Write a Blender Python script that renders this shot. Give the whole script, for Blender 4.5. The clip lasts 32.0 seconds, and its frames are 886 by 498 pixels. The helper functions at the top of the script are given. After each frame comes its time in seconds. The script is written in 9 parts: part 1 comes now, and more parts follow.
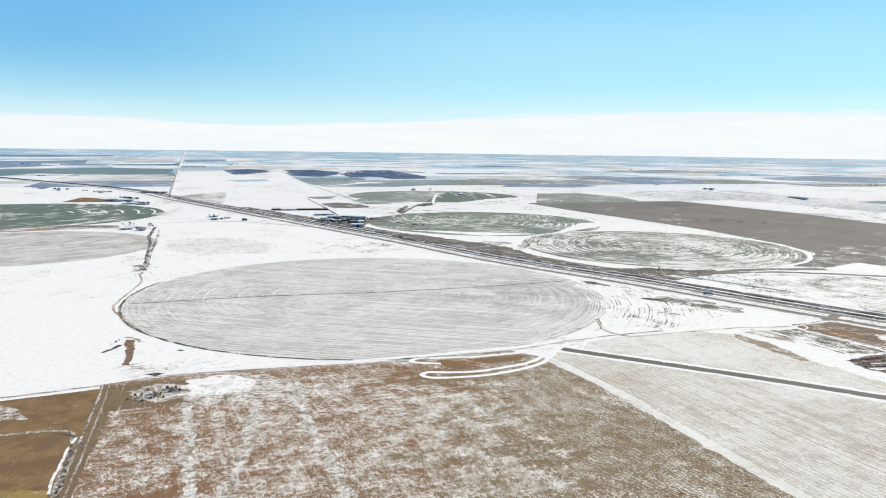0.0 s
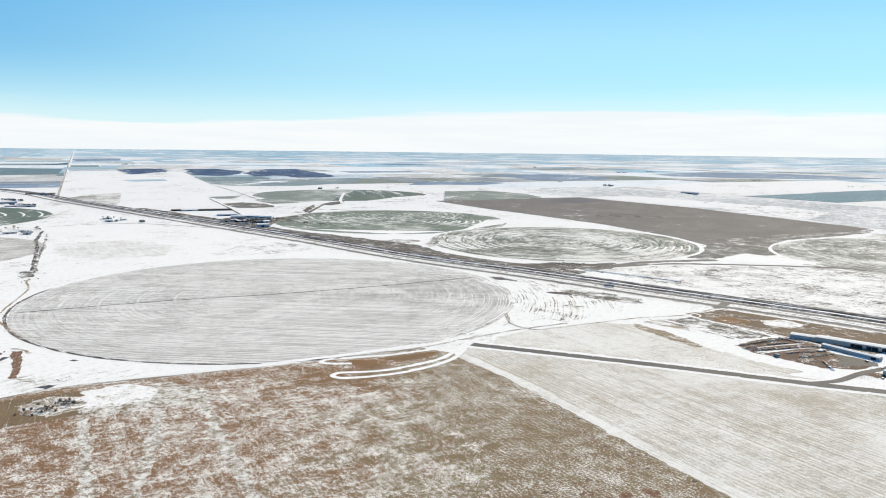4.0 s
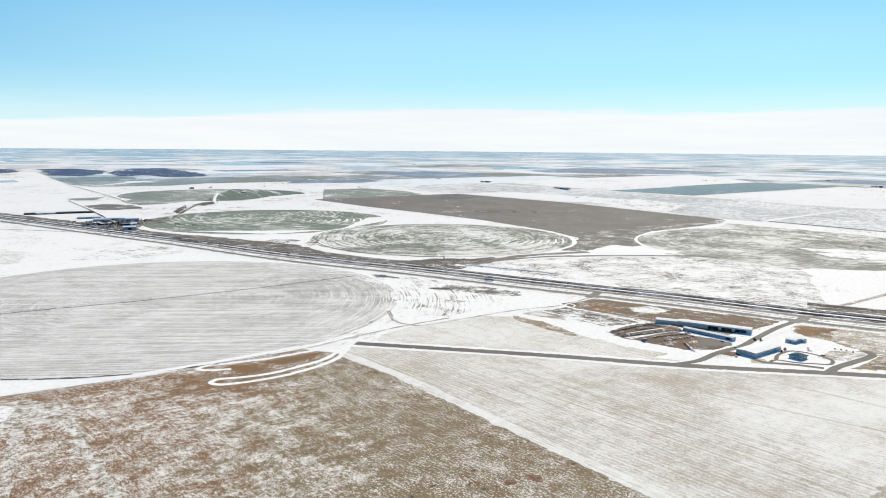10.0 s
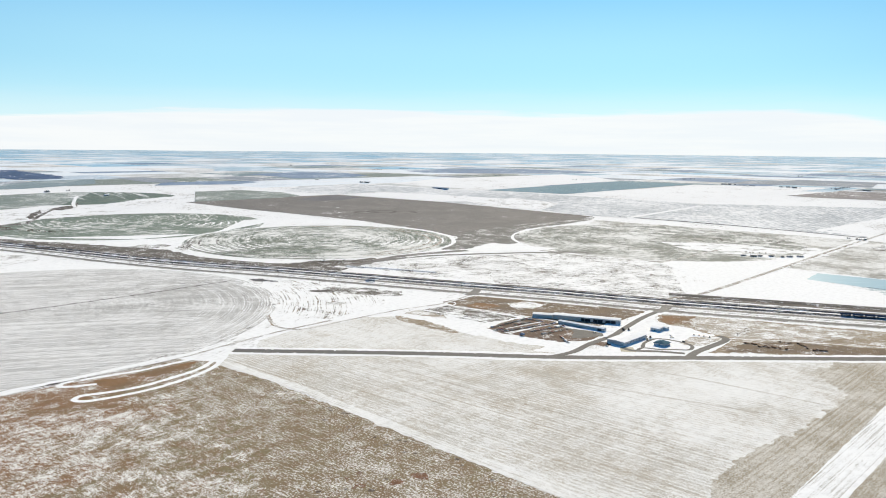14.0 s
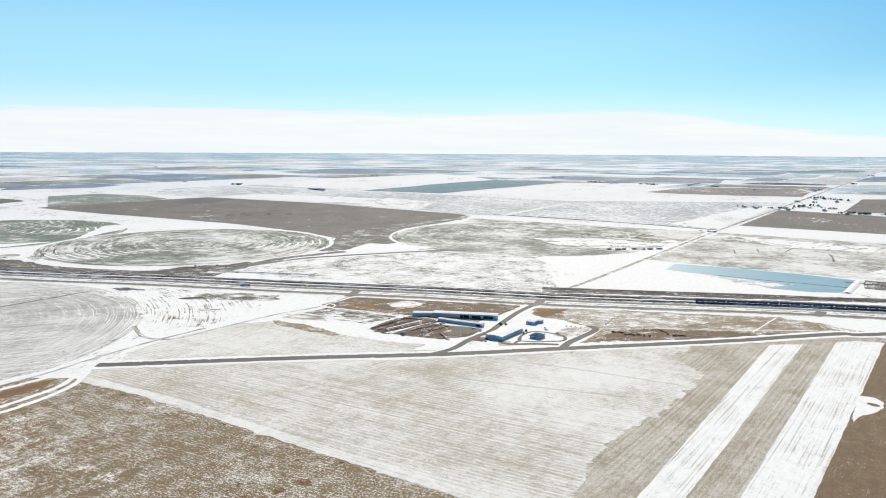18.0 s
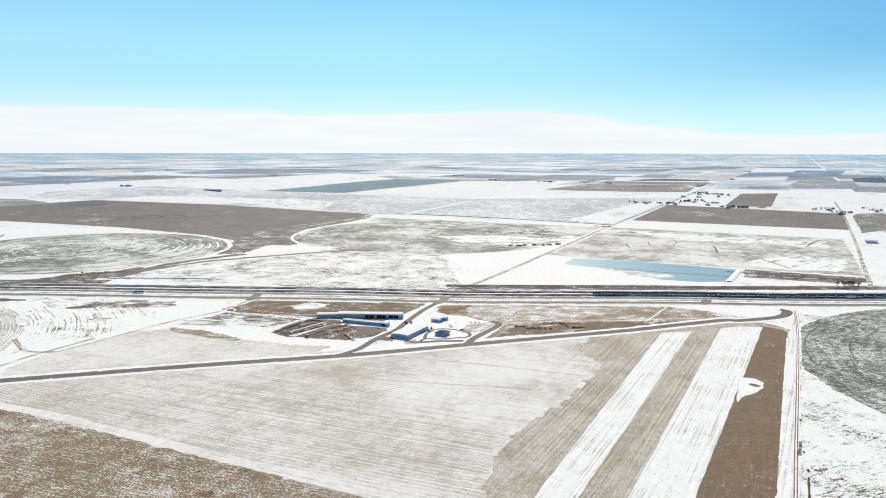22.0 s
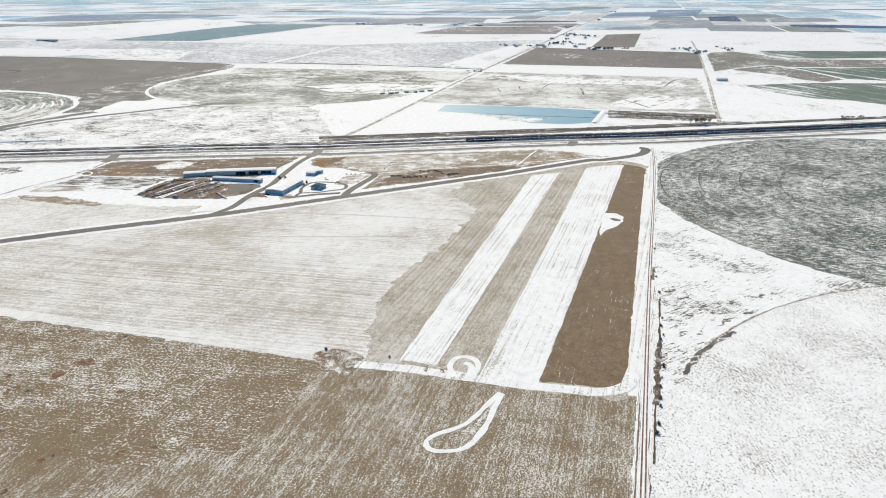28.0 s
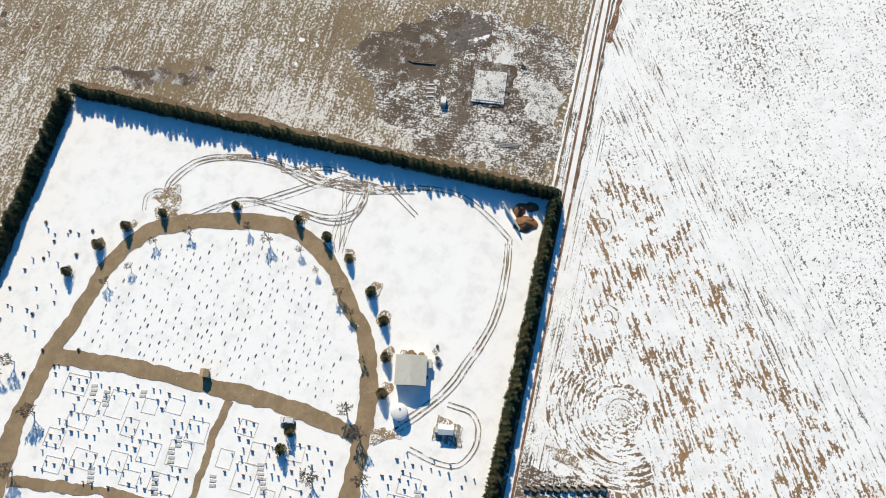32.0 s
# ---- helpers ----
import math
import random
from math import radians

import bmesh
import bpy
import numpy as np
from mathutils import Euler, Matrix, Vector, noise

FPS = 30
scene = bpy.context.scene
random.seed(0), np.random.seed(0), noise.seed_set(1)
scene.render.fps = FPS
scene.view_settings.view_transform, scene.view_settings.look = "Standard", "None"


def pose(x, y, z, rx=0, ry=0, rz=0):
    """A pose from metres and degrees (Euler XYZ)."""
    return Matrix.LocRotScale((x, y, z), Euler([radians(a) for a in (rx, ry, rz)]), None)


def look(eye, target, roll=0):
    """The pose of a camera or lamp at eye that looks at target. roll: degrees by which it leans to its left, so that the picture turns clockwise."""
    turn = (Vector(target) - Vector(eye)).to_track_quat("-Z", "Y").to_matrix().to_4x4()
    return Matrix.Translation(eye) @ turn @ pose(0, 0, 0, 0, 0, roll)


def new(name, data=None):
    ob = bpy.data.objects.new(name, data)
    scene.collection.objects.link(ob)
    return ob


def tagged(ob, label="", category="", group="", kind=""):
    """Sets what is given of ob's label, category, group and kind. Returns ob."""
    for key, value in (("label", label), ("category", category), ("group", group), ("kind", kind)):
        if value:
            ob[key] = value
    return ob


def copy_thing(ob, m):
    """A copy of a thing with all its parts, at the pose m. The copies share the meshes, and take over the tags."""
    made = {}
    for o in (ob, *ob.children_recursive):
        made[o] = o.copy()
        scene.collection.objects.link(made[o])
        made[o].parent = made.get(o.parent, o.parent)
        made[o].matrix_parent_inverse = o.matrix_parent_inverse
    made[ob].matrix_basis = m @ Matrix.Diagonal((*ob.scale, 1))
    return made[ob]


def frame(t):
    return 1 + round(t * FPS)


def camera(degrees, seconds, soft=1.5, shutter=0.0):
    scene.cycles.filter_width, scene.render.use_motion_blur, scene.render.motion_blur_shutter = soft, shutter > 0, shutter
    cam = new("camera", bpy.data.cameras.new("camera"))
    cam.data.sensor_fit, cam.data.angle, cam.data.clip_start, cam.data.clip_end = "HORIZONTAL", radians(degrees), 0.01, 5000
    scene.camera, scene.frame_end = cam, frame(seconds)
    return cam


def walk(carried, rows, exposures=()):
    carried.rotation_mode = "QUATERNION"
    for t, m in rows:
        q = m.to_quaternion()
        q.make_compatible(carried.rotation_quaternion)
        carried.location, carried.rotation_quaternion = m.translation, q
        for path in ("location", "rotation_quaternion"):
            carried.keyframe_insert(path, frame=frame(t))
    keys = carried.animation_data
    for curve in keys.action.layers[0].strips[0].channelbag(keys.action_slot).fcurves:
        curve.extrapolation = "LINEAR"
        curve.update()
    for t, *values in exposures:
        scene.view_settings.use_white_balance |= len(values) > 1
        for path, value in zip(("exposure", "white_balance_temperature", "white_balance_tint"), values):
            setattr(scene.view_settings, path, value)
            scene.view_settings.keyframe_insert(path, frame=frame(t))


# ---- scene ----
cam = camera(63.54, 32.0, soft=1.0)

from mathutils import geometry

# ---------------------------------------------------------------- camera
EYE = 240.0


def aim(yaw, pitch, roll):
    return pose(0, 0, EYE, 0, 0, yaw) @ pose(0, 0, 0, 90 + pitch, 0, 0) @ pose(0, 0, 0, 0, 0, roll)


# seconds, yaw, pitch, roll: the camera hovers and turns
PATH = [
    (0, -19.58, -7.93, 0.75), (0.5, -20.44, -7.95, 0.75), (1, -21.22, -7.96, 0.74), (1.5, -22.04, -7.97, 0.74),
    (2, -22.98, -7.97, 0.72), (2.5, -24.00, -7.98, 0.71), (3, -24.97, -7.98, 0.70), (3.5, -25.93, -7.99, 0.68),
    (4, -26.94, -7.99, 0.66), (4.5, -28.05, -8.00, 0.63), (6.5, -30.98, -8.08, 0.48), (7, -31.58, -8.09, 0.49),
    (7.5, -32.53, -8.09, 0.49), (8, -33.36, -8.10, 0.49), (8.5, -34.15, -8.10, 0.49), (9, -34.97, -8.10, 0.49),
    (9.5, -35.67, -8.10, 0.49), (10, -36.51, -8.09, 0.50), (10.5, -37.20, -8.09, 0.52), (11, -37.94, -8.08, 0.54),
    (11.5, -38.95, -8.07, 0.55), (12, -40.05, -8.06, 0.56), (12.5, -41.31, -8.04, 0.55), (13, -43.05, -8.02, 0.55),
    (13.5, -44.88, -8.00, 0.54), (14, -46.14, -7.97, 0.53), (14.5, -47.19, -7.94, 0.54), (16.5, -51.90, -7.88, 0.43),
    (17, -53.08, -7.88, 0.40), (17.5, -54.40, -7.88, 0.36), (18, -55.94, -7.89, 0.33), (18.5, -57.11, -7.90, 0.31),
    (19, -57.96, -7.90, 0.28), (19.5, -58.89, -7.90, 0.24), (20, -60.10, -7.91, 0.21), (20.5, -61.34, -7.91, 0.17),
    (21, -62.35, -7.91, 0.15), (21.5, -63.11, -7.92, 0.12), (22, -63.72, -7.94, 0.10), (22.5, -64.55, -7.96, 0.07),
    (23, -65.38, -7.98, 0.05), (23.5, -66.05, -8.00, 0.03), (24, -66.72, -8.01, 0.02), (24.5, -67.49, -8.02, 0.02),
    (26.5, -71.36, -8.04, 0.02), (27, -72.26, -9.37, -0.07), (27.5, -73.17, -12.23, -0.07), (28, -73.85, -19.92, -0.27),
    (28.5, -74.37, -28.14, -0.41), (29, -74.45, -36.43, -0.70), (29.5, -74.39, -45.38, -0.98), (30, -74.28, -53.61, -1.36),
    (30.5, -74.25, -56.93, -1.49), (31, -74.25, -60.24, -1.65), (31.5, -74.10, -64.67, -2.06), (32, -73.84, -69.80, -2.55),
]
walk(cam, [(t, aim(a, b, c)) for t, a, b, c in PATH],
     [(0, 0.27), (16, 0.26), (27, 0.23), (28.4, 0.22), (29.2, 0.32), (30.0, 0.42), (30.6, 0.37), (31.2, 0.28), (32, 0.24)])

# ---------------------------------------------------------------- light
SUN_SIDE, SUN_HIGH = 26.0, 31.5      # degrees from +x towards +y, and above the ground

world = bpy.data.worlds.new("winter_sky")
scene.world = world
world.use_nodes = True
wn = world.node_tree
wn.nodes.clear()


def node(tree, kind, ins=None):
    """A node; ins maps input names or numbers to values or sockets."""
    n = tree.nodes.new(kind)
    feed(tree, n, ins or {})
    return n


def feed(tree, n, ins):
    for key, value in ins.items():
        if isinstance(value, bpy.types.NodeSocket):
            tree.links.new(value, n.inputs[key])
        else:
            n.inputs[key].default_value = value


def calc(tree, op, a, b=0.0, clamp=False):
    n = tree.nodes.new("ShaderNodeMath")
    n.operation, n.use_clamp = op, clamp
    feed(tree, n, {0: a, 1: b})
    return n.outputs[0]


def vector(tree, op, a, b=(0, 0, 0)):
    n = tree.nodes.new("ShaderNodeVectorMath")
    n.operation = op
    feed(tree, n, {0: a, 1: b})
    return n


def ramp(tree, value, low, high):
    n = node(tree, "ShaderNodeMapRange", {0: value, 1: low, 2: high, 3: 0.0, 4: 1.0})
    n.interpolation_type = "SMOOTHSTEP"
    return n.outputs[0]


def blend(tree, fac, a, b, mode="MIX"):
    n = tree.nodes.new("ShaderNodeMix")
    n.data_type, n.blend_type = "RGBA", mode
    feed(tree, n, {0: fac, 6: a, 7: b})
    return n.outputs[2]


sky = node(wn, "ShaderNodeTexSky")
sky.sky_type, sky.sun_disc = "NISHITA", False
sky.sun_elevation, sky.sun_rotation = radians(SUN_HIGH), radians(90 - SUN_SIDE)
sky.altitude, sky.air_density, sky.dust_density, sky.ozone_density = 900, 1.0, 0.6, 2.5
way = node(wn, "ShaderNodeTexCoord").outputs["Generated"]
height = node(wn, "ShaderNodeSeparateXYZ", {0: way}).outputs[2]
drift = node(wn, "ShaderNodeMapping", {0: way, 3: (2.0, 2.0, 30.0)}).outputs[0]
wisp = node(wn, "ShaderNodeTexNoise", {"Vector": drift, "Scale": 2.2, "Detail": 7.0, "Roughness": 0.6}).outputs[0]
swell = node(wn, "ShaderNodeTexNoise", {"Vector": way, "Scale": 3.0, "Detail": 2.0}).outputs[0]
# clear winter blue, paler towards the horizon
upper = blend(wn, 1.0, sky.outputs[0], (0.12, 0.98, 1.50, 1), "MULTIPLY")
upper = blend(wn, calc(wn, "MULTIPLY", ramp(wn, height, 0.22, 0.65), 0.30), upper, (0, 0, 0, 1))
lower = blend(wn, ramp(wn, height, 0.02, 0.12), (6.9, 9.2, 9.4, 1), (4.9, 8.1, 9.2, 1))
lower = blend(wn, ramp(wn, height, 0.11, 0.26), lower, (2.4, 5.7, 8.9, 1))
deep = blend(wn, calc(wn, "MULTIPLY", calc(wn, "SUBTRACT", 1.0, ramp(wn, height, 0.18, 0.45)), 0.85), upper, lower)
glow = vector(wn, "DOT_PRODUCT", way, (0.71, 0.704, 0)).outputs["Value"]
away = calc(wn, "MULTIPLY", calc(wn, "SUBTRACT", 1.0, ramp(wn, glow, 0.58, 0.98)), ramp(wn, height, 0.025, 0.14))
away = calc(wn, "MULTIPLY", away, calc(wn, "SUBTRACT", 1.0, ramp(wn, height, 0.22, 0.40)))
deep = blend(wn, calc(wn, "MULTIPLY", away, 0.62), deep, (0.7, 3.9, 7.8, 1))
# a bank of thin cloud that lies on the horizon, lower to the north, and thins out to the south-east
south = vector(wn, "DOT_PRODUCT", way, (0.94, -0.34, 0)).outputs["Value"]
edge = calc(wn, "ADD", height, calc(wn, "MULTIPLY", calc(wn, "SUBTRACT", wisp, 0.5), 0.030))
edge = calc(wn, "ADD", edge, calc(wn, "MULTIPLY", calc(wn, "SUBTRACT", swell, 0.5), 0.012))
edge = calc(wn, "ADD", edge, calc(wn, "MULTIPLY", ramp(wn, south, 0.78, 0.94), 0.030))
north = vector(wn, "DOT_PRODUCT", way, (-0.2, 0.98, 0)).outputs["Value"]
edge = calc(wn, "ADD", edge, calc(wn, "MULTIPLY", ramp(wn, north, 0.72, 1.0), 0.016))
bank = calc(wn, "SUBTRACT", 1.0, ramp(wn, edge, 0.045, 0.056))
thin = calc(wn, "MULTIPLY", calc(wn, "SUBTRACT", 1.0, ramp(wn, edge, 0.047, 0.085)), 0.26)
veil = calc(wn, "MAXIMUM", calc(wn, "MULTIPLY", bank, 0.90), thin)
billow = blend(wn, ramp(wn, wisp, 0.35, 0.65), (9.0, 9.2, 9.5, 1), (9.6, 9.6, 9.6, 1))
hue = blend(wn, veil, deep, billow)
back = node(wn, "ShaderNodeBackground", {"Color": hue, "Strength": 0.085})
node(wn, "ShaderNodeOutputWorld", {0: back.outputs[0]})

sun = new("sun", bpy.data.lights.new("sun", "SUN"))
sun.data.energy, sun.data.angle, sun.data.color = 5.0, radians(0.53), (1.0, 0.866, 0.635)
sa, sh = radians(SUN_SIDE), radians(SUN_HIGH)
SUN_WAY = Vector((math.cos(sa) * math.cos(sh), math.sin(sa) * math.cos(sh), math.sin(sh)))
sun.matrix_world = look(SUN_WAY * 900, (0, 0, 0))

# ---------------------------------------------------------------- materials
SNOW = (0.90, 0.905, 0.915, 1)


def material(name):
    m = bpy.data.materials.new(name)
    m.use_nodes = True
    t = m.node_tree
    return m, t, t.nodes["Principled BSDF"]


def rgba(c):
    return (c[0], c[1], c[2], 1.0)


def noise_of(t, at, size, detail=4.0, rough=0.55):
    return node(t, "ShaderNodeTexNoise", {"Vector": at, "Scale": 1.0 / size, "Detail": detail, "Roughness": rough}).outputs[0]


def turned(t, at, degrees, along, across):
    """Coordinates stretched along a direction of the ground."""
    n = node(t, "ShaderNodeMapping", {0: at, 2: (0, 0, radians(-degrees))})
    return node(t, "ShaderNodeMapping", {0: n.outputs[0], 3: (1.0 / along, 1.0 / across, 1.0)}).outputs[0]


def round_about(t, at, centre, across, turns=5.0):
    """Coordinates that run along circles about a centre."""
    flat = vector(t, "MULTIPLY", vector(t, "SUBTRACT", at, (centre[0], centre[1], 0)).outputs[0], (1, 1, 0)).outputs[0]
    far = vector(t, "LENGTH", flat).outputs["Value"]
    unit = vector(t, "NORMALIZE", flat).outputs[0]
    u = node(t, "ShaderNodeSeparateXYZ", {0: unit})
    out = node(t, "ShaderNodeCombineXYZ", {0: calc(t, "MULTIPLY", far, 1.0 / across), 1: calc(t, "MULTIPLY", u.outputs[0], turns),
                                           2: calc(t, "MULTIPLY", u.outputs[1], turns)})
    return out.outputs[0]


DUSTY = (0.66, 0.64, 0.60, 1)


def land(name, bare, bare2, share, spots=((60, 0.4), (1.5, 0.6)), grain=(), rings=(), furrow=(), hoops=(), soft=0.6, snow=SNOW, tone=45, rough=0.95, drift=None, bare_spots=(), mottle=1.0, speck=1.6):
    """Ground with snow lying over it: share is the part that snow covers, spots its patches (size, strength),
    grain streaks (degrees, along, across, strength), rings streaks about a centre (centre, across, strength),
    furrow straight drill rows (degrees, spacing, strength), hoops round rows (centre, spacing, strength),
    drift a slow change of the soil's colour across the land (from, to, colour),
    bare_spots places with more (+) or less (-) snow (centre, radius, strength), mottle the depth of dark specks and speck their size."""
    m, t, b = material(name)
    at = node(t, "ShaderNodeTexCoord").outputs["Object"]
    sway = noise_of(t, at, 9.0, 3.0, 0.5)
    layers = [(noise_of(t, at, size, 6.0, 0.68), k) for size, k in spots]
    layers += [(noise_of(t, turned(t, at, degrees, along, across), 1.0, 4.0, 0.66), k) for degrees, along, across, k in grain]
    layers += [(noise_of(t, round_about(t, at, centre, across), 1.0, 3.0, 0.6), k) for centre, across, k in rings]
    for degrees, spacing, k in furrow:
        across = node(t, "ShaderNodeSeparateXYZ", {0: turned(t, at, degrees, 1.0, 1.0)}).outputs[1]
        wave = calc(t, "SINE", calc(t, "MULTIPLY", calc(t, "ADD", across, calc(t, "MULTIPLY", sway, spacing * 0.4)), math.tau / spacing))
        layers.append((calc(t, "ADD", calc(t, "MULTIPLY", wave, 0.13), 0.5), k))
    for centre, spacing, k in hoops:
        far = vector(t, "LENGTH", vector(t, "MULTIPLY", vector(t, "SUBTRACT", at, (centre[0], centre[1], 0)).outputs[0], (1, 1, 0)).outputs[0]).outputs["Value"]
        wave = calc(t, "SINE", calc(t, "MULTIPLY", calc(t, "ADD", far, calc(t, "MULTIPLY", sway, spacing * 0.4)), math.tau / spacing))
        layers.append((calc(t, "ADD", calc(t, "MULTIPLY", wave, 0.13), 0.5), k))
    value = 0.0
    for field_of, k in layers:
        value = calc(t, "ADD", value, calc(t, "MULTIPLY", calc(t, "SUBTRACT", field_of, 0.5), k))
    spread = 0.095 * math.sqrt(sum(k * k for _, k in layers))
    middle = -0.58 * spread * math.log(share / (1 - share))
    for (cx, cy), radius, k in bare_spots:
        far = vector(t, "LENGTH", vector(t, "MULTIPLY", vector(t, "SUBTRACT", at, (cx, cy, 0)).outputs[0], (1, 1, 0)).outputs[0]).outputs["Value"]
        far = calc(t, "ADD", far, calc(t, "MULTIPLY", calc(t, "SUBTRACT", noise_of(t, at, radius * 0.35, 4.0, 0.6), 0.5), radius * 1.6))
        value = calc(t, "ADD", value, calc(t, "MULTIPLY", calc(t, "SUBTRACT", 1.0, ramp(t, far, radius * 0.2, radius)), k * spread))
    mask = ramp(t, value, middle - soft * spread, middle + soft * spread)
    earth = blend(t, ramp(t, noise_of(t, at, tone, 5.0, 0.65), 0.40, 0.60), rgba(bare), rgba(bare2))
    if drift:
        x = node(t, "ShaderNodeSeparateXYZ", {0: at}).outputs[0]
        y = node(t, "ShaderNodeSeparateXYZ", {0: at}).outputs[1]
        x = calc(t, "ADD", x, calc(t, "ADD", calc(t, "MULTIPLY", y, -0.6), 240))
        x = calc(t, "ADD", x, calc(t, "MULTIPLY", calc(t, "SUBTRACT", noise_of(t, at, 55.0, 6.0, 0.7), 0.5), 700))
        earth = blend(t, ramp(t, x, drift[0], drift[1]), rgba(drift[2]), earth)
    earth = blend(t, calc(t, "MULTIPLY", ramp(t, noise_of(t, at, speck, 6.0, 0.8), 0.44, 0.66), mottle), earth, rgba([v * 0.5 for v in bare]))
    white = blend(t, ramp(t, noise_of(t, at, 7.0, 6.0, 0.7), 0.44, 0.70), snow, rgba([v * 0.88 for v in snow[:3]]))
    t.links.new(blend(t, mask, earth, white), b.inputs["Base Color"])
    b.inputs["Roughness"].default_value = rough
    b.inputs["Specular IOR Level"].default_value = 0.15
    bump = node(t, "ShaderNodeBump", {"Strength": 0.5, "Distance": 0.15, "Height": mask})
    t.links.new(bump.outputs[0], b.inputs["Normal"])
    return m


def plain(name, colour, rough=0.6, metal=0.0, vary=0.18, size=1.2, spec=0.4, bump=0.0):
    """A painted, metal or wooden surface with a little dirt and a shift of tone from object to object."""
    m, t, b = material(name)
    at = node(t, "ShaderNodeTexCoord").outputs["Object"]
    who = node(t, "ShaderNodeObjectInfo").outputs["Random"]
    grime = ramp(t, noise_of(t, at, size, 6.0, 0.65), 0.3, 0.75)
    c = blend(t, calc(t, "MULTIPLY", grime, vary * 2), rgba(colour), rgba([v * 0.55 for v in colour]))
    c = blend(t, calc(t, "MULTIPLY", who, vary), c, rgba([min(1, v * 1.35) for v in colour]))
    t.links.new(c, b.inputs["Base Color"])
    b.inputs["Roughness"].default_value, b.inputs["Metallic"].default_value = rough, metal
    b.inputs["Specular IOR Level"].default_value = spec
    if bump:
        n = node(t, "ShaderNodeBump", {"Strength": 0.5, "Distance": bump, "Height": noise_of(t, at, size * 0.2, 5.0)})
        t.links.new(n.outputs[0], b.inputs["Normal"])
    return m


def sheet_metal(name, colour, pitch=0.9, rough=0.42, along=(1, 1)):
    """Ribbed sheet metal: upright ribs with stains below them."""
    m, t, b = material(name)
    at = node(t, "ShaderNodeTexCoord").outputs["Object"]
    s = node(t, "ShaderNodeSeparateXYZ", {0: at})
    saw = calc(t, "PINGPONG", calc(t, "ADD", calc(t, "MULTIPLY", s.outputs[0], along[0]), calc(t, "MULTIPLY", s.outputs[1], along[1])), pitch / 2)
    rib = ramp(t, saw, 0.0, pitch * 0.18)
    stain = noise_of(t, node(t, "ShaderNodeMapping", {0: at, 3: (0.8, 0.8, 0.15)}).outputs[0], 1.0, 5.0, 0.65)
    c = blend(t, calc(t, "MULTIPLY", ramp(t, stain, 0.45, 0.8), 0.35), rgba(colour), rgba([v * 0.6 for v in colour]))
    t.links.new(c, b.inputs["Base Color"])
    b.inputs["Roughness"].default_value, b.inputs["Metallic"].default_value = rough, 0.15
    bp = node(t, "ShaderNodeBump", {"Strength": 0.6, "Distance": 0.05, "Height": rib})
    t.links.new(bp.outputs[0], b.inputs["Normal"])
    return m


C1, P1, P2, PAST, GREEN, LOW = (285, 1152), (927, 2203), (1128, 1532), (1789, 923), (975, -378), (343, -364)
GRAYW, GREENW, P3 = (-393, 1910), (-579, 2789), (1195, 3510)

snow_mat = land("snow", (0.36, 0.33, 0.29), (0.30, 0.28, 0.25), 0.93, ((140, 0.8), (8, 0.5), (1.5, 0.5)), [(28, 60, 5, 0.6)], soft=0.9)
cemetery_snow = land("trodden_cemetery_snow", (0.56, 0.53, 0.49), (0.50, 0.47, 0.43), 0.985, ((25, 0.4), (4, 0.6), (0.7, 0.9)), soft=0.7, snow=(0.91, 0.915, 0.92, 1))
snow_clean = land("deep_snow", (0.50, 0.48, 0.45), (0.42, 0.40, 0.37), 0.985, ((60, 0.5), (1.0, 0.7)), soft=0.6)
scrub_snow = land("snow_over_scrub", (0.13, 0.115, 0.10), (0.20, 0.17, 0.135), 0.80, ((70, 0.8), (7, 0.6), (1.6, 0.8)), [(-62, 30, 3.5, 0.8)], soft=0.35)
scrub_dark = land("dark_scrub", (0.12, 0.108, 0.095), (0.16, 0.14, 0.115), 0.45, ((40, 0.8), (7, 0.6), (1.6, 0.8)), [(-70, 30, 3, 0.9)], soft=0.4)
FROST = [((370, 130), 190, -0.2), ((152, 88), 55, -0.3), ((195, 20), 45, -0.3), ((124, 100), 26, 0.7), ((122, 70), 22, 0.8), ((122, 42), 20, 0.8), ((155, 52), 55, -0.4), ((255, 310), 75, -0.55), ((325, 490), 100, -0.15), ((130, 145), 14, -1.2), ((225, 40), 50, 0.2), ((180, 120), 60, 0.3), ((90, 260), 80, 0.4),
         ((130, 560), 190, 0.20), ((40, 640), 90, 0.2), ((110, 690), 60, 0.3), ((200, 610), 60, 0.25), ((240, 700), 70, -0.4), ((20, 470), 60, 0.25)]
pasture_rows = land("pasture_drilled_across", (0.262, 0.205, 0.128), (0.235, 0.172, 0.108), 0.36, ((60, 0.28), (16, 0.27), (1.05, 1.0)), [(1, 160, 7, 0.26), (1, 5.0, 0.8, 0.5)], furrow=[(1, 4.4, 0.14)], soft=0.62,
                    tone=14, snow=(0.72, 0.705, 0.675, 1), bare_spots=FROST, speck=1.0, mottle=0.75)
pasture_mat = land("pasture", (0.245, 0.200, 0.118), (0.250, 0.158, 0.096), 0.325, ((60, 0.28), (20, 0.55), (5, 0.36), (1.2, 1.1)), [(2, 300, 20, 0.14), (-84, 90, 7, 0.14), (-84, 5.0, 1.1, 0.35)], furrow=[(-84, 4.4, 0.08)], soft=0.42,
                   tone=10, snow=(0.80, 0.79, 0.765, 1), drift=(10, 190, (0.265, 0.142, 0.076)),
                   bare_spots=FROST, speck=1.3)
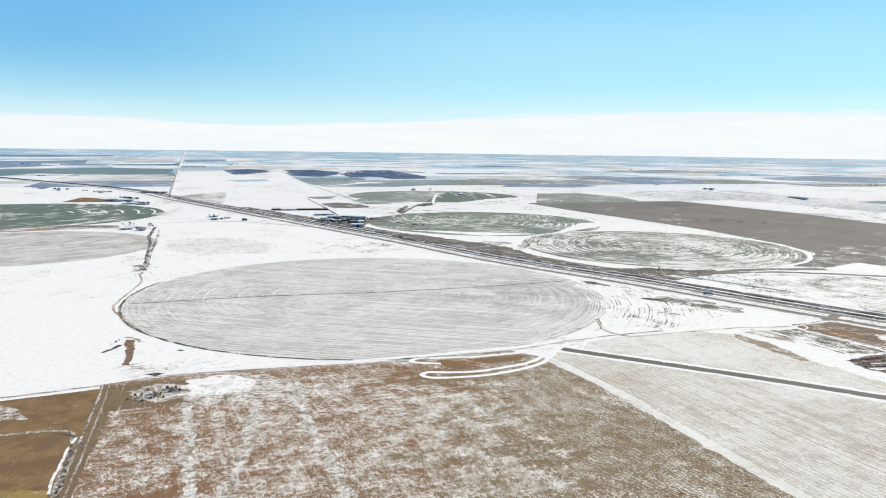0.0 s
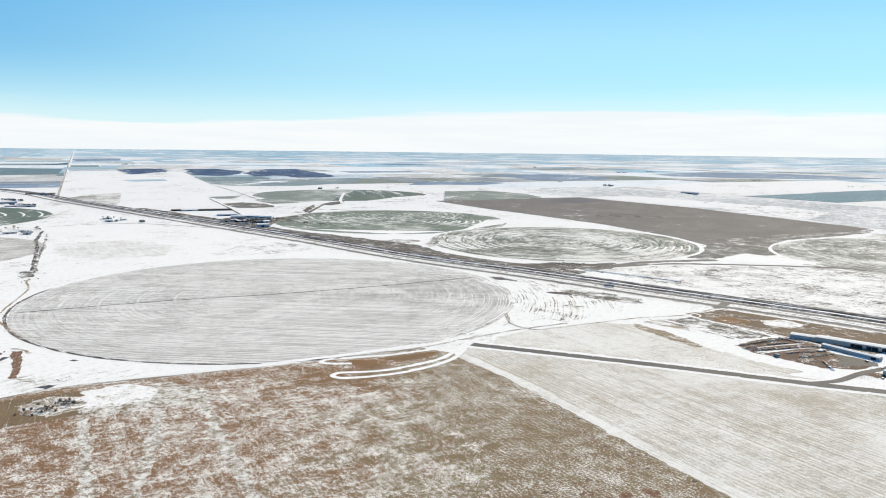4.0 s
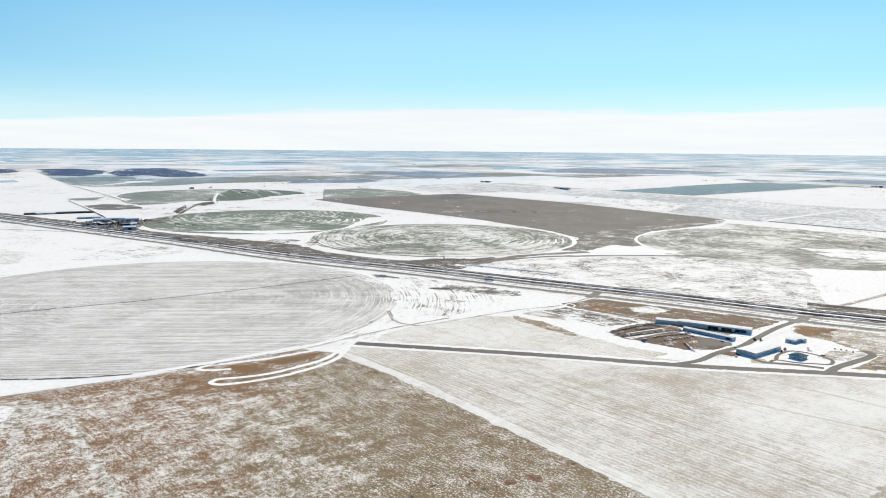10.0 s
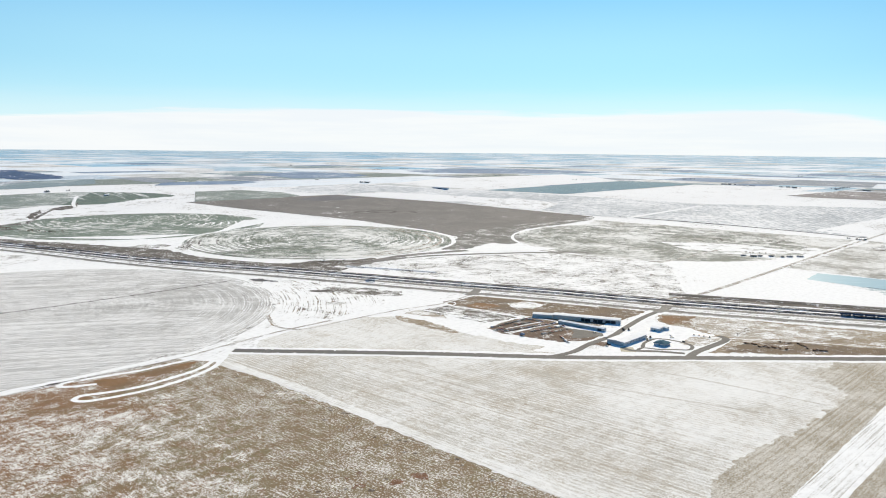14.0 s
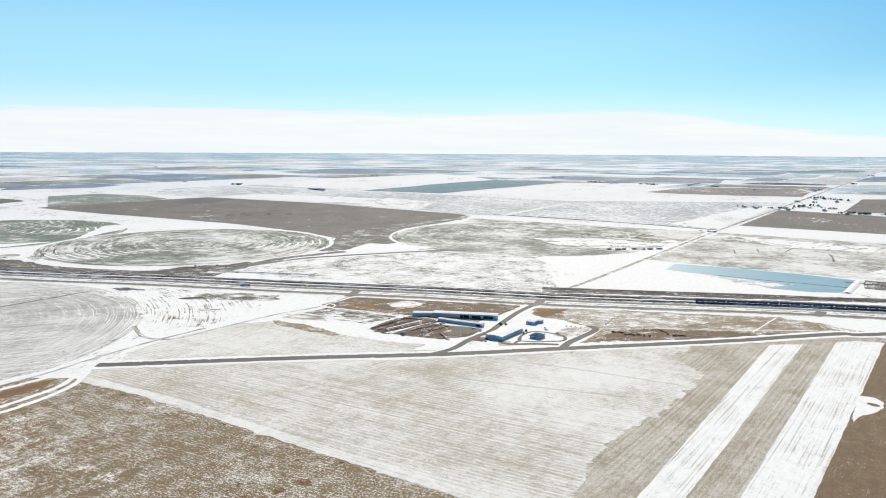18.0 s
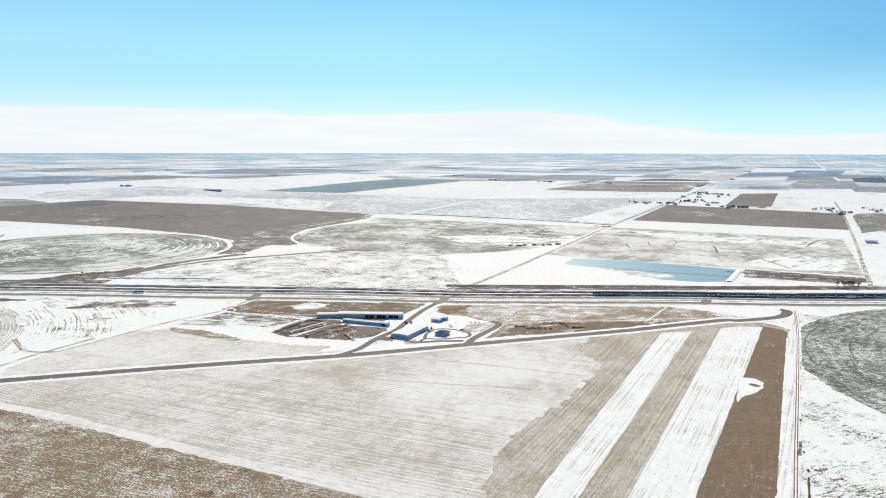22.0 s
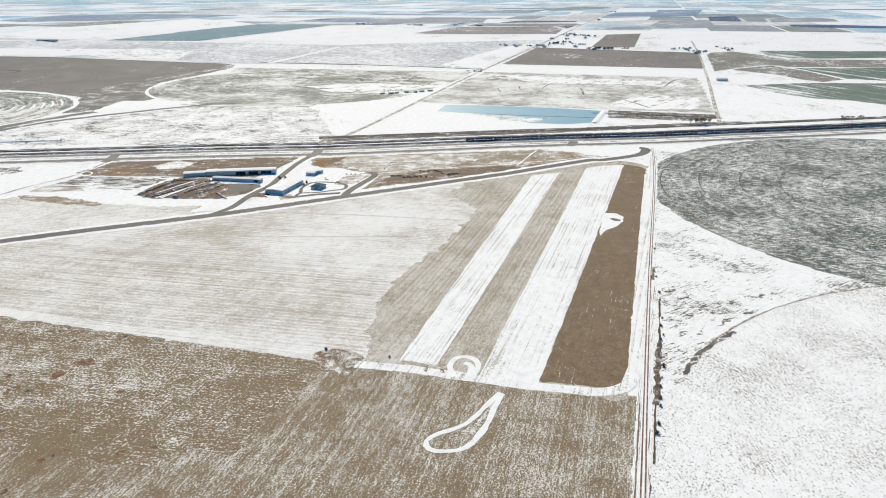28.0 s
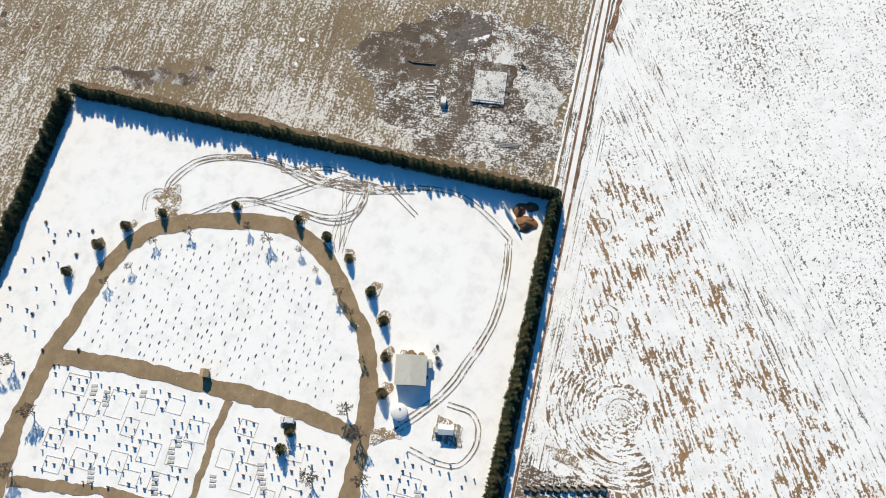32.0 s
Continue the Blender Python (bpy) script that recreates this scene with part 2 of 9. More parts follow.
pasture_fine = land("fine_frosted_pasture", (0.250, 0.198, 0.122), (0.240, 0.168, 0.104), 0.31, ((60, 0.22), (18, 0.32), (1.5, 1.0)), [(-84, 120, 7, 0.16), (-84, 5.0, 1.1, 0.5)], furrow=[(-84, 4.4, 0.13)], soft=0.42,
                    tone=14, snow=(0.75, 0.735, 0.71, 1), bare_spots=FROST, speck=1.0, mottle=0.8)
drift_mat = land("old_snow_on_grass", (0.20, 0.135, 0.085), (0.18, 0.14, 0.085), 0.42, ((12, 0.9), (4, 0.6), (0.8, 1.0)), soft=0.7, snow=(0.80, 0.79, 0.77, 1))
drift_heavy = land("old_snow_in_grass", (0.25, 0.18, 0.115), (0.23, 0.18, 0.115), 0.56, ((16, 0.9), (4, 0.7), (1.0, 1.0)), soft=0.6, snow=(0.80, 0.79, 0.775, 1))
bare_soil = land("bare_soil", (0.285, 0.190, 0.098), (0.205, 0.130, 0.075), 0.05, ((40, 0.9), (1.6, 0.7)), [(8, 60, 4, 0.4)], soft=0.5, tone=26, speck=2.2, mottle=0.8)
soil_yellow = land("yellow_stubble", (0.40, 0.29, 0.105), (0.33, 0.235, 0.095), 0.06, ((20, 0.9), (1.2, 0.7)), soft=0.6, tone=12)
drift_white = land("bright_drifted_snow", (0.27, 0.20, 0.13), (0.25, 0.19, 0.12), 0.82, ((20, 0.8), (4, 0.6), (0.7, 0.9)), soft=0.4)
range_dark = land("weeds_through_roadside_snow", (0.105, 0.095, 0.085), (0.15, 0.13, 0.11), 0.42, ((30, 1.0), (6, 0.7), (1.5, 0.9)), soft=0.35)
arc_snow = land("snow_over_curved_weeds", (0.15, 0.128, 0.105), (0.30, 0.235, 0.17), 0.82, ((60, 0.8), (5, 0.5), (1.4, 0.7)), rings=[(C1, 2.4, 0.9)], soft=0.35)
range_snow = land("snow_over_weedy_range", (0.105, 0.095, 0.085), (0.17, 0.145, 0.12), 0.70, ((70, 0.8), (7, 0.7), (1.5, 1.0)), [(-62, 26, 3, 0.8)], soft=0.28)
brown_strip_mat = land("brown_grass", (0.245, 0.178, 0.115), (0.205, 0.145, 0.095), 0.07, ((30, 0.4), (4, 0.4), (1.3, 1.0)), [(-2, 40, 0.9, 0.5)], soft=0.5, tone=9)
stubble_snow = land("snow_on_stubble", (0.455, 0.40, 0.32), (0.50, 0.47, 0.415), 0.62, ((170, 0.55), (16, 0.26), (1.2, 0.8), (0.5, 0.6)), [(-86, 300, 4, 0.30), (2, 60, 6, 0.12), (-86, 5, 1.3, 0.5)], furrow=[(-86, 5.2, 0.26)], soft=0.8, snow=(0.82, 0.82, 0.81, 1), tone=60, bare_spots=[((560, 420), 130, -0.5), ((640, 300), 110, 0.5), ((760, 250), 110, 0.6)], mottle=0.6)
stubble_tan = land("tan_stubble", (0.40, 0.345, 0.265), (0.35, 0.30, 0.225), 0.46, ((50, 0.4), (8, 0.3), (1.3, 0.9)), [(-2, 160, 3, 0.3)], furrow=[(-2, 4.4, 0.12)], soft=1.1, snow=DUSTY, tone=30)
runway_mat = land("runway_snow", (0.50, 0.48, 0.44), (0.45, 0.43, 0.39), 0.83, ((40, 0.5), (1.5, 0.8)), [(-2, 160, 1.6, 0.8)], furrow=[(-2, 5.5, 0.20)], soft=0.7)
# bare_spots darkens the +x side in place of shade between stalk rows
gray_pivot = land("snow_on_corn_stalks", (0.39, 0.385, 0.38), (0.45, 0.445, 0.435), 0.56, ((80, 0.25), (12, 0.2), (1.3, 0.95)), [(-32, 420, 3.0, 0.50)], rings=[(C1, 2.6, 0.24)], hoops=[(C1, 9.0, 0.09)], furrow=[(-32, 8.5, 0.12)], soft=0.75, snow=(0.82, 0.82, 0.82, 1), tone=70, bare_spots=[((590, 1060), 230, -0.5)])
gray_pivot_w = land("snow_on_stalks_far", (0.36, 0.345, 0.325), (0.40, 0.385, 0.36), 0.58, ((90, 0.4), (3, 0.7)), [(30, 90, 9, 0.6)], soft=1.5, snow=(0.74, 0.735, 0.73, 1))
wheat = land("winter_wheat", (0.185, 0.240, 0.200), (0.235, 0.275, 0.235), 0.26, ((200, 0.8), (8, 0.4), (2.5, 0.7)), rings=[(P1, 12, 0.8)], soft=0.6, snow=(0.74, 0.74, 0.73, 1))
wheat2 = land("thin_winter_wheat", (0.165, 0.200, 0.168), (0.22, 0.24, 0.20), 0.46, ((220, 1.0), (9, 0.4), (2.2, 0.9)), rings=[(P2, 7, 0.85)], hoops=[(P2, 46, 0.22)], soft=0.8, snow=(0.80, 0.80, 0.79, 1))
wheat_past = land("grazed_wheat", (0.235, 0.250, 0.222), (0.29, 0.295, 0.265), 0.42, ((150, 0.9), (12, 0.5), (2, 0.8)), [(-62, 40, 4, 0.4)], rings=[(PAST, 10, 0.4)], soft=0.8, snow=(0.80, 0.80, 0.79, 1))
tan_snow = land("snow_over_tan_weeds", (0.33, 0.265, 0.185), (0.25, 0.19, 0.13), 0.60, ((40, 0.9), (6, 0.5), (1.2, 0.8)), [(84, 60, 5, 0.6)], soft=0.5)
wheat_w = land("far_winter_wheat", (0.150, 0.205, 0.180), (0.19, 0.235, 0.205), 0.16, ((220, 0.6), (4, 0.4)), rings=[(GREENW, 24, 0.7)], soft=0.8)
wheat_e = land("snowy_winter_wheat", (0.105, 0.128, 0.118), (0.135, 0.152, 0.138), 0.34, ((90, 0.35), (10, 0.4), (1.5, 0.8)), [(-74, 10, 1.4, 0.85)], rings=[(GREEN, 5, 0.18)], soft=0.5, snow=(0.80, 0.81, 0.81, 1))
low_mat = land("snow_on_short_stalks", (0.20, 0.165, 0.13), (0.15, 0.125, 0.105), 0.80, ((60, 0.45), (1.2, 0.9)), [(21, 3.4, 0.85, 0.75), (-45, 2.4, 0.75, 0.65)], soft=0.28)
corner_mat = land("snowy_corner", (0.11, 0.115, 0.10), (0.15, 0.145, 0.12), 0.79, ((60, 1.0), (7, 0.5), (1.4, 0.9)), [(-40, 11, 1.6, 0.9)], soft=0.32)
swirl_mat = land("snow_on_tilled_ground", (0.33, 0.205, 0.105), (0.25, 0.16, 0.095), 0.71, ((14, 0.9), (5, 0.7), (0.9, 0.7)), [(27, 6.0, 0.95, 0.8)], furrow=[(27, 2.3, 0.40)], soft=0.2, mottle=0.5)
row_mat = land("snow_with_straight_rows", (0.23, 0.175, 0.125), (0.19, 0.145, 0.11), 0.82, ((20, 0.5), (0.8, 0.7)), [(29, 11.0, 0.7, 0.9)], furrow=[(29, 2.6, 0.35)], soft=0.3)
mud_mix = land("mud_and_snow", (0.30, 0.215, 0.125), (0.25, 0.175, 0.10), 0.36, ((4, 0.8), (0.5, 0.9)), soft=0.6, tone=4, mottle=0.4)
streak_mat = land("snow_with_wheel_lines", (0.21, 0.165, 0.125), (0.17, 0.135, 0.11), 0.80, ((30, 0.4), (0.7, 0.6)), [(-1.5, 26, 0.7, 1.1)], soft=0.4)
streak_dark = land("weedy_wheel_lines", (0.15, 0.125, 0.10), (0.12, 0.10, 0.085), 0.52, ((20, 0.6), (0.6, 0.7)), [(-1.5, 22, 0.6, 1.0)], soft=0.45)
spin_mat = land("snow_with_round_lines", (0.27, 0.18, 0.105), (0.22, 0.15, 0.095), 0.66, ((12, 0.7), (0.8, 0.7)), rings=[((43, -46), 0.8, 1.0)], hoops=[((43, -46), 1.9, 0.30)], soft=0.3)
brown_field = land("bare_brown_field", (0.215, 0.203, 0.197), (0.255, 0.240, 0.230), 0.04, ((200, 0.9), (5, 0.6)), [(8, 500, 14, 0.7)], soft=0.6, tone=90)
rangeland = land("rangeland", (0.32, 0.312, 0.285), (0.38, 0.368, 0.335), 0.56, ((130, 1.0), (18, 0.5), (2, 0.8)), [(-62, 40, 6, 0.2)], soft=1.0, snow=(0.81, 0.81, 0.80, 1))
dark_soil = land("dark_bare_soil", (0.135, 0.122, 0.118), (0.16, 0.145, 0.138), 0.02, ((60, 0.9), (5, 0.6)), soft=0.6, tone=40)
# covers for far_fields, and shrub_far: distance haze mixed in as bluish, lifted colour
olive_far = land("hazy_olive_field", (0.25, 0.30, 0.28), (0.29, 0.33, 0.305), 0.14, ((260, 0.8), (8, 0.5)), [(8, 600, 25, 0.6)], soft=1.2, tone=200)
teal_far = land("hazy_green_wheat", (0.245, 0.33, 0.365), (0.29, 0.37, 0.40), 0.12, ((260, 0.8), (9, 0.4)), [(0, 700, 30, 0.5)], soft=1.2, tone=200)
teal_wheat = land("blue_green_wheat", (0.165, 0.30, 0.37), (0.20, 0.335, 0.405), 0.03, ((260, 0.8), (9, 0.4)), [(0, 700, 30, 0.5)], soft=1.2, tone=200)
weed_corner = land("weedy_corner", (0.20, 0.195, 0.185), (0.25, 0.24, 0.225), 0.16, ((60, 0.8), (9, 0.5), (2, 0.7)), soft=0.8, tone=60)
gray_far = land("hazy_snowy_stubble", (0.44, 0.565, 0.68), (0.50, 0.62, 0.72), 0.40, ((260, 0.6), (8, 0.6)), [(0, 700, 18, 0.8)], soft=1.6, snow=(0.82, 0.87, 0.93, 1), tone=200)
# its blue tinge is haze put into the mid-distance stubble's colour
stubble_grey = land("hazy_grey_stubble", (0.45, 0.485, 0.525), (0.51, 0.54, 0.57), 0.46, ((260, 0.6), (8, 0.6)), [(0, 700, 18, 0.8)], furrow=[(-3, 14, 0.3)], soft=1.6, tone=200)
teal_pale = land("hazy_thin_wheat", (0.40, 0.58, 0.70), (0.47, 0.63, 0.74), 0.18, ((260, 0.8), (9, 0.4)), [(0, 900, 40, 0.6)], soft=1.4, snow=(0.82, 0.87, 0.93, 1), tone=300)
pale_far = land("hazy_thin_snow", (0.62, 0.70, 0.78), (0.66, 0.73, 0.80), 0.88, ((260, 0.8), (8, 0.6)), [(0, 700, 22, 0.8)], soft=1.2, snow=(0.84, 0.89, 0.94, 1), tone=200)
shrub_far = land("hazy_shrubland", (0.065, 0.118, 0.225), (0.10, 0.16, 0.285), 0.08, ((180, 0.9), (25, 0.8), (9, 0.6)), [(0, 300, 22, 0.6)], soft=0.6, tone=90)
dark_far = land("hazy_dark_field", (0.225, 0.315, 0.455), (0.29, 0.385, 0.52), 0.08, ((260, 0.9), (9, 0.5)), [(0, 600, 30, 0.6)], soft=0.9, snow=(0.80, 0.86, 0.92, 1), tone=260)
plum_far = land("hazy_plum_soil", (0.315, 0.355, 0.41), (0.37, 0.405, 0.455), 0.08, ((260, 0.8), (9, 0.5)), [(0, 600, 30, 0.5)], soft=1.0, tone=200)
plum_near = land("plum_brown_soil", (0.27, 0.25, 0.255), (0.32, 0.295, 0.295), 0.10, ((200, 0.8), (9, 0.5)), [(0, 600, 20, 0.5)], soft=1.0, tone=150)
tan_far = land("hazy_tan_stubble", (0.58, 0.60, 0.605), (0.62, 0.63, 0.63), 0.30, ((260, 0.8), (9, 0.5)), [(0, 700, 30, 0.5)], soft=1.4, tone=200)
tan_ground = land("tan_bare_ground", (0.38, 0.30, 0.22), (0.30, 0.25, 0.19), 0.30, ((60, 0.9), (5, 0.6)), [(5, 120, 8, 0.7)], soft=0.8, tone=60)
teal_deep = land("deep_teal_wheat", (0.175, 0.275, 0.32), (0.215, 0.315, 0.36), 0.04, ((260, 0.8), (9, 0.4)), [(0, 700, 30, 0.5)], soft=1.2, tone=200)
blue_far = land("hazy_far_plain", (0.32, 0.58, 0.77), (0.41, 0.66, 0.82), 0.14, ((400, 0.8), (30, 0.4)), [(0, 1200, 60, 0.6)], soft=1.4, snow=(0.80, 0.87, 0.94, 1), tone=400)
brown_green = land("brown_green_wheat", (0.235, 0.235, 0.21), (0.285, 0.275, 0.25), 0.20, ((160, 0.8), (8, 0.6)), [(4, 300, 12, 0.6)], soft=0.9, tone=120, snow=(0.80, 0.80, 0.79, 1))
dark_soil_far = land("dark_bluish_soil", (0.165, 0.165, 0.185), (0.20, 0.195, 0.21), 0.03, ((80, 0.9), (8, 0.6)), soft=0.6, tone=60)
scrub_pale = land("weedy_white_field", (0.36, 0.33, 0.31), (0.42, 0.39, 0.36), 0.84, ((60, 0.9), (9, 0.5)), [(-20, 200, 12, 0.9)], soft=0.6, tone=60)
ditch_mat = land("ditch_weeds", (0.085, 0.078, 0.075), (0.135, 0.118, 0.105), 0.22, ((30, 0.7), (6, 0.6), (1.6, 0.8)), [(-62, 60, 3, 0.9)], soft=0.4)
weed_brown = land("brown_weeds", (0.125, 0.112, 0.102), (0.17, 0.15, 0.132), 0.16, ((40, 0.7), (6, 0.6), (1.6, 0.8)), [(-62, 60, 3, 0.9)], soft=0.5)
asphalt = land("asphalt", (0.150, 0.145, 0.14), (0.175, 0.168, 0.16), 0.012, ((30, 0.6), (1.0, 0.7)), soft=0.5, tone=25, rough=0.85)
highway_mat = land("worn_highway", (0.22, 0.212, 0.204), (0.255, 0.245, 0.23), 0.03, ((40, 0.6), (2.0, 0.6)), soft=0.6, tone=40, rough=0.85)
snowy_ballast = land("snowy_ballast", (0.052, 0.060, 0.078), (0.085, 0.087, 0.095), 0.22, ((40, 0.6), (1.5, 0.6)), [(-66, 90, 1.1, 1.0)], soft=0.5)
edge_snow = land("smooth_edge_snow", (0.55, 0.52, 0.46), (0.50, 0.47, 0.42), 0.80, ((30, 0.5), (3, 0.4), (0.8, 0.7)), [(-88, 120, 1.4, 0.7)], soft=1.3, snow=(0.84, 0.84, 0.83, 1))
road_dirt = land("frozen_road_dirt", (0.25, 0.185, 0.115), (0.205, 0.145, 0.088), 0.06, ((20, 0.6), (1.5, 0.8)), [(88, 60, 1.0, 0.8)], soft=0.6, tone=20)
row_weeds = land("dark_fence_row", (0.085, 0.088, 0.105), (0.12, 0.118, 0.125), 0.08, ((40, 0.7), (6, 0.7), (1.6, 0.8)), soft=0.5)
dust_snow = land("dusty_snow", (0.72, 0.71, 0.69), (0.68, 0.67, 0.65), 0.62, ((60, 0.7), (5, 0.6)), [(-80, 60, 5, 0.6)], soft=1.6, snow=(0.87, 0.875, 0.88, 1))
gravel = land("gravel_road", (0.29, 0.245, 0.195), (0.24, 0.20, 0.16), 0.40, ((30, 0.6), (0.8, 0.7)), [(0, 90, 1.1, 0.9)], soft=0.6)
mud = land("muddy_lane", (0.325, 0.245, 0.155), (0.265, 0.195, 0.122), 0.03, ((9, 0.6), (0.6, 0.7)), soft=0.5, tone=7, mottle=0.3)
rut_mat = land("red_rut", (0.235, 0.125, 0.075), (0.19, 0.11, 0.07), 0.10, ((4, 0.9), (0.5, 0.9)), soft=0.7, tone=5)
wet_mud = land("wet_mud", (0.105, 0.078, 0.052), (0.14, 0.10, 0.06), 0.06, ((5, 0.5), (0.5, 0.9)), soft=0.4, tone=4)
track_mat = land("wheel_track", (0.265, 0.20, 0.13), (0.22, 0.165, 0.11), 0.27, ((4, 0.9), (0.5, 0.9)), soft=0.7, tone=4)
weeds = land("weedy_ground", (0.160, 0.128, 0.100), (0.120, 0.092, 0.070), 0.37, ((13, 0.7), (2.5, 0.5), (0.7, 1.0)), [(95, 3.0, 0.6, 0.5)], soft=0.5, tone=12, snow=(0.74, 0.74, 0.73, 1), bare_spots=[((163, 56), 24, -1.3), ((178, 36), 12, -1.6), ((152, -2), 10, 1.2), ((170, 22), 8, 1.1), ((155, 24), 13, -0.3), ((130, 10), 16, 0.3)], speck=0.7)
slab_snow = land("snow_on_rubble", (0.12, 0.105, 0.085), (0.10, 0.085, 0.068), 0.66, ((3, 0.8), (0.5, 1.0)), soft=0.7, tone=4, snow=(0.74, 0.74, 0.73, 1), speck=0.5)
bare_weeds = land("dead_weeds", (0.13, 0.095, 0.070), (0.105, 0.078, 0.060), 0.20, ((6, 0.9), (0.4, 0.9)), soft=1.0, tone=8, snow=(0.68, 0.68, 0.67, 1))
lot_mat = land("trodden_yard", (0.150, 0.105, 0.080), (0.195, 0.130, 0.095), 0.13, ((18, 0.8), (1.4, 0.7)), soft=0.5)
rust_grass = land("rusty_grass", (0.27, 0.155, 0.080), (0.23, 0.15, 0.088), 0.12, ((26, 0.8), (1.6, 0.8)), soft=0.5)
dry_grass = land("dry_grass", (0.25, 0.198, 0.128), (0.21, 0.155, 0.10), 0.16, ((44, 0.9), (1.8, 0.8)), [(-62, 40, 5, 0.5)], soft=0.6)
dry_brown = land("brown_winter_grass", (0.225, 0.165, 0.112), (0.185, 0.140, 0.105), 0.13, ((30, 0.9), (5, 0.5), (1.5, 0.8)), [(-66, 40, 4, 0.7)], soft=0.6, tone=25)
tan_grass = land("tan_winter_grass", (0.36, 0.295, 0.215), (0.30, 0.235, 0.165), 0.24, ((40, 0.9), (5, 0.5), (1.5, 0.8)), [(-66, 50, 4, 0.8)], soft=0.8, tone=30)
tan_pale = land("pale_tan_grass", (0.44, 0.385, 0.315), (0.38, 0.325, 0.26), 0.42, ((26, 0.9), (4, 0.6), (1.3, 0.8)), [(-60, 50, 4, 0.7)], soft=0.8, tone=30)
pond_snow = land("snow_on_ice", (0.30, 0.40, 0.41), (0.36, 0.45, 0.46), 0.62, ((30, 0.7), (4, 0.8)), [(-60, 60, 4, 0.9)], soft=0.8)
concrete = plain("pale_concrete", (0.50, 0.46, 0.36), 0.9, vary=0.2, size=5)

m, t, b = material("pond_ice")
pond_mat = m
at = node(t, "ShaderNodeTexCoord").outputs["Object"]
shore = noise_of(t, turned(t, at, -60, 90, 7), 1.0, 5.0, 0.6)
t.links.new(blend(t, calc(t, "MULTIPLY", ramp(t, shore, 0.42, 0.72), 0.5), (0.27, 0.375, 0.385, 1), (0.50, 0.575, 0.58, 1)), b.inputs["Base Color"])
b.inputs["Roughness"].default_value = 0.28

# ---------------------------------------------------------------- ground
NEAR, FAR, SKYLINE, BEND = 2300.0, 4880.0, 43000.0, 260.0
RISE = EYE * (1 - FAR / SKYLINE) / (FAR - NEAR)
START = math.log(1 + math.exp((1000 - NEAR) / BEND))


def lay(x, y, z=0.0):
    """The land's shape, bent to fit the camera's view: level for two kilometres, then pulled in along sight lines from
    the eye and rising very gently, so that the plain closes at the skyline inside FAR.
    """
    r = math.hypot(x, y)
    if r < 1000:
        return Vector((x, y, z))
    q = r if r < NEAR else (EYE + RISE * NEAR) / (RISE + EYE / r)
    for _ in range(6):
        e = math.exp(min(30.0, (q - NEAR) / BEND))
        miss = EYE * (1 - q / r) - RISE * BEND * (math.log(1 + e) - START)
        q += miss / (EYE / r + RISE * e / (1 + e))
    s = q / r
    return Vector((x * s, y * s, EYE * (1 - s) + z * (3 if r > 2500 else 1)))


def mesh_of(name, verts, faces, mats=(), index=()):
    me = bpy.data.meshes.new(name)
    me.from_pydata([tuple(v) for v in verts], [], faces)
    for one in mats:
        me.materials.append(one)
    if len(index):
        me.polygons.foreach_set("material_index", index)
    me.update()
    return me


def ground_sheet():
    rings = [0, 400, 800] + [900 + 60 * k for k in range(0, 60)] + [4500 + 150 * k for k in range(0, 10)]
    rings += [6000 * 1.05 ** k for k in range(0, 42)] + [SKYLINE]
    turns = 240
    verts, faces = [Vector((0, 0, 0))], []
    for r in rings[1:]:
        for k in range(turns):
            a = math.tau * k / turns
            verts.append(lay(r * math.cos(a), r * math.sin(a)))
    for k in range(turns):
        faces.append((0, 1 + k, 1 + (k + 1) % turns))
    for i in range(len(rings) - 2):
        o, p = 1 + i * turns, 1 + (i + 1) * turns
        faces += [(o + k, p + k, p + (k + 1) % turns, o + (k + 1) % turns) for k in range(turns)]
    ob = new("ground", mesh_of("ground", verts, faces, [snow_mat]))
    return tagged(ob, "wide plain under thin wind-blown snow, raised far off to fit the view", "ground", kind="structure")


ground_sheet()


def wobble(points, amount, step=0.0):
    """A closed outline with its sides broken up and worn by the given metres."""
    out = []
    small = sum(math.dist(a, b) for a, b in zip(points, points[1:])) < 4500
    step = step or max(0.5, min(14.0, amount * (0.5 if small else 1.6)))
    for (ax, ay), (bx, by) in zip(points, points[1:] + points[:1]):
        n = max(1, int(math.hypot(bx - ax, by - ay) / step))
        for k in range(n):
            x, y = ax + (bx - ax) * k / n, ay + (by - ay) * k / n
            d = noise.noise_vector(Vector((x / 23, y / 23, 3.1))) + 0.7 * noise.noise_vector(Vector((x / 7, y / 7, 8.7)))
            d = d + 0.6 * noise.noise_vector(Vector((x / amount / 2.2, y / amount / 2.2, 1.7)))
            d = d + 0.5 * noise.noise_vector(Vector((x / amount / 0.8, y / amount / 0.8, 5.3)))
            out.append((x + d[0] * amount, y + d[1] * amount))
    return out


def filled(points):
    """Triangles that fill an outline once, even where its worn edge crosses itself."""
    made = geometry.delaunay_2d_cdt([Vector(p) for p in points], [], [list(range(len(points)))], 1, 0.0001)
    return made[0], made[2]


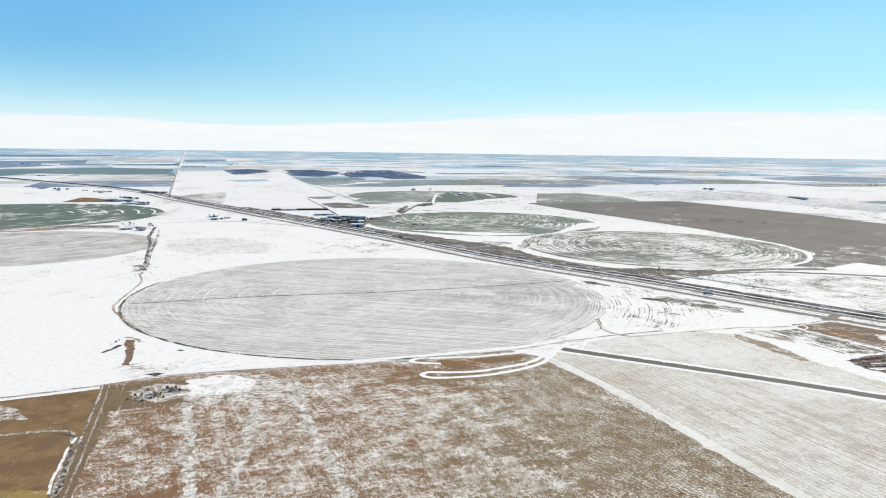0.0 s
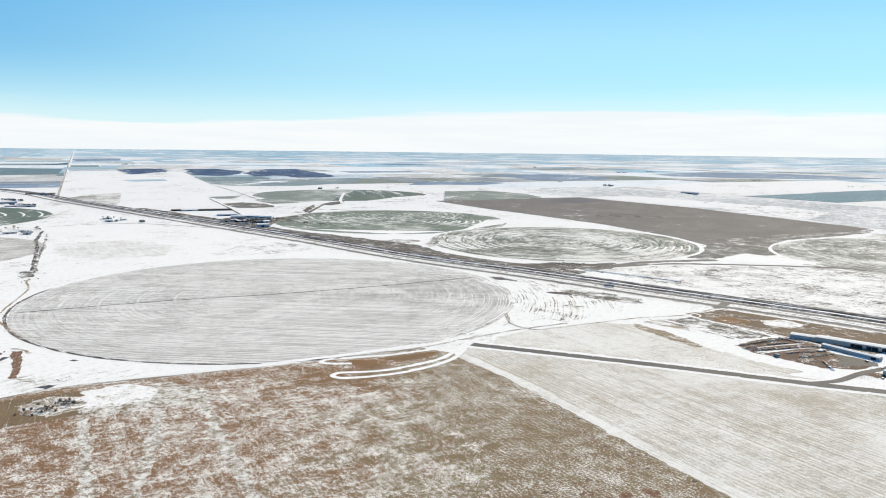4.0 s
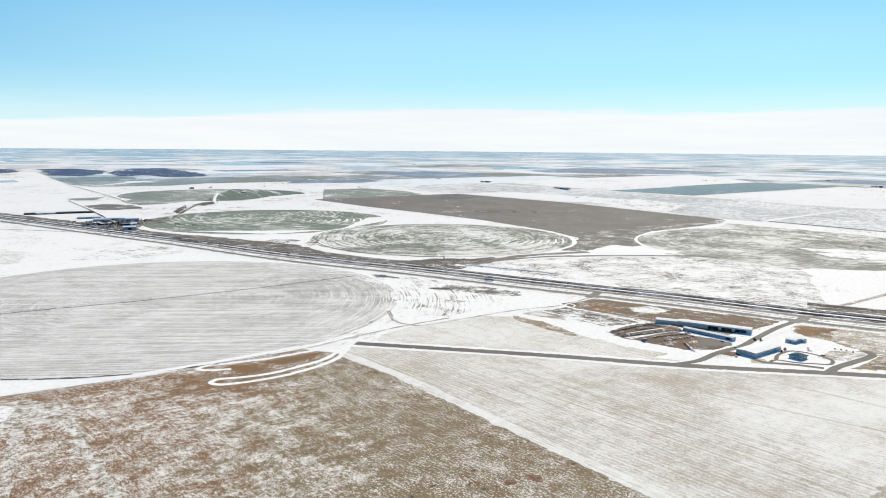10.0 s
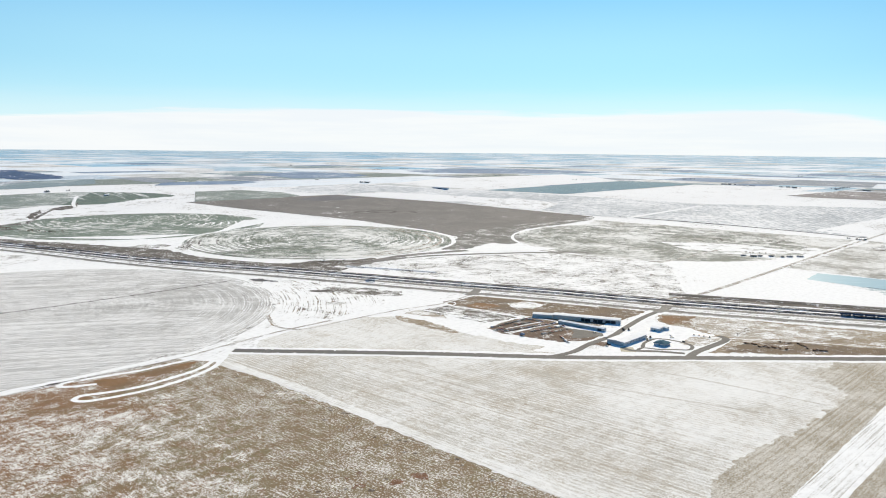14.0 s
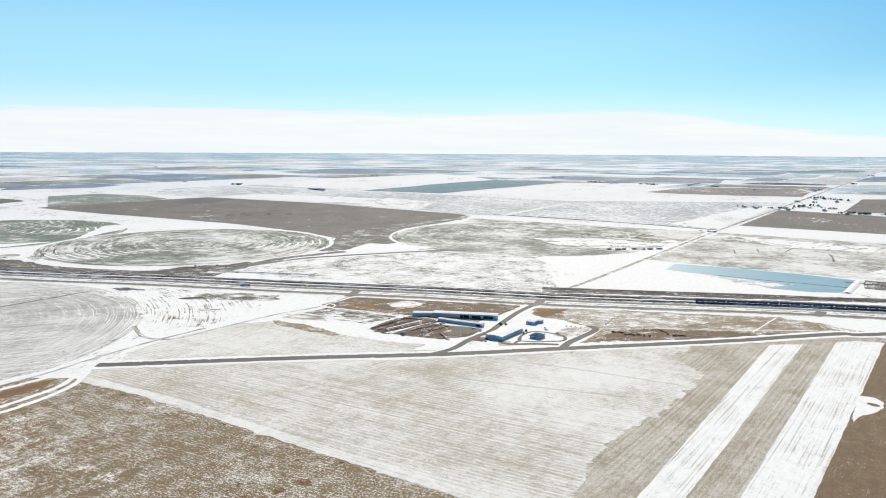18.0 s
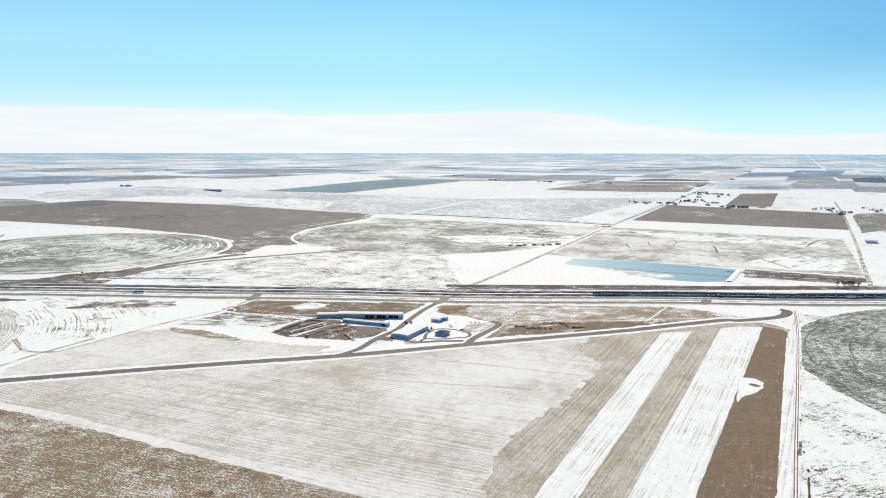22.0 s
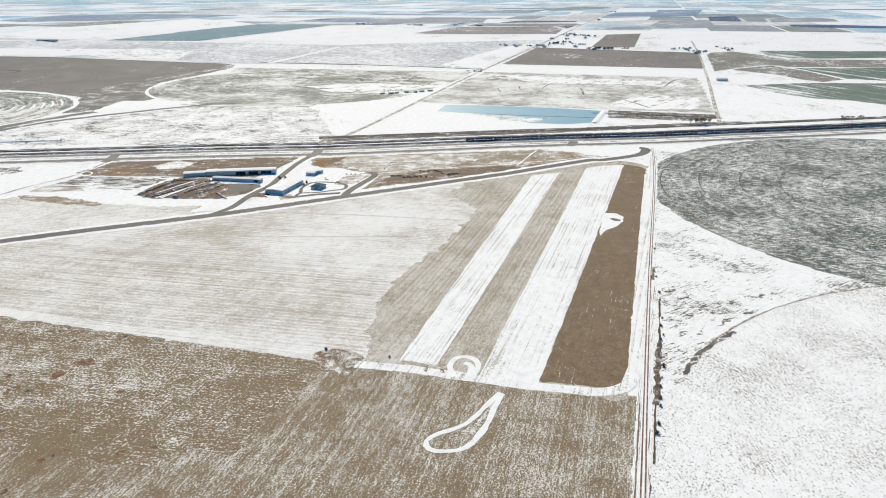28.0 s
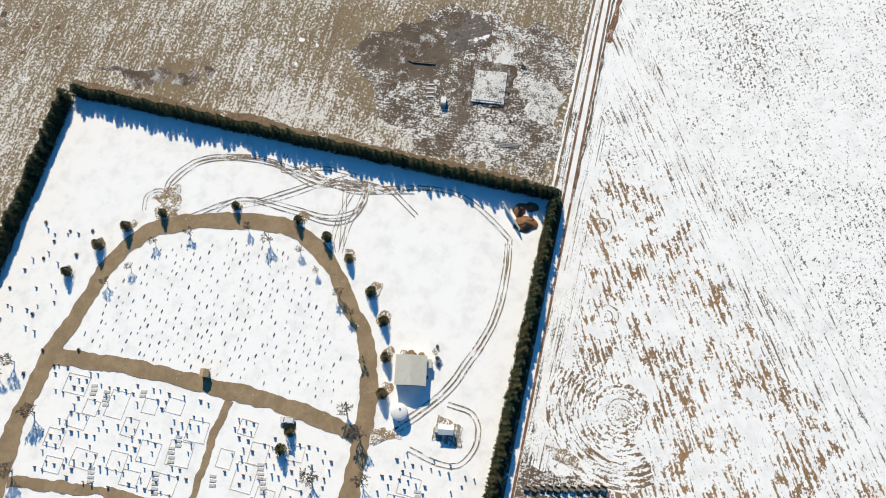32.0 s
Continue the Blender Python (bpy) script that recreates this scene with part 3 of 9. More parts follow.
def patch(name, points, mat, z, label, category="field", rough=0.0, kind="structure"):
    """A piece of land with its own cover, lying on the ground."""
    points = wobble(points, rough) if rough else points
    far = max(math.hypot(x, y) for x, y in points) > 1000
    if not far:
        flat, tris = filled(points)
        me = mesh_of(name, [(x, y, z) for x, y in flat], tris, [mat])
    else:
        bm = bmesh.new()
        flat, tris = filled(points)
        corners = [bm.verts.new((x, y, 0)) for x, y in flat]
        for tri in tris:
            bm.faces.new([corners[k] for k in tri])
        for axis in (0, 1):
            lo, hi = min(p[axis] for p in points), max(p[axis] for p in points)
            step = max(70.0, (hi - lo) / 14)
            for k in range(1, int((hi - lo) / step) + 1):
                co, no = [0, 0, 0], [0, 0, 0]
                co[axis], no[axis] = lo + k * step, 1
                bmesh.ops.bisect_plane(bm, geom=bm.verts[:] + bm.edges[:] + bm.faces[:], plane_co=co, plane_no=no)
        for v in bm.verts:
            v.co = lay(v.co.x, v.co.y, z)
        bmesh.ops.recalc_face_normals(bm, faces=bm.faces)
        if bm.faces[:] and bm.faces[:][0].normal.z < 0:
            bmesh.ops.reverse_faces(bm, faces=bm.faces[:])
        me = bpy.data.meshes.new(name)
        bm.to_mesh(me)
        bm.free()
        me.materials.append(mat)
    ob = new(name, me)
    if me.polygons and me.polygons[0].normal.z < 0:
        me.flip_normals()
    return tagged(ob, label, category, kind=kind)


def disc(centre, radius, n=96, a0=0.0, a1=360.0):
    full = a1 - a0 >= 360
    k = n if full else n + 1
    return [(centre[0] + radius * math.cos(radians(a0 + (a1 - a0) * i / n)), centre[1] + radius * math.sin(radians(a0 + (a1 - a0) * i / n))) for i in range(k)]


def smooth(points, step=12.0, closed=False):
    """A Catmull-Rom line through the points."""
    p = [Vector((*q, 0)) if len(q) == 2 else Vector(q) for q in points]
    n = len(p)
    out = []
    for i in range(n if closed else n - 1):
        a, b, c, d = (p[(i + k) % n] if closed else p[min(max(i + k, 0), n - 1)] for k in (-1, 0, 1, 2))
        m = max(1, int((c - b).length / step))
        for j in range(m):
            t = j / m
            out.append(0.5 * ((2 * b) + (c - a) * t + (2 * a - 5 * b + 4 * c - d) * t * t + (3 * b - a - 3 * c + d) * t ** 3))
    if not closed:
        out.append(p[-1])
    return out


def shifted(points, by):
    """A line set off to its left by so many metres."""
    line = smooth(points, 60)
    out = []
    for i, q in enumerate(line):
        d = (line[min(i + 1, len(line) - 1)] - line[max(i - 1, 0)]).normalized()
        out.append((q.x - d.y * by, q.y + d.x * by))
    return out


def ribbon(name, points, width, mat, z, label, category="road", closed=False, step=12.0, fray=0.0, kind="structure"):
    line = smooth(points, step, closed)
    verts, faces, n = [], [], len(line)
    z += 0.0008 * (len(bpy.data.objects) % 6)
    for i, q in enumerate(line):
        d = (line[(i + 1) % n] - line[i - 1]) if closed else (line[min(i + 1, n - 1)] - line[max(i - 1, 0)])
        d = d.normalized()
        for s in (0.5, -0.5):
            w = s * width * (1 + fray * (noise.noise(Vector((q.x / 9, q.y / 9, s * 20))) + 0.7 * noise.noise(Vector((q.x / 2.3, q.y / 2.3, s * 31)))))
            verts.append(lay(q.x - d.y * w, q.y + d.x * w, z + 0.005 * (i % 5)))
    for i in range(n if closed else n - 1):
        j = (i + 1) % n
        faces.append((2 * i, 2 * i + 1, 2 * j + 1, 2 * j))
    ob = new(name, mesh_of(name, verts, faces, [mat]))
    return tagged(ob, label, category, kind=kind)


# far patchwork of square fields, out to the skyline, with haze in their colours
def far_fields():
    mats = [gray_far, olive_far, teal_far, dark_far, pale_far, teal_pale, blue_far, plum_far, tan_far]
    # paler and bluer covers are picked farther out, in place of haze
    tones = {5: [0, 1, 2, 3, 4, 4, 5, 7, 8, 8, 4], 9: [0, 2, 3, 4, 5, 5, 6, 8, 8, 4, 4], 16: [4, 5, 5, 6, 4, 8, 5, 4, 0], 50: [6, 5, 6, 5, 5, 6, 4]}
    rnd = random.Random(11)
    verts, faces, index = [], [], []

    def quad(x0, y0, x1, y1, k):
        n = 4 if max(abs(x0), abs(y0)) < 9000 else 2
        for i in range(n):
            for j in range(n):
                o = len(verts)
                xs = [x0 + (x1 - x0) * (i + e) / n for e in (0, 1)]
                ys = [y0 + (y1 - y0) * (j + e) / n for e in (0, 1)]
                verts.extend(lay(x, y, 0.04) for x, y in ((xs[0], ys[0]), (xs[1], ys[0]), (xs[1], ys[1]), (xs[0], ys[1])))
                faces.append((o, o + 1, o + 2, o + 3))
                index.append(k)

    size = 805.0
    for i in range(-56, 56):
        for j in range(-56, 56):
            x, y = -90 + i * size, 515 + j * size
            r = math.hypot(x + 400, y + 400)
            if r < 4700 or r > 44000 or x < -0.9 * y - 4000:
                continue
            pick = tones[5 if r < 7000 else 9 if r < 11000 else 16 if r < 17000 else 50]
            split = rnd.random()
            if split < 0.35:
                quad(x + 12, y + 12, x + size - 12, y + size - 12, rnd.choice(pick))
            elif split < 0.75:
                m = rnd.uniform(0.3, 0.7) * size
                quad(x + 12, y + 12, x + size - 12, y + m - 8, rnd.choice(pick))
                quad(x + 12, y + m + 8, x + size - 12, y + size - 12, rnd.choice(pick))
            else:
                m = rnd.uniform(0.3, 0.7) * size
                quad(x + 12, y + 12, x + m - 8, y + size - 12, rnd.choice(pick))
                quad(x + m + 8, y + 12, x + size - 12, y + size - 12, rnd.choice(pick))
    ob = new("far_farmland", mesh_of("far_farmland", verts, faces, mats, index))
    tagged(ob, "patchwork of snowy, brown and green fields towards the skyline, tinted blue for haze", "farmland", kind="stuff")


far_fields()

# ---------------------------------------------------------------- fields, near to far
# the wide pasture under the camera
patch("pasture", [(-84, 768), (-25, 781), (90, 773), (216, 762), (359, 764), (384, 728), (394, 600), (395, 400), (398, 190), (405, -9.6),
                  (-300, -9.6), (-300, 300), (-84, 300)], pasture_mat, 0.04, "olive-brown pasture dusted with snow between grass tufts", rough=2.2)
patch("pasture", [(-300, 290), (100, 300), (190, 318), (258, 339), (267, 251), (284, 211), (320, 201), (384, 196), (399, 178), (404, -9.6), (-300, -9.6)], pasture_rows, 0.05, "olive-brown pasture drilled the other way, frosted with snow", rough=9)
patch("pasture", [(205, 170), (300, 180), (400, 172), (397, 420), (394, 590), (380, 690), (330, 690), (300, 560), (280, 470), (235, 380), (190, 280)], pasture_fine, 0.047, "olive-brown pasture finely frosted along its drill rows", rough=22)
ribbon("snow_drift", [(93, 709), (93, 633), (94, 572), (96, 509), (96, 454), (96, 402)], 10, drift_heavy, 0.08, "ragged line of old snow over pasture", "snow drift", fray=1.1, step=4)
ribbon("snow_drift", [(60, 708), (47, 633), (35, 572), (25, 522), (15, 473)], 10, drift_heavy, 0.08, "ragged line of old snow over pasture", "snow drift", fray=1.1, step=4)
for x, y, w in ((159, 209, 3.0), (129, 223, 4.5), (127, 207, 4.0), (141, 209, 2.6), (270, 264, 4.0), (281, 251, 3.0), (310, 376, 9), (330, 366, 7), (352, 358, 6), (165, 67, 7), (180, 35, 6)):
    patch("mud_spot", disc((x, y), w * 0.62, 14), rut_mat, 0.07, "bare brown spot in the pasture", "bare ground", rough=w * 0.9)
patch("field", [(-600, 700), (-88, 757), (-86, 330), (-600, 280)], bare_soil, 0.06, "bare ochre field with a few snow patches", rough=1.2)
patch("field", [(-900, 1800), (-100, 1150), (-92, 900), (-92, 768), (-178, 770), (-620, 712), (-1200, 900)], snow_clean, 0.05,
      "smooth white snow-covered field", rough=1.5)
clumps = random.Random(23)
for k in range(34):
    x, y, w = clumps.uniform(225, 330), clumps.uniform(290, 400), clumps.uniform(0.9, 2.6)
    patch("weed_clump", disc((x, y), w, 12), bare_weeds if k % 3 else rut_mat, 0.071, "dark brown weed clump in the pasture", "weeds", rough=w * 0.8)
for k in range(26):
    x, y, w = clumps.uniform(120, 200), clumps.uniform(190, 300), clumps.uniform(0.8, 2.4)
    patch("weed_clump", disc((x, y), w, 12), bare_weeds if k % 3 else rut_mat, 0.071, "dark brown weed clump in the pasture", "weeds", rough=w * 0.8)
for k in range(40):
    u, v, w = clumps.random(), clumps.uniform(3, 30), clumps.uniform(0.8, 2.2)
    patch("weed_clump", disc((396 - v, 230 + 440 * u), w, 12), bare_weeds, 0.072, "dark weed clump at the pasture's edge", "weeds", rough=w * 0.8)
# stubble triangle and airstrip
patch("stubble_field", [(396, 172), (396, 600), (381, 712), (412, 745), (512, 648), (590, 562), (680, 455), (774, 361), (866, 265), (945, 185), (1000, 136), (960, 172)],
      stubble_snow, 0.05, "stubble field whitened by snow between straight drill rows", rough=1.5)
patch("stubble_field", [(396, 172), (489, 198), (544, 204), (630, 190), (733, 183), (776, 186), (840, 235), (905, 225), (1000, 136), (1080, 64), (1062, 0), (400, 0)],
      stubble_tan, 0.09, "tan stubble strip beside the grass airstrip", rough=6)
patch("airstrip", [(412, 151), (952, 149), (982, 114), (412, 124)], runway_mat, 0.13, "narrow airstrip covered with packed snow", "airstrip", rough=0.7)
patch("airstrip", [(408, 93), (1015, 81), (1037, 61), (1048, 30), (398, 54)], runway_mat, 0.13, "broad airstrip covered with packed snow", "airstrip", rough=0.7)
patch("grass_strip", [(408, 60), (720, 46), (1056, 34), (1042, 5), (1030, 0), (848, -1), (425, -1), (414, 6)], brown_strip_mat, 0.12,
      "brown winter grass strip between airstrip and road", rough=1.2)
patch("snow_apron", [(716, 39), (740, 33), (752, 24), (772, 18), (792, 19), (802, 27), (800, 42)], snow_clean, 0.17, "rounded snowy turning apron", "apron", rough=1.0)
patch("grass_island", disc((778, 27), 5.5, 20), brown_strip_mat, 0.19, "brown grass island in the turning apron", "grass", rough=2.0)
ribbon("snow_track", [(398, 178), (402, 140), (402, 70), (404, 40), (406, 18), (411, 6), (421, -2), (440, -5), (470, -6), (700, -5), (1000, -5)], 10, runway_mat, 0.18,
       "packed snow track across the end of the airstrips", fray=0.16, step=5)
ribbon("snow_track", [(389, 75), (370, 81), (349, 88), (336, 100), (327, 105), (320, 101), (322, 88), (332, 80), (352, 76), (375, 75), (388, 74)], 3.6, snow_clean, 0.20,
       "looping snow track pressed into pasture", fray=0.5, step=4)
patch("snow_drift", [(382, 76), (366, 80), (347, 86), (342, 90), (340, 79), (359, 77)], drift_heavy, 0.15, "trodden snow inside a looping track", "snow drift", rough=2)
ribbon("snow_track", [(400, 109), (413, 115), (425, 114), (429, 107), (424, 99), (413, 96), (404, 99), (417, 101), (420, 107)], 4.2, snow_clean, 0.21, "hooked snow track pressed by turning wheels", step=3, fray=0.3)
ribbon("snow_track", [(401, 129), (411, 130), (412, 125), (408, 120), (403, 117)], 2.6, drift_heavy, 0.205, "faint hooked wheel track in snow", step=3, fray=0.4)

patch("snow_drift", [(408, 212), (418, 196), (412, 178), (398, 168), (384, 180), (388, 198)], drift_mat, 0.16, "blown snow at a field corner", "snow drift", rough=4)
ribbon("snow_drift", [(404, 190), (403, 260), (402, 340), (401, 450), (400, 600), (390, 715)], 13, edge_snow, 0.137, "smooth band of old snow along the field boundary", "snow drift", fray=0.35, step=3)

# beside the hedge road
patch("field", [(1160, -14), (1160, -760), (-500, -760), (-500, -22)], corner_mat, 0.05, "snowy field corner with dark weeds showing through", rough=1.0)
patch("pivot_field", disc(GREEN, 374, 120), wheat_e, 0.10, "round irrigated wheat field, grey-green under streaked snow", rough=2.5)
patch("field", [(-500, -17), (415, -17), (440, -60), (440, -760), (-500, -760)], low_mat, 0.10, "white snowy field dotted by stalk rows", rough=0.8)
patch("pivot_field", disc(LOW, 341, 120), low_mat, 0.11, "round field white with snow, dotted by stalk rows", rough=1.5)
ribbon("farm_track", disc(LOW, 343, 60, 20, 72), 1.5, track_mat, 0.15, "curved dirt track along a round field", fray=1.6, step=4)
patch("tilled_ground", [(136, -24), (138, -44), (110, -63), (91, -75), (78, -88), (53, -114), (20, -150), (-60, -190), (-140, -200), (-140, -60), (10, -44), (27, -36), (44, -28), (71, -26), (99, -25)], swirl_mat, 0.14,
      "tilled brown ground showing through melting snow", rough=5)
patch("row_ground", [(215, -19), (190, -34), (160, -52), (138, -72), (112, -92), (90, -112), (66, -142), (20, -190), (-100, -260), (-140, -200), (20, -140), (53, -110), (91, -72), (134, -46), (150, -22)], row_mat, 0.135, "snowy ground lined by straight tilled rows", "ground", rough=5)
patch("tilled_ground", disc((43, -46), 9, 30), spin_mat, 0.165, "tilled ground with round furrows under melting snow", rough=3)
patch("tilled_ground", disc((106, -29), 5.5, 30), swirl_mat, 0.168, "tilled ground with round furrows under melting snow", rough=1.2)
for cx, cy, radii in ((43, -46, (2.2, 4.4)), (106, -29, (1.8, 3.6)), (38, -66, (2.6,)), (74, -36, (2.0, 4.0))):
    for far in radii:
        a = 90 + 37 * far
        ribbon("turning_track", disc((cx, cy), far, 26, a, a + 200), 0.4, track_mat, 0.19, "curved wheel mark where a tractor turned", "track", step=1.5, fray=1.4)
patch("verge", [(-300, -16), (-300, -27), (60, -27), (131, -25), (210, -22), (300, -19), (300, -16)], streak_mat, 0.13, "snowy headland lined by tractor wheels", "headland", rough=1.5)
patch("tilled_ground", [(46, -46)] + disc((43, -46), 25, 40, 62, 215), spin_mat, 0.155, "snow lined by the curved tracks of a turning tractor", rough=2.5)
patch("mud_patch", [(26, -23), (22, -28), (21, -37), (25, -36), (27, -29)], mud_mix, 0.195, "bare brown soil churned at a turning place", "mud", rough=2.0)
patch("stony_ground", [(19, -16), (18, -22), (19, -46), (4, -46), (2, -14)], weeds, 0.15, "stony weedy ground at the field's end", "ground", rough=2.0)
for line in ([(197, -28), (151, -48), (131, -65), (104, -82), (78, -105), (57, -129), (20, -170)], [(189, -43), (133, -71), (105, -88), (89, -108), (70, -129), (30, -172)],
             [(100, -48), (81, -67), (62, -88), (47, -104), (32, -115)], [(260, -24), (205, -30), (170, -43), (145, -58)]):
    for side in (-1.0, 1.0):
        ribbon("wheel_track", shifted(line, side), 0.36, streak_mat, 0.18, "faint tractor wheel line across snow", "track", step=1.5, fray=2.2)
patch("verge", [(-300, -9.4), (-300, -17), (1172, -17), (1160, -6)], streak_mat, 0.11, "rutted snowy verge of the hedge road", "verge", rough=0.8)
patch("verge", [(-300, -9.6), (113, -10), (150, -10.4), (150, -15.5), (60, -17), (20, -20), (-300, -20)], streak_dark, 0.136, "weedy verge with wheel lines along the hedge", "verge", rough=1.0)
ribbon("dirt_road", [(-300, -15.5), (100, -15), (200, -14.6), (400, -13.2), (600, -12.5), (1000, -13), (1180, -8)], 4.2, snow_clean, 0.16, "narrow snowy dirt road with wheel ruts", fray=0.12, step=6)
for side in (-1.0, 1.0):
    ribbon("wheel_rut", [(-300, -15.5 + side * 1.5), (100, -15 + side * 1.5), (200, -14.6 + side * 1.4), (400, -13.2 + side), (600, -12.5 + side), (1000, -13 + side), (1180, -8 + side)], 0.9, rut_mat, 0.20,
           "reddish-brown wheel rut along the dirt road", "rut", fray=0.25, step=6)
ribbon("weed_strip", [(185, -18.5), (205, -19.5), (225, -19.4), (250, -18.8)], 2.2, rut_mat, 0.18, "brown weeds beside the dirt road", "weeds", fray=1.6, step=2)
ribbon("weed_strip", [(116, -17), (150, -17.5), (200, -17.5), (260, -17), (330, -17)], 0.8, bare_weeds, 0.175, "dark weeds beside the dirt road", "weeds", fray=1.8, step=2)
ribbon("weed_strip", [(114, -9.8), (180, -9.8), (260, -9.8), (400, -9.8)], 0.9, brown_strip_mat, 0.172, "brown weeds along the pasture's edge", "weeds", fray=0.7, step=3)
ribbon("ditch", [(340, -19), (385, -19), (422, -20), (485, -21), (569, -21)], 1.3, wet_mud, 0.17, "dark muddy ditch beside the road", "ditch", fray=1.2, step=3)
ribbon("ditch", [(401, -20), (425, -20), (450, -20.5), (470, -21), (490, -21.5)], 4.0, bare_weeds, 0.174, "dark weeds filling a roadside ditch", "ditch", fray=0.9, step=3)
ribbon("ditch", [(608, -15), (622, -15.5), (640, -16)], 3.0, bare_weeds, 0.174, "dark weeds filling a roadside ditch", "ditch", fray=0.8, step=3)
for x, y, w in ((519, -36, 5), (505, -37, 4), (539, -42, 5), (574, -39, 4), (586, -30, 4), (499, -57, 5), (509, -50, 4), (537, -70, 6), (554, -64, 5), (560, -89, 5), (593, -99, 5), (653, -51, 4)):
    patch("weed_clump", [(x + w * 1.5 * u - w * 0.5 * v, y - w * 1.3 * u - w * 0.35 * v) for u, v in ((-1, 0), (-0.5, 0.6), (0.4, 0.7), (1, 0), (0.5, -0.6), (-0.4, -0.7))], scrub_dark, 0.075, "grey-green weeds in a snowy field corner", "weeds", rough=w * 0.9)
ribbon("dirt_bank", [(445, -38), (460, -42), (476, -48), (494, -58), (520, -75)], 3.6, weed_brown, 0.18, "brown weedy bank at a field corner", "bank", fray=1.2, step=3)

for line in ([(515, 557), (528, 380), (542, 207)], [(507, 538), (510, 380), (511, 208)], [(616, 400), (640, 310), (668, 217)], [(470, 600), (470, 400), (468, 205)], [(700, 420), (720, 300), (730, 190)]):
    for side in (-1.0, 1.0):
        ribbon("wheel_track", shifted(line, side), 0.9, stubble_tan, 0.075, "faint wheel line along the drill rows", "track", step=6, fray=0.9)

# paved road with ploughed snow along it
PAVED = [(424, 752), (440, 733), (512, 655), (592, 566), (684, 458), (779, 362), (871, 268), (948, 190), (1006, 138), (1068, 80), (1073, 63), (1106, 27), (1129, 9), (1154, 2), (1173, 4), (1176, 12)]
ribbon("road_verge", PAVED, 31, snow_clean, 0.14, "ploughed snow along the paved road", "verge", fray=0.25)
ribbon("paved_road", PAVED, 15.0, asphalt, 0.19, "cleared grey asphalt access road", fray=0.12, step=4)
clods = random.Random(41)
for q in smooth(PAVED[1:9], 9.0):
    x, y = q[0], q[1]
    if clods.random() < 0.8:
        side, w = clods.choice((-1, 1, 1)), clods.uniform(0.7, 1.9)
        patch("snow_clod", disc((x + side * 5.4, y + side * 5.0), w, 10), snow_clean, 0.205, "ploughed snow clod at the road's edge", "snow", rough=w * 0.7)
ribbon("farm_track", [(-300, 745), (-178, 757), (-89, 769), (-25, 782), (90, 774), (216, 763), (359, 765), (430, 778), (520, 790), (600, 792)],
       4.2, gravel, 0.16, "dirt track along the field edge", fray=0.5)
ribbon("farm_track", [(-25, 790), (90, 784), (216, 774), (359, 775), (430, 766)], 9, snow_clean, 0.13, "snow bank along a field edge", "verge", fray=0.4)
ribbon("snow_track", [(402, 752), (380, 752), (314, 752), (262, 761), (239, 764), (233, 755), (243, 746), (262, 738)], 6.5, snow_clean, 0.17, "snow track with a hairpin turn", fray=0.35, step=4)
ribbon("snow_track", [(392, 735), (357, 712), (297, 700), (262, 704), (238, 712), (229, 704), (235, 694), (261, 687), (305, 685), (363, 701), (398, 730), (412, 748)], 6.5, snow_clean, 0.175, "snow track with a hairpin turn", fray=0.35, step=4)
patch("grass_strip", [(262, 750), (310, 744), (372, 742), (352, 722), (300, 712), (262, 716)], rust_grass, 0.15, "rust-brown grass between snow tracks", rough=2)
ribbon("dirt_road", [(-92, 330), (-90, 500), (-87, 600), (-84, 720), (-84, 768)], 13, road_dirt, 0.14, "frozen brown dirt road along the pasture", fray=0.15)
for by in (-4.6, 1.6):
    ribbon("wheel_track", [(-92 + by, 330), (-90 + by, 500), (-87 + by, 600), (-84 + by, 720), (-84 + by, 768)], 2.2 if by < 0 else 1.3, drift_mat if by < 0 else track_mat, 0.17, "snowy wheel line along the dirt road", "track", fray=0.7, step=4)
patch("bare_ground", [(-88, 755), (-76, 763), (-4, 762), (3, 726), (-9, 693), (-43, 688), (-71, 688), (-77, 640), (-82, 560), (-88, 540), (-88, 675)], road_dirt, 0.068, "trodden brown ground about the rubble heap", "ground", rough=4)
patch("snowy_ground", [(-172, 735), (-142, 700), (-142, 686), (-162, 688), (-179, 688), (-190, 737)], drift_mat, 0.075, "thin snow over bare ground", "snow", rough=6)
patch("snowy_ground", [(-61, 746), (-45, 750), (-40, 722), (-52, 706), (-59, 720)], drift_mat, 0.085, "trodden snow beside the rubble heap", "ground", rough=5)
ribbon("weed_strip", [(-116, 647), (-102, 640), (-93, 628), (-88, 612)], 2.0, row_weeds, 0.17, "dark weeds at a track corner", "weeds", fray=0.7, step=4)
ribbon("farm_track", [(-260, 640), (-180, 655), (-110, 652), (-97, 630), (-96, 560), (-94, 480)], 4, track_mat, 0.15, "worn track over bare ground", fray=0.5)

# the round field ahead and land about it
patch("bare_ground", [(-81, 947), (-69, 943), (-68, 881), (-67, 834), (-75, 835), (-75, 873), (-80, 920)], rut_mat, 0.12, "bare brown bank by the creek", "ground", rough=2)
ribbon("dirt_bank", [(-82, 961), (-69, 949), (-62, 930)], 4, tan_ground, 0.13, "pale tan bank by the creek", "bank", fray=0.6, step=6)
patch("bare_ground", [(-67, 832), (-52, 817), (-55, 812), (-64, 820)], tan_ground, 0.12, "pale tan bank by the creek", "ground", rough=2)
ribbon("farm_track", [(-102, 894), (-92, 908), (-84, 924)], 5, row_weeds, 0.13, "dark weeds beside the creek", "weeds", fray=0.7, step=5)
patch("weedy_ground", [(-51, 792), (-40, 795), (-32, 790), (-40, 784)], row_weeds, 0.12, "dark weedy mound in snow", "mound", rough=2)
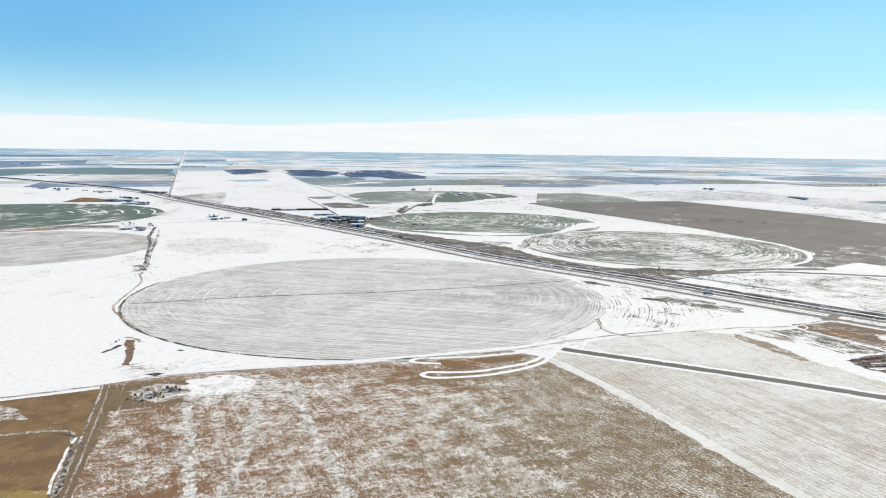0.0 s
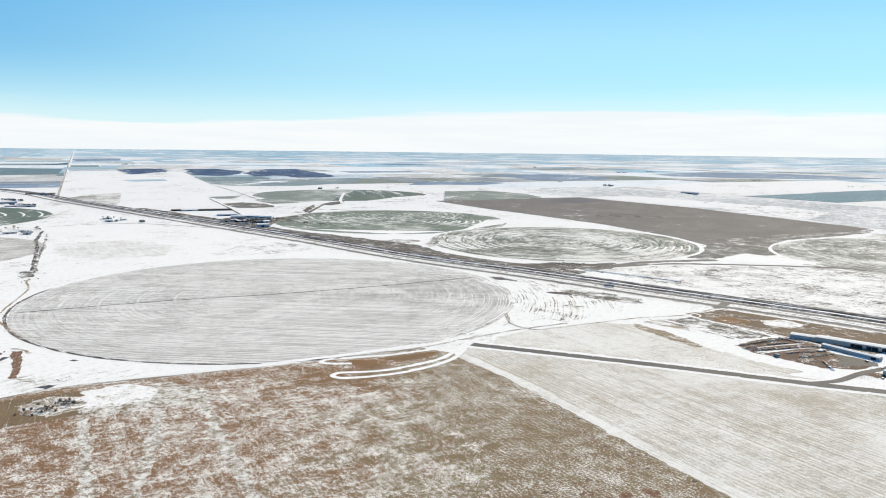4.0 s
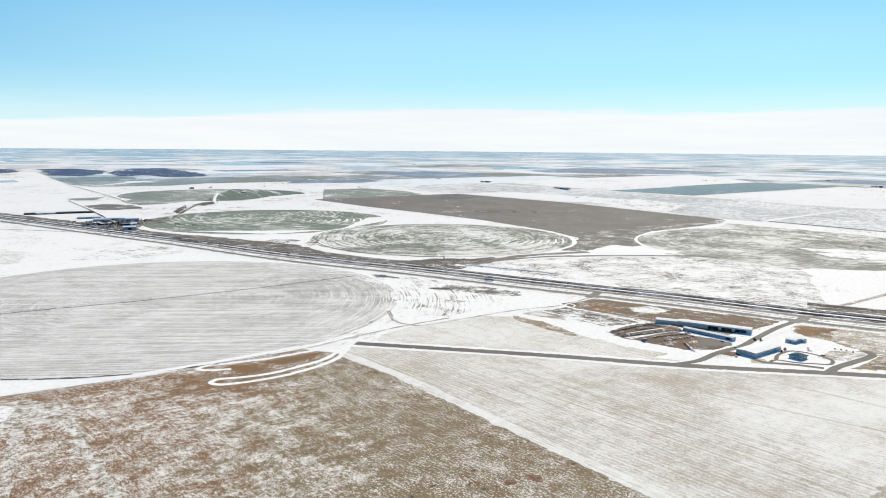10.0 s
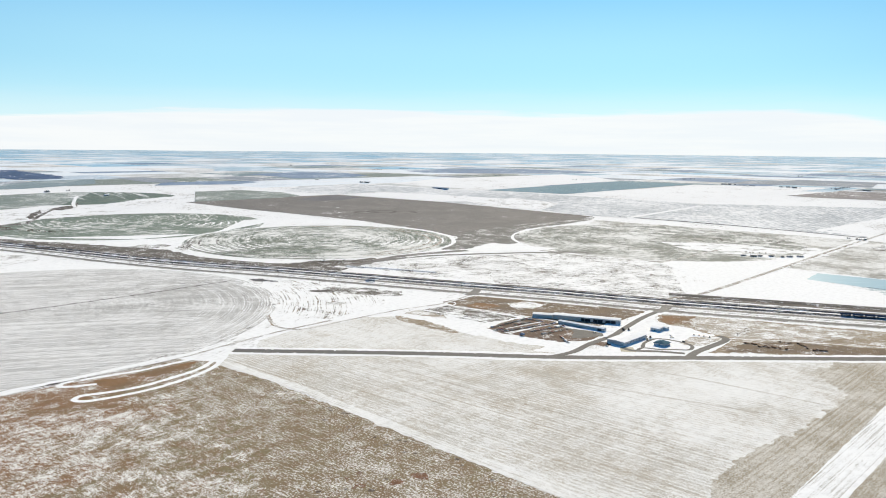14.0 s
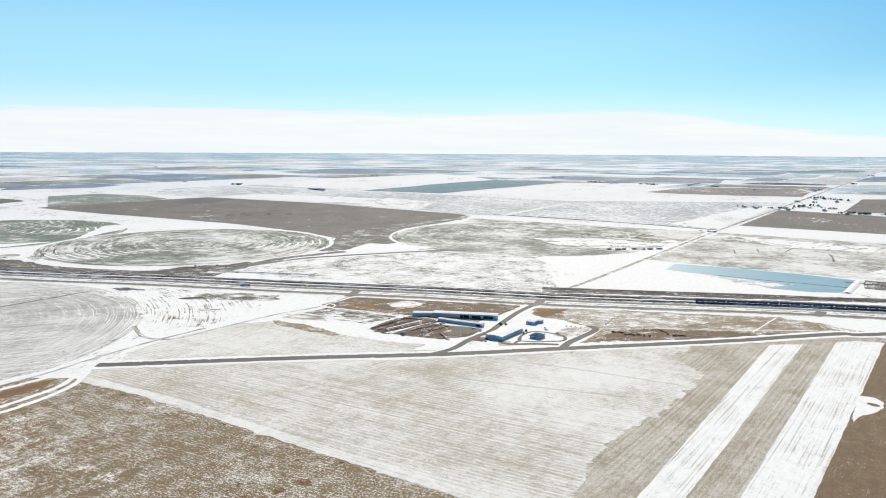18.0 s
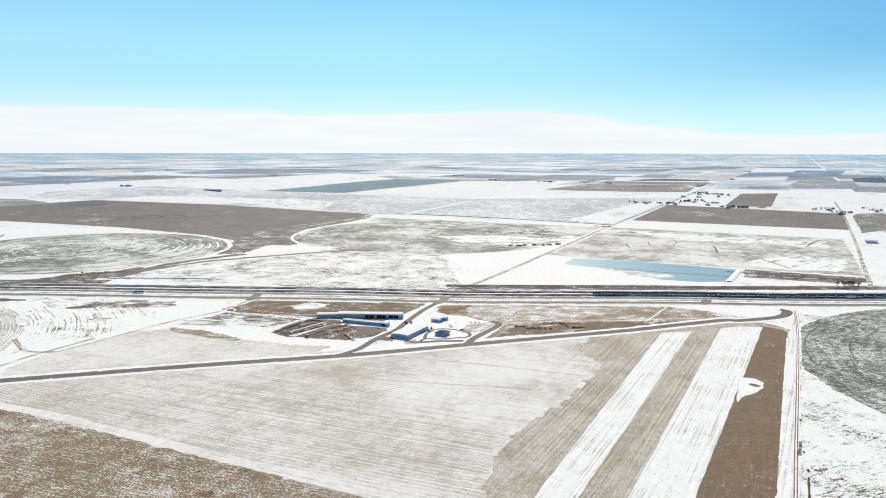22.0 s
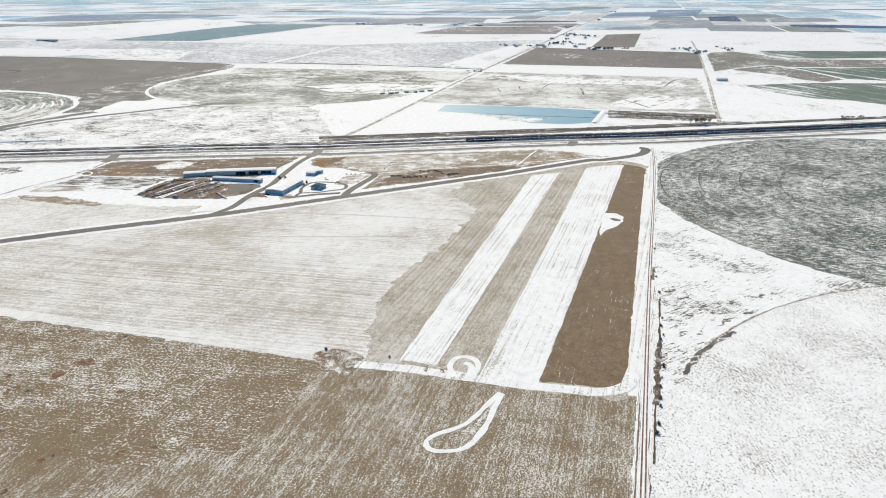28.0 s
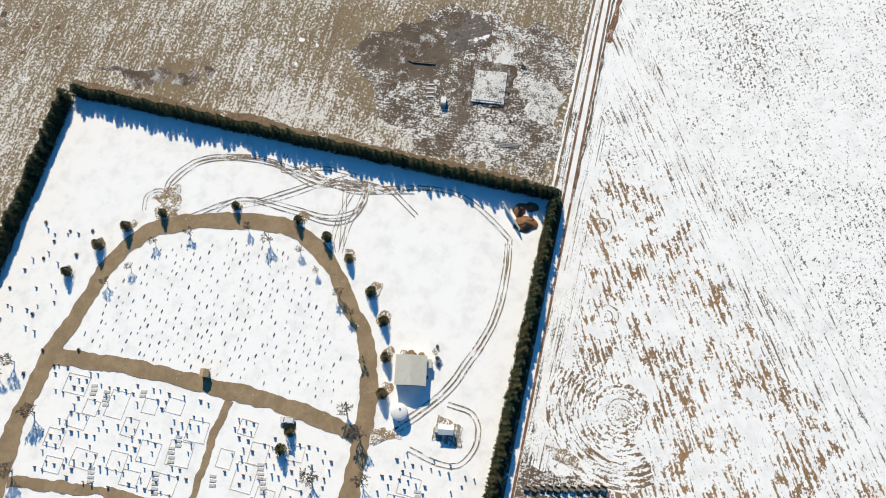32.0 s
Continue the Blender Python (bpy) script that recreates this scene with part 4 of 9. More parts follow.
patch("weedy_ground", [(-35, 805), (-29, 816), (-21, 818), (-16, 802), (-24, 802)], scrub_snow, 0.12, "weedy mound in snow", "mound", rough=3)
patch("weedy_ground", [(-21, 881), (-16, 883), (-11, 877), (-16, 875)], row_weeds, 0.12, "small dark hollow in snow", "hollow", rough=1)
patch("dusty_snow", [(-65, 1958), (89, 1983), (192, 1838), (160, 1661), (13, 1663), (-47, 1742)], dust_snow, 0.07, "faintly dusty snow in a white field", "field", rough=14)
patch("scrub", [(249, 1657), (353, 1776), (432, 1802), (507, 1694), (453, 1605), (318, 1602)], scrub_snow, 0.075, "scattered weed tufts in snow", "weeds", rough=14)
patch("weedy_ground", [(-112, 1551), (-85, 1574), (-85, 1501), (-106, 1466)], scrub_dark, 0.12, "dark brush by the creek", "brush", rough=9)
ribbon("creek", [(-84, 2187), (-84, 1963), (-86, 1752), (-86, 1621), (-83, 1543)], 6, scrub_dark, 0.12, "dark brushy creek between snowy fields", "creek", fray=0.9, step=8)
patch("pivot_field", disc(C1, 385, 128), gray_pivot, 0.06, "round pivot-irrigated stalk field greyed by thin snow", rough=2.0)
ribbon("wheel_track", disc(C1, 388, 60, 150, 275), 4.5, ditch_mat, 0.12, "dark track round the rim of the round field", "track", fray=0.5)
ribbon("dirt_bank", [(-88, 1480), (-92, 1430), (-86, 1350), (-108, 1200), (-112, 1140), (-96, 1080), (-72, 1000)], 3.4, tan_ground, 0.13, "bare brown bank along a creek", "bank", fray=0.6, step=6)
ribbon("creek", [(-100, 2250), (-104, 2050), (-96, 1900), (-92, 1700), (-88, 1480)], 8, ditch_mat, 0.10, "weedy creek bed between snowy fields", "creek", fray=0.9)
patch("scrub", [(560, 820), (660, 840), (720, 880), (800, 960), (760, 1060), (690, 1160), (640, 1100), (690, 1000), (650, 900), (580, 850)], scrub_snow, 0.08,
      "snowy ground with tufts of dry weeds", rough=9)
patch("scrub", [(700, 985), (735, 975), (790, 940), (800, 915), (760, 925), (712, 955)], ditch_mat, 0.12, "dark weedy hollow", "hollow", rough=6)
patch("field", [(444, 735), (520, 655), (600, 568), (686, 470), (720, 520), (704, 610), (690, 740), (640, 780), (530, 782), (470, 770)], stubble_snow, 0.07,
      "snow-dusted stubble beyond the paved road", rough=2)

patch("scrub", [(681, 1067), (749, 1069), (761, 952), (740, 843), (670, 811), (603, 802), (570, 854), (611, 965)], arc_snow, 0.085, "snowy ground with tufts of dry weeds", rough=9)
tufts = random.Random(14)
for k in range(36):
    far, a0, turn = tufts.uniform(396, 540), tufts.uniform(-48, -12), tufts.uniform(1.5, 7)
    if tufts.random() > (560 - far) / 120 or far * math.sin(radians(a0)) < -335:
        continue
    ribbon("weed_tuft", disc(C1, far, 8, a0, a0 + turn), tufts.uniform(0.8, 1.8), dry_grass if k % 3 == 0 else range_dark, 0.11, "curved streak of weeds through snow", "weeds", step=3, fray=1.4)
for far, wide, a0, a1 in ((381, 2.6, -95, 62), (372, 1.6, -90, 50), (363, 1.8, -70, 40), (349, 1.3, -80, 25), (341, 1.6, -60, 55), (322, 1.3, -75, 30), (305, 1.2, -50, 35), (284, 1.2, -70, 10)):
    ribbon("wheel_ring", disc(C1, far, 70, a0, a1), wide, range_snow, 0.10, "dark wheel ring round the stalk field's rim", "track", fray=1.2, step=7)
    ribbon("wheel_ring", disc(C1, far - 4.2, 60, a0 + 12, a1 - 20), wide * 0.8, drift_white, 0.098, "snow-filled furrow ring round the stalk field's rim", "track", fray=1.1, step=7)

# highway, railway and land between
patch("yard", [(368, 2316), (495, 2488), (577, 2408), (676, 2473), (664, 2329), (538, 2243), (490, 2118), (427, 2148)], weed_brown, 0.11, "dark muddy yard about the grain elevators", "yard", rough=9)
HIGHWAY = [(-3000, 8600), (-1233, 5720), (-395, 4328), (-84, 3442), (129, 2831), (286, 2384), (405, 2043), (500, 1774), (587, 1490), (657, 1312), (716, 1186),
           (768, 1067), (840, 889), (939, 657), (999, 490), (1075, 328), (1157, 159), (1229, -17), (1297, -154), (1392, -345), (1600, -750), (1900, -1400)]
ribbon("highway_verge", shifted(HIGHWAY, 20), 80, snow_clean, 0.08, "snowy verges and median of the highway", "verge", step=40)
ribbon("ditch", shifted(HIGHWAY, 45), 7, scrub_snow, 0.10, "weedy ditch beside the railway", "ditch", step=30, fray=0.5)
ribbon("weed_strip", shifted(HIGHWAY, 92), 9, ditch_mat, 0.115, "dark weedy strip beyond the railway", "verge", step=30, fray=0.7)
WEST = [p for p in HIGHWAY if 1000 < p[1] < 3500]
ribbon("weed_strip", shifted(WEST, 118), 34, ditch_mat, 0.075, "broad dark weedy strip beyond the railway", "verge", step=30, fray=0.6)
ribbon("highway_verge", shifted(HIGHWAY, 68), 12, snow_clean, 0.13, "snow between the railway beds", "verge", step=30, fray=0.5)
patch("weedy_ground", [(512, 2066), (562, 1994), (628, 1880), (691, 1739), (747, 1612), (748, 1473), (776, 1378), (753, 1336), (702, 1423), (661, 1552), (600, 1703), (529, 1878)], weed_brown, 0.21, "dark brown weeds beyond the railway", "weeds", rough=7)
patch("weedy_ground", [(787, 1309), (834, 1259), (892, 1246), (935, 1226), (968, 1199), (1022, 1194), (1000, 1160), (946, 1155), (884, 1160), (832, 1188), (783, 1268)], weed_brown, 0.21, "dark brown weeds where tracks meet", "weeds", rough=6)
patch("weedy_ground", [(731, 990), (752, 989), (777, 965), (788, 912), (808, 869), (787, 846), (751, 882), (727, 930), (722, 964)], scrub_dark, 0.12, "dark weedy hollow in the snow", "hollow", rough=7)
patch("weedy_ground", [(686, 1153), (701, 1138), (714, 1097), (706, 1092), (682, 1123)], row_weeds, 0.12, "dark weedy strip beside the highway", "hollow", rough=3)
patch("weedy_ground", [(665, 890), (681, 879), (685, 865), (667, 867), (659, 880)], scrub_dark, 0.12, "weedy hollow in the snow", "hollow", rough=4)
patch("weedy_ground", [(1106, 540), (1157, 464), (1224, 343), (1305, 169), (1376, 41), (1440, -85), (1484, -169), (1443, -165), (1400, -83), (1337, 40), (1268, 163), (1192, 333), (1129, 452), (1094, 521)], weed_brown, 0.15, "dark weedy bank along the railway", "bank", rough=4)
NEAR_ROAD = [p for p in HIGHWAY if -800 < p[1] < 3500]
for by, wide in ((-9.5, 3.0), (9.0, 2.4), (18.5, 3.6), (28.5, 2.6), (47, 3.0), (51, 2.4), (74, 3.0)):
    ribbon("weed_strip", shifted(NEAR_ROAD, by), wide, range_dark, 0.145, "ragged dark weeds through roadside snow", "weeds", step=9, fray=1.2)
ribbon("highway", HIGHWAY, 13.0, highway_mat, 0.22, "worn two-lane highway carriageway, cleared of snow", step=40)
ribbon("highway", shifted(HIGHWAY, 37), 12.0, highway_mat, 0.22, "worn two-lane highway carriageway, cleared of snow", step=40)
ribbon("median_lane", [(869, 777), (891, 784), (921, 799)], 15, highway_mat, 0.24, "paved crossing through the highway median", step=6)
ribbon("median_lane", [(981, 497), (1001, 496), (1027, 503)], 15, highway_mat, 0.24, "paved crossing through the highway median", step=6)
ribbon("median_lane", [(1163, 123), (1184, 119), (1203, 119)], 15, highway_mat, 0.24, "paved crossing through the highway median", step=6)

# airfield yard
patch("yard", [(801, 767), (870, 766), (904, 692), (955, 574), (974, 501), (907, 506), (856, 509), (805, 506), (738, 502), (717, 577), (724, 611), (782, 619), (818, 606), (802, 676), (793, 734)], dry_brown, 0.09, "brown winter grass about the airfield yard", "grass", rough=4)
patch("yard", [(971, 491), (1011, 423), (1050, 328), (1086, 244), (1128, 152), (1117, 111), (1091, 68), (1033, 109), (985, 167), (915, 239), (858, 311), (819, 350), (842, 355), (902, 354), (915, 383), (913, 412), (918, 446), (936, 473)], tan_grass, 0.09, "tan winter grass dusted with snow", "grass", rough=5)
patch("rusty_grass", [(962, 481), (999, 451), (962, 430), (936, 436), (927, 459)], rust_grass, 0.13, "rusty orange grass by the lane", "grass", rough=12)
patch("rusty_grass", [(810, 729), (833, 730), (851, 706), (839, 680), (816, 688), (800, 707)], rust_grass, 0.13, "rusty orange grass by the lane", "grass", rough=6)
patch("snowy_ground", [(869, 692), (907, 671), (899, 643), (863, 639), (848, 665)], tan_snow, 0.12, "weedy snow in brown grass", "ground", rough=5)
patch("snowy_ground", [(984, 445), (1016, 407), (1042, 325), (1078, 242), (1044, 234), (970, 278), (927, 337), (919, 376), (935, 418)], tan_pale, 0.12, "pale tan grass under thin snow", "ground", rough=8)
patch("snowy_ground", [(1119, 159), (1153, 123), (1207, 19), (1203, -3), (1144, -1), (1113, 38), (1101, 65), (1119, 108)], snow_clean, 0.12, "snow between highway and airstrip", "ground", rough=4)
patch("weedy_ground", [(1106, 110), (1104, 66), (1103, 48), (1078, 78), (1074, 103)], tan_snow, 0.135, "weedy snow beside the paved road", "ground", rough=4)
patch("dry_grass", [(859, 343), (909, 330), (952, 288), (982, 226), (1027, 144), (1054, 112), (1018, 129), (952, 204), (889, 276), (843, 332)], dry_brown, 0.125, "brown winter grass beside the paved road", "grass", rough=3)
ribbon("snow_track", [(896, 370), (924, 336), (968, 269), (992, 222), (1029, 167), (1065, 113)], 2.2, snow_clean, 0.15, "snowy fence line in grass", "track", fray=0.4, step=4)
ribbon("snow_track", [(1009, 180), (1038, 176), (1081, 172), (1118, 168)], 2.4, snow_clean, 0.15, "snowy wheel track through grass", "track", fray=0.6, step=4)
ribbon("snow_track", [(1013, 175), (1053, 171), (1096, 169), (1125, 163)], 1.6, track_mat, 0.15, "worn wheel track through grass", "track", fray=0.6, step=4)
patch("weedy_ground", [(718, 768), (740, 751), (785, 747), (799, 674), (804, 623), (762, 628), (746, 635), (737, 683)], scrub_dark, 0.1, "weedy brown ground under thin snow", "ground", rough=5)
patch("dry_grass", [(710, 767), (732, 751), (735, 705), (726, 688), (712, 723), (703, 752)], tan_pale, 0.115, "strip of dry tan grass", "grass", rough=3)
patch("snowy_ground", [(695, 766), (706, 728), (727, 674), (740, 639), (722, 608), (718, 569), (741, 504), (730, 485), (710, 483), (690, 546), (682, 613), (686, 687), (683, 753)], snow_clean, 0.12, "trodden snow beside the scrap yard", "ground", rough=4)
patch("dry_grass", [(685, 751), (692, 713), (690, 668), (681, 620), (670, 623), (667, 667), (669, 734)], tan_grass, 0.13, "strip of dry tan grass", "grass", rough=4)
patch("snowy_ground", [(742, 496), (782, 485), (784, 469), (699, 467), (678, 502), (701, 502)], snow_clean, 0.127, "trodden snow beside the yard lane", "ground", rough=3)
patch("snowy_ground", [(734, 447), (804, 448), (775, 440), (776, 408), (797, 403), (808, 364), (784, 357), (753, 396), (719, 432)], snow_clean, 0.125, "ploughed snow beside the paved road", "ground", rough=2)
patch("snowy_ground", [(765, 458), (831, 450), (851, 440), (887, 456), (917, 462), (924, 422), (905, 374), (904, 357), (834, 352), (806, 367), (783, 395), (765, 426)], snow_clean, 0.13, "trampled snow about the airfield buildings", "ground", rough=3)
patch("yard", [(724, 605), (808, 610), (815, 584), (823, 550), (823, 512), (792, 479), (764, 480), (736, 501), (727, 538), (715, 580)], lot_mat, 0.16, "muddy scrap yard with trodden lanes", "yard", rough=2.5)
patch("parking", [(837, 391), (877, 396), (909, 373), (897, 362), (853, 364), (838, 378)], tan_pale, 0.2, "pale concrete parking lot", "parking lot", rough=0.8)
ribbon("snow_track", [(787, 752), (805, 678), (816, 624), (821, 588), (823, 565), (808, 563)], 3.0, snow_clean, 0.2, "snowy fence line track", "track", fray=0.4, step=4)
ribbon("snow_track", [(736, 758), (744, 710), (747, 671), (749, 637), (746, 617), (724, 611)], 4.0, snow_clean, 0.2, "snowy track beside the scrap yard", "track", fray=0.4, step=4)
ribbon("snow_track", [(789, 756), (809, 761), (808, 748), (793, 741), (787, 752)], 3.0, snow_clean, 0.21, "small snowy turning loop", "track", fray=0.4, step=4)
ribbon("snow_track", [(874, 769), (826, 764), (783, 759), (736, 758), (692, 757)], 5, snow_clean, 0.14, "snow along a dirt track", "verge", fray=0.5, step=4)
ribbon("snow_track", [(978, 495), (919, 493), (882, 492)], 4, snow_clean, 0.19, "ploughed snow beside the yard lane", "verge", fray=0.5, step=4)
ribbon("snow_track", [(902, 354), (868, 351), (829, 350), (804, 355)], 6, snow_clean, 0.19, "ploughed snow beside the yard lane", "verge", fray=0.4, step=4)
ribbon("farm_track", [(549, 876), (534, 842), (526, 814), (530, 792), (543, 778), (586, 775), (650, 777), (718, 774), (796, 760), (874, 777)], 4.0, gravel, 0.2, "dirt track to the highway", "road", fray=0.8, step=4)
patch("mud_patch", [(548, 878), (555, 879), (531, 831), (525, 815), (523, 823)], bare_soil, 0.19, "bare brown ground at a track's end", "mud", rough=2)
ribbon("lane_verge", [(830, 476), (860, 480), (940, 494), (1000, 498)], 25, snow_clean, 0.185, "ploughed snow along the yard lane", "verge", fray=0.5, step=5)
ribbon("lane", [(672, 472), (708, 464), (760, 470), (810, 470), (860, 480), (940, 494), (1014, 498)], 9, asphalt, 0.21, "grey lane through the airfield yard", step=8)
patch("parking", [(760, 500), (800, 478), (812, 486), (818, 545), (806, 552), (794, 520)], asphalt, 0.20, "grey paved yard between sheds", "yard", rough=1)
ribbon("lane", [(785, 355), (814, 359), (847, 358), (883, 356), (903, 359), (910, 372)], 10, asphalt, 0.21, "grey lane to the parking lot", step=6)
ribbon("lane", [(766, 412), (786, 414), (794, 397), (808, 381), (821, 369), (840, 377), (846, 398), (839, 422), (812, 424), (788, 415)], 4.5, asphalt, 0.212, "narrow grey lane looping round the small terminal", step=5, fray=0.3)
ribbon("lane", [(800, 366), (786, 392), (775, 405), (766, 418), (768, 430)], 8, asphalt, 0.215, "grey lane past the small office", step=6)
patch("apron", [(752, 424), (770, 436), (780, 424), (764, 410)], concrete, 0.205, "pale concrete apron at a hangar door", "apron", rough=0.6)
patch("bare_ground", [(756, 452), (768, 446), (778, 458), (770, 470), (756, 466)], lot_mat, 0.19, "bare brown ground before the big hangar", "ground", rough=2)
patch("snowy_ground", [(800, 556), (812, 552), (820, 500), (812, 492), (806, 520)], snow_clean, 0.215, "snow left along a storage shed", "ground", rough=2)

# north of the railway
patch("snowy_range", [(905, 1145), (1100, 1125), (1409, 953), (1500, 940), (1430, 700), (1130, 520), (1090, 540), (1000, 760)], range_snow, 0.05, "snowy rangeland streaked by wind", rough=6)
patch("pivot_field", disc(P1, 384, 128), wheat, 0.10, "round green-grey winter wheat field ringed by snow", rough=4)
patch("pivot_field", disc(P2, 345, 128), wheat2, 0.12, "round thin wheat field with curved snow bands", rough=4)
ribbon("wheel_track", disc(P2, 318, 60, 250, 420), 9, drift_mat, 0.15, "snowy wheel ring in the round field", "track", fray=0.7)
ribbon("wheel_track", disc(P2, 288, 60, 260, 400), 7, drift_mat, 0.15, "snowy wheel ring in the round field", "track", fray=0.7)
ribbon("wheel_track", disc(P2, 352, 72), 11, snow_clean, 0.16, "snowy rim of the round field", "track", closed=True, fray=0.6)
patch("snow_wedge", [(600, 2050), (780, 1850), (1000, 1850), (1330, 2040), (1280, 2150), (980, 1835)], snow_clean, 0.14, "snow wedge across a wheat field", rough=6)
patch("bare_field", [(1460, 2960), (1972, 2990), (2290, 2960), (2345, 2256), (2260, 1410), (2033, 1380), (1748, 1330), (1500, 1290), (1400, 1230), (1360, 1160), (1240, 1120),
                     (1330, 1200), (1440, 1330), (1490, 1480), (1524, 1842), (1495, 2257), (1470, 2500)], brown_field, 0.12, "wide bare brown field, ploughed and free of snow", rough=4)
patch("snow_wedge", [(1234, 1137), (1413, 1183), (1451, 1006), (1354, 1020)], snow_clean, 0.16, "white triangle of drifted snow", rough=3)
for cx, cy, far in ((1800, 2059, 52), (1850, 1985, 44), (1740, 2075, 40)):
    ribbon("dark_ring", disc((cx, cy), far, 30), 13, dark_soil, 0.18, "dark ring of damp soil in the bare field", "soil mark", closed=True, fray=0.9)
ribbon("farm_track", [(900, 1130), (1000, 1150), (1162, 1117), (1409, 958), (1435, 900)], 17, brown_field, 0.18, "dark track along a field edge", fray=0.5, step=20)
ribbon("farm_track", [(900, 1160), (960, 1150), (1080, 1172), (1200, 1150), (1260, 1130)], 26, brown_field, 0.17, "dark weedy track round a field", fray=0.5, step=20)
patch("rangeland", [(1579, 1230), (1814, 1314), (2012, 1276), (2150, 1330), (2180, 963), (2215, 540), (1900, 530), (1788, 569), (1753, 732), (1435, 718), (1380, 937), (1393, 1060)],
      rangeland, 0.11, "grey-brown rangeland with windblown snow", rough=9)
patch("scrub", [(1569, 1401), (1859, 1418), (2235, 1392), (2136, 1342), (1918, 1324), (1740, 1323), (1622, 1261), (1491, 1134), (1439, 1134), (1329, 1151), (1246, 1157), (1222, 1179), (1374, 1281)], weed_corner, 0.135, "dark weedy corner between two round fields", rough=6)
patch("pivot_field", disc(PAST, 376, 96), wheat_past, 0.125, "round grey-green grazed field under thin snow", rough=5)
ribbon("wheel_track", disc(PAST, 384, 70, 95, 250), 9, snow_clean, 0.16, "curved snowy track on rangeland", "track", fray=0.7)
patch("snowy_field", [(1755, 735), (1435, 722), (1250, 520), (1400, 516), (1640, 508), (1900, 512), (1880, 540), (1788, 569)], snow_clean, 0.12, "white snow-covered paddock", rough=3)
ribbon("farm_track", [(1425, 721), (1580, 720), (1745, 720)], 6, gravel, 0.2, "straight farm track over snow", fray=0.4)
ribbon("gravel_road", [(1050, 518), (1095, 530), (1140, 512), (1300, 508), (1614 * 1.043, 515), (2217, 522), (3364 * 1.043, 520), (7000, 520), (20000, 520)], 9, gravel, 0.22,
       "straight gravel section road over the plain", step=50)
ribbon("field_hedge", [(2325, 1344), (2336, 925), (2290, 525)], 15, row_weeds, 0.2, "dark weedy fence row", "fence row", fray=0.4)
pond = patch("pond", [(1449, 431), (1539, 438), (1553, 339), (1554, 203), (1541, 96), (1447, 98), (1394, 101), (1365, 149), (1357, 214), (1395, 277), (1439, 327)], pond_mat, 0.16, "teal frozen lagoon with a straight bank", "pond", rough=1.5)
ribbon("pond_bank", [(1443, 328), (1440, 249), (1446, 168), (1447, 99)], 3.5, row_weeds, 0.2, "thin dark dyke between two lagoon basins", "dyke", fray=0.4)
patch("snow_drift", [(1435, 346), (1428, 258), (1422, 185), (1375, 217), (1371, 247), (1399, 294)], pond_snow, 0.19, "blown snow on the lagoon ice", "snow drift", rough=9)
patch("snow_wedge", [(1150, 505), (1480, 508), (1552, 500), (1550, 446), (1460, 436), (1380, 240), (1330, 60), (1240, 230)], snow_clean, 0.13, "flat white snow by the lagoon", rough=2)
patch("stockyard", [(1551, 84), (1550, -133), (1501, -136), (1461, -72), (1455, 81)], ditch_mat, 0.16, "muddy dark stockyard pens", "yard", rough=3)
patch("rangeland", [(1560, 505), (2215, 505), (2210, -120), (1570, -128), (1560, 100)], rangeland, 0.09, "grey rangeland showing through thin snow", rough=7)
patch("snowy_field", [(2225, 505), (2450, 500), (2450, -150), (2230, -140)], snow_clean, 0.12, "flat white snow-covered strip", rough=3)
patch("bare_field", [(2475, 500), (3240, 505), (3100, -165), (2475, -150)], brown_field, 0.12, "long brown field with a few snow drifts", rough=3)
ribbon("gravel_road", [(1430, -128), (1700, -134), (2052 * 1.043, -146), (2910 * 1.043, -160), (3800, -160)], 8, gravel, 0.2, "gravel farm road over the snow", step=40)
patch("bare_field", [(3277, 275), (3345, 94), (4400, 94), (4250, 275)], brown_field, 0.12, "square brown field by a farmstead", rough=3)
patch("snowy_field", [(3330, 84), (3420, -150), (4400, -250), (4420, 84)], snow_mat, 0.12, "white field behind the farmstead", rough=3)
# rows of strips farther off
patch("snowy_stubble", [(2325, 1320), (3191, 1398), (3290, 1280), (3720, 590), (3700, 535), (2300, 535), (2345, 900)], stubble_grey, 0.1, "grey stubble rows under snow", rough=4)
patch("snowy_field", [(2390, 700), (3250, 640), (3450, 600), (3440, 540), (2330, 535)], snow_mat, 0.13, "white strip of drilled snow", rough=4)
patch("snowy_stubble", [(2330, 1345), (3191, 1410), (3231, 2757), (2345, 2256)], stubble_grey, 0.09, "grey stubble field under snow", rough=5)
patch("snowy_field", [(2290, 2970), (2400, 2250), (2760, 1990), (2700, 2900)], snow_clean, 0.13, "white snow-covered field", rough=5)
patch("wheat_field", [(3231, 2757), (5073, 2921), (5013, 2311), (3296, 2242)], teal_wheat, 0.2, "teal-green winter wheat field", rough=5)
patch("snowy_field", [(3240, 2800), (5100, 2960), (5791, 3693), (5900, 4080), (4195, 4080), (3312, 3676)], snow_mat, 0.13, "wide white field", rough=5)
patch("snowy_field", [(3330, 2200), (5000, 2280), (5400, 1480), (3350, 1500)], snow_mat, 0.12, "wide white field", rough=5)
patch("pivot_field", disc(P3, 440, 80, 60, 245), olive_far, 0.12, "round brown-green wheat field far off", rough=5)
patch("pivot_field", disc(P3, 440, 60, 245, 420), wheat_w, 0.12, "round green wheat field streaked by snow", rough=5)
ribbon("farm_track", [(684, 2429), (800, 2680), (944, 2960), (1020, 3010), (1100, 3200)], 14, ditch_mat, 0.2, "dark winding farm lane", fray=0.6, step=25)
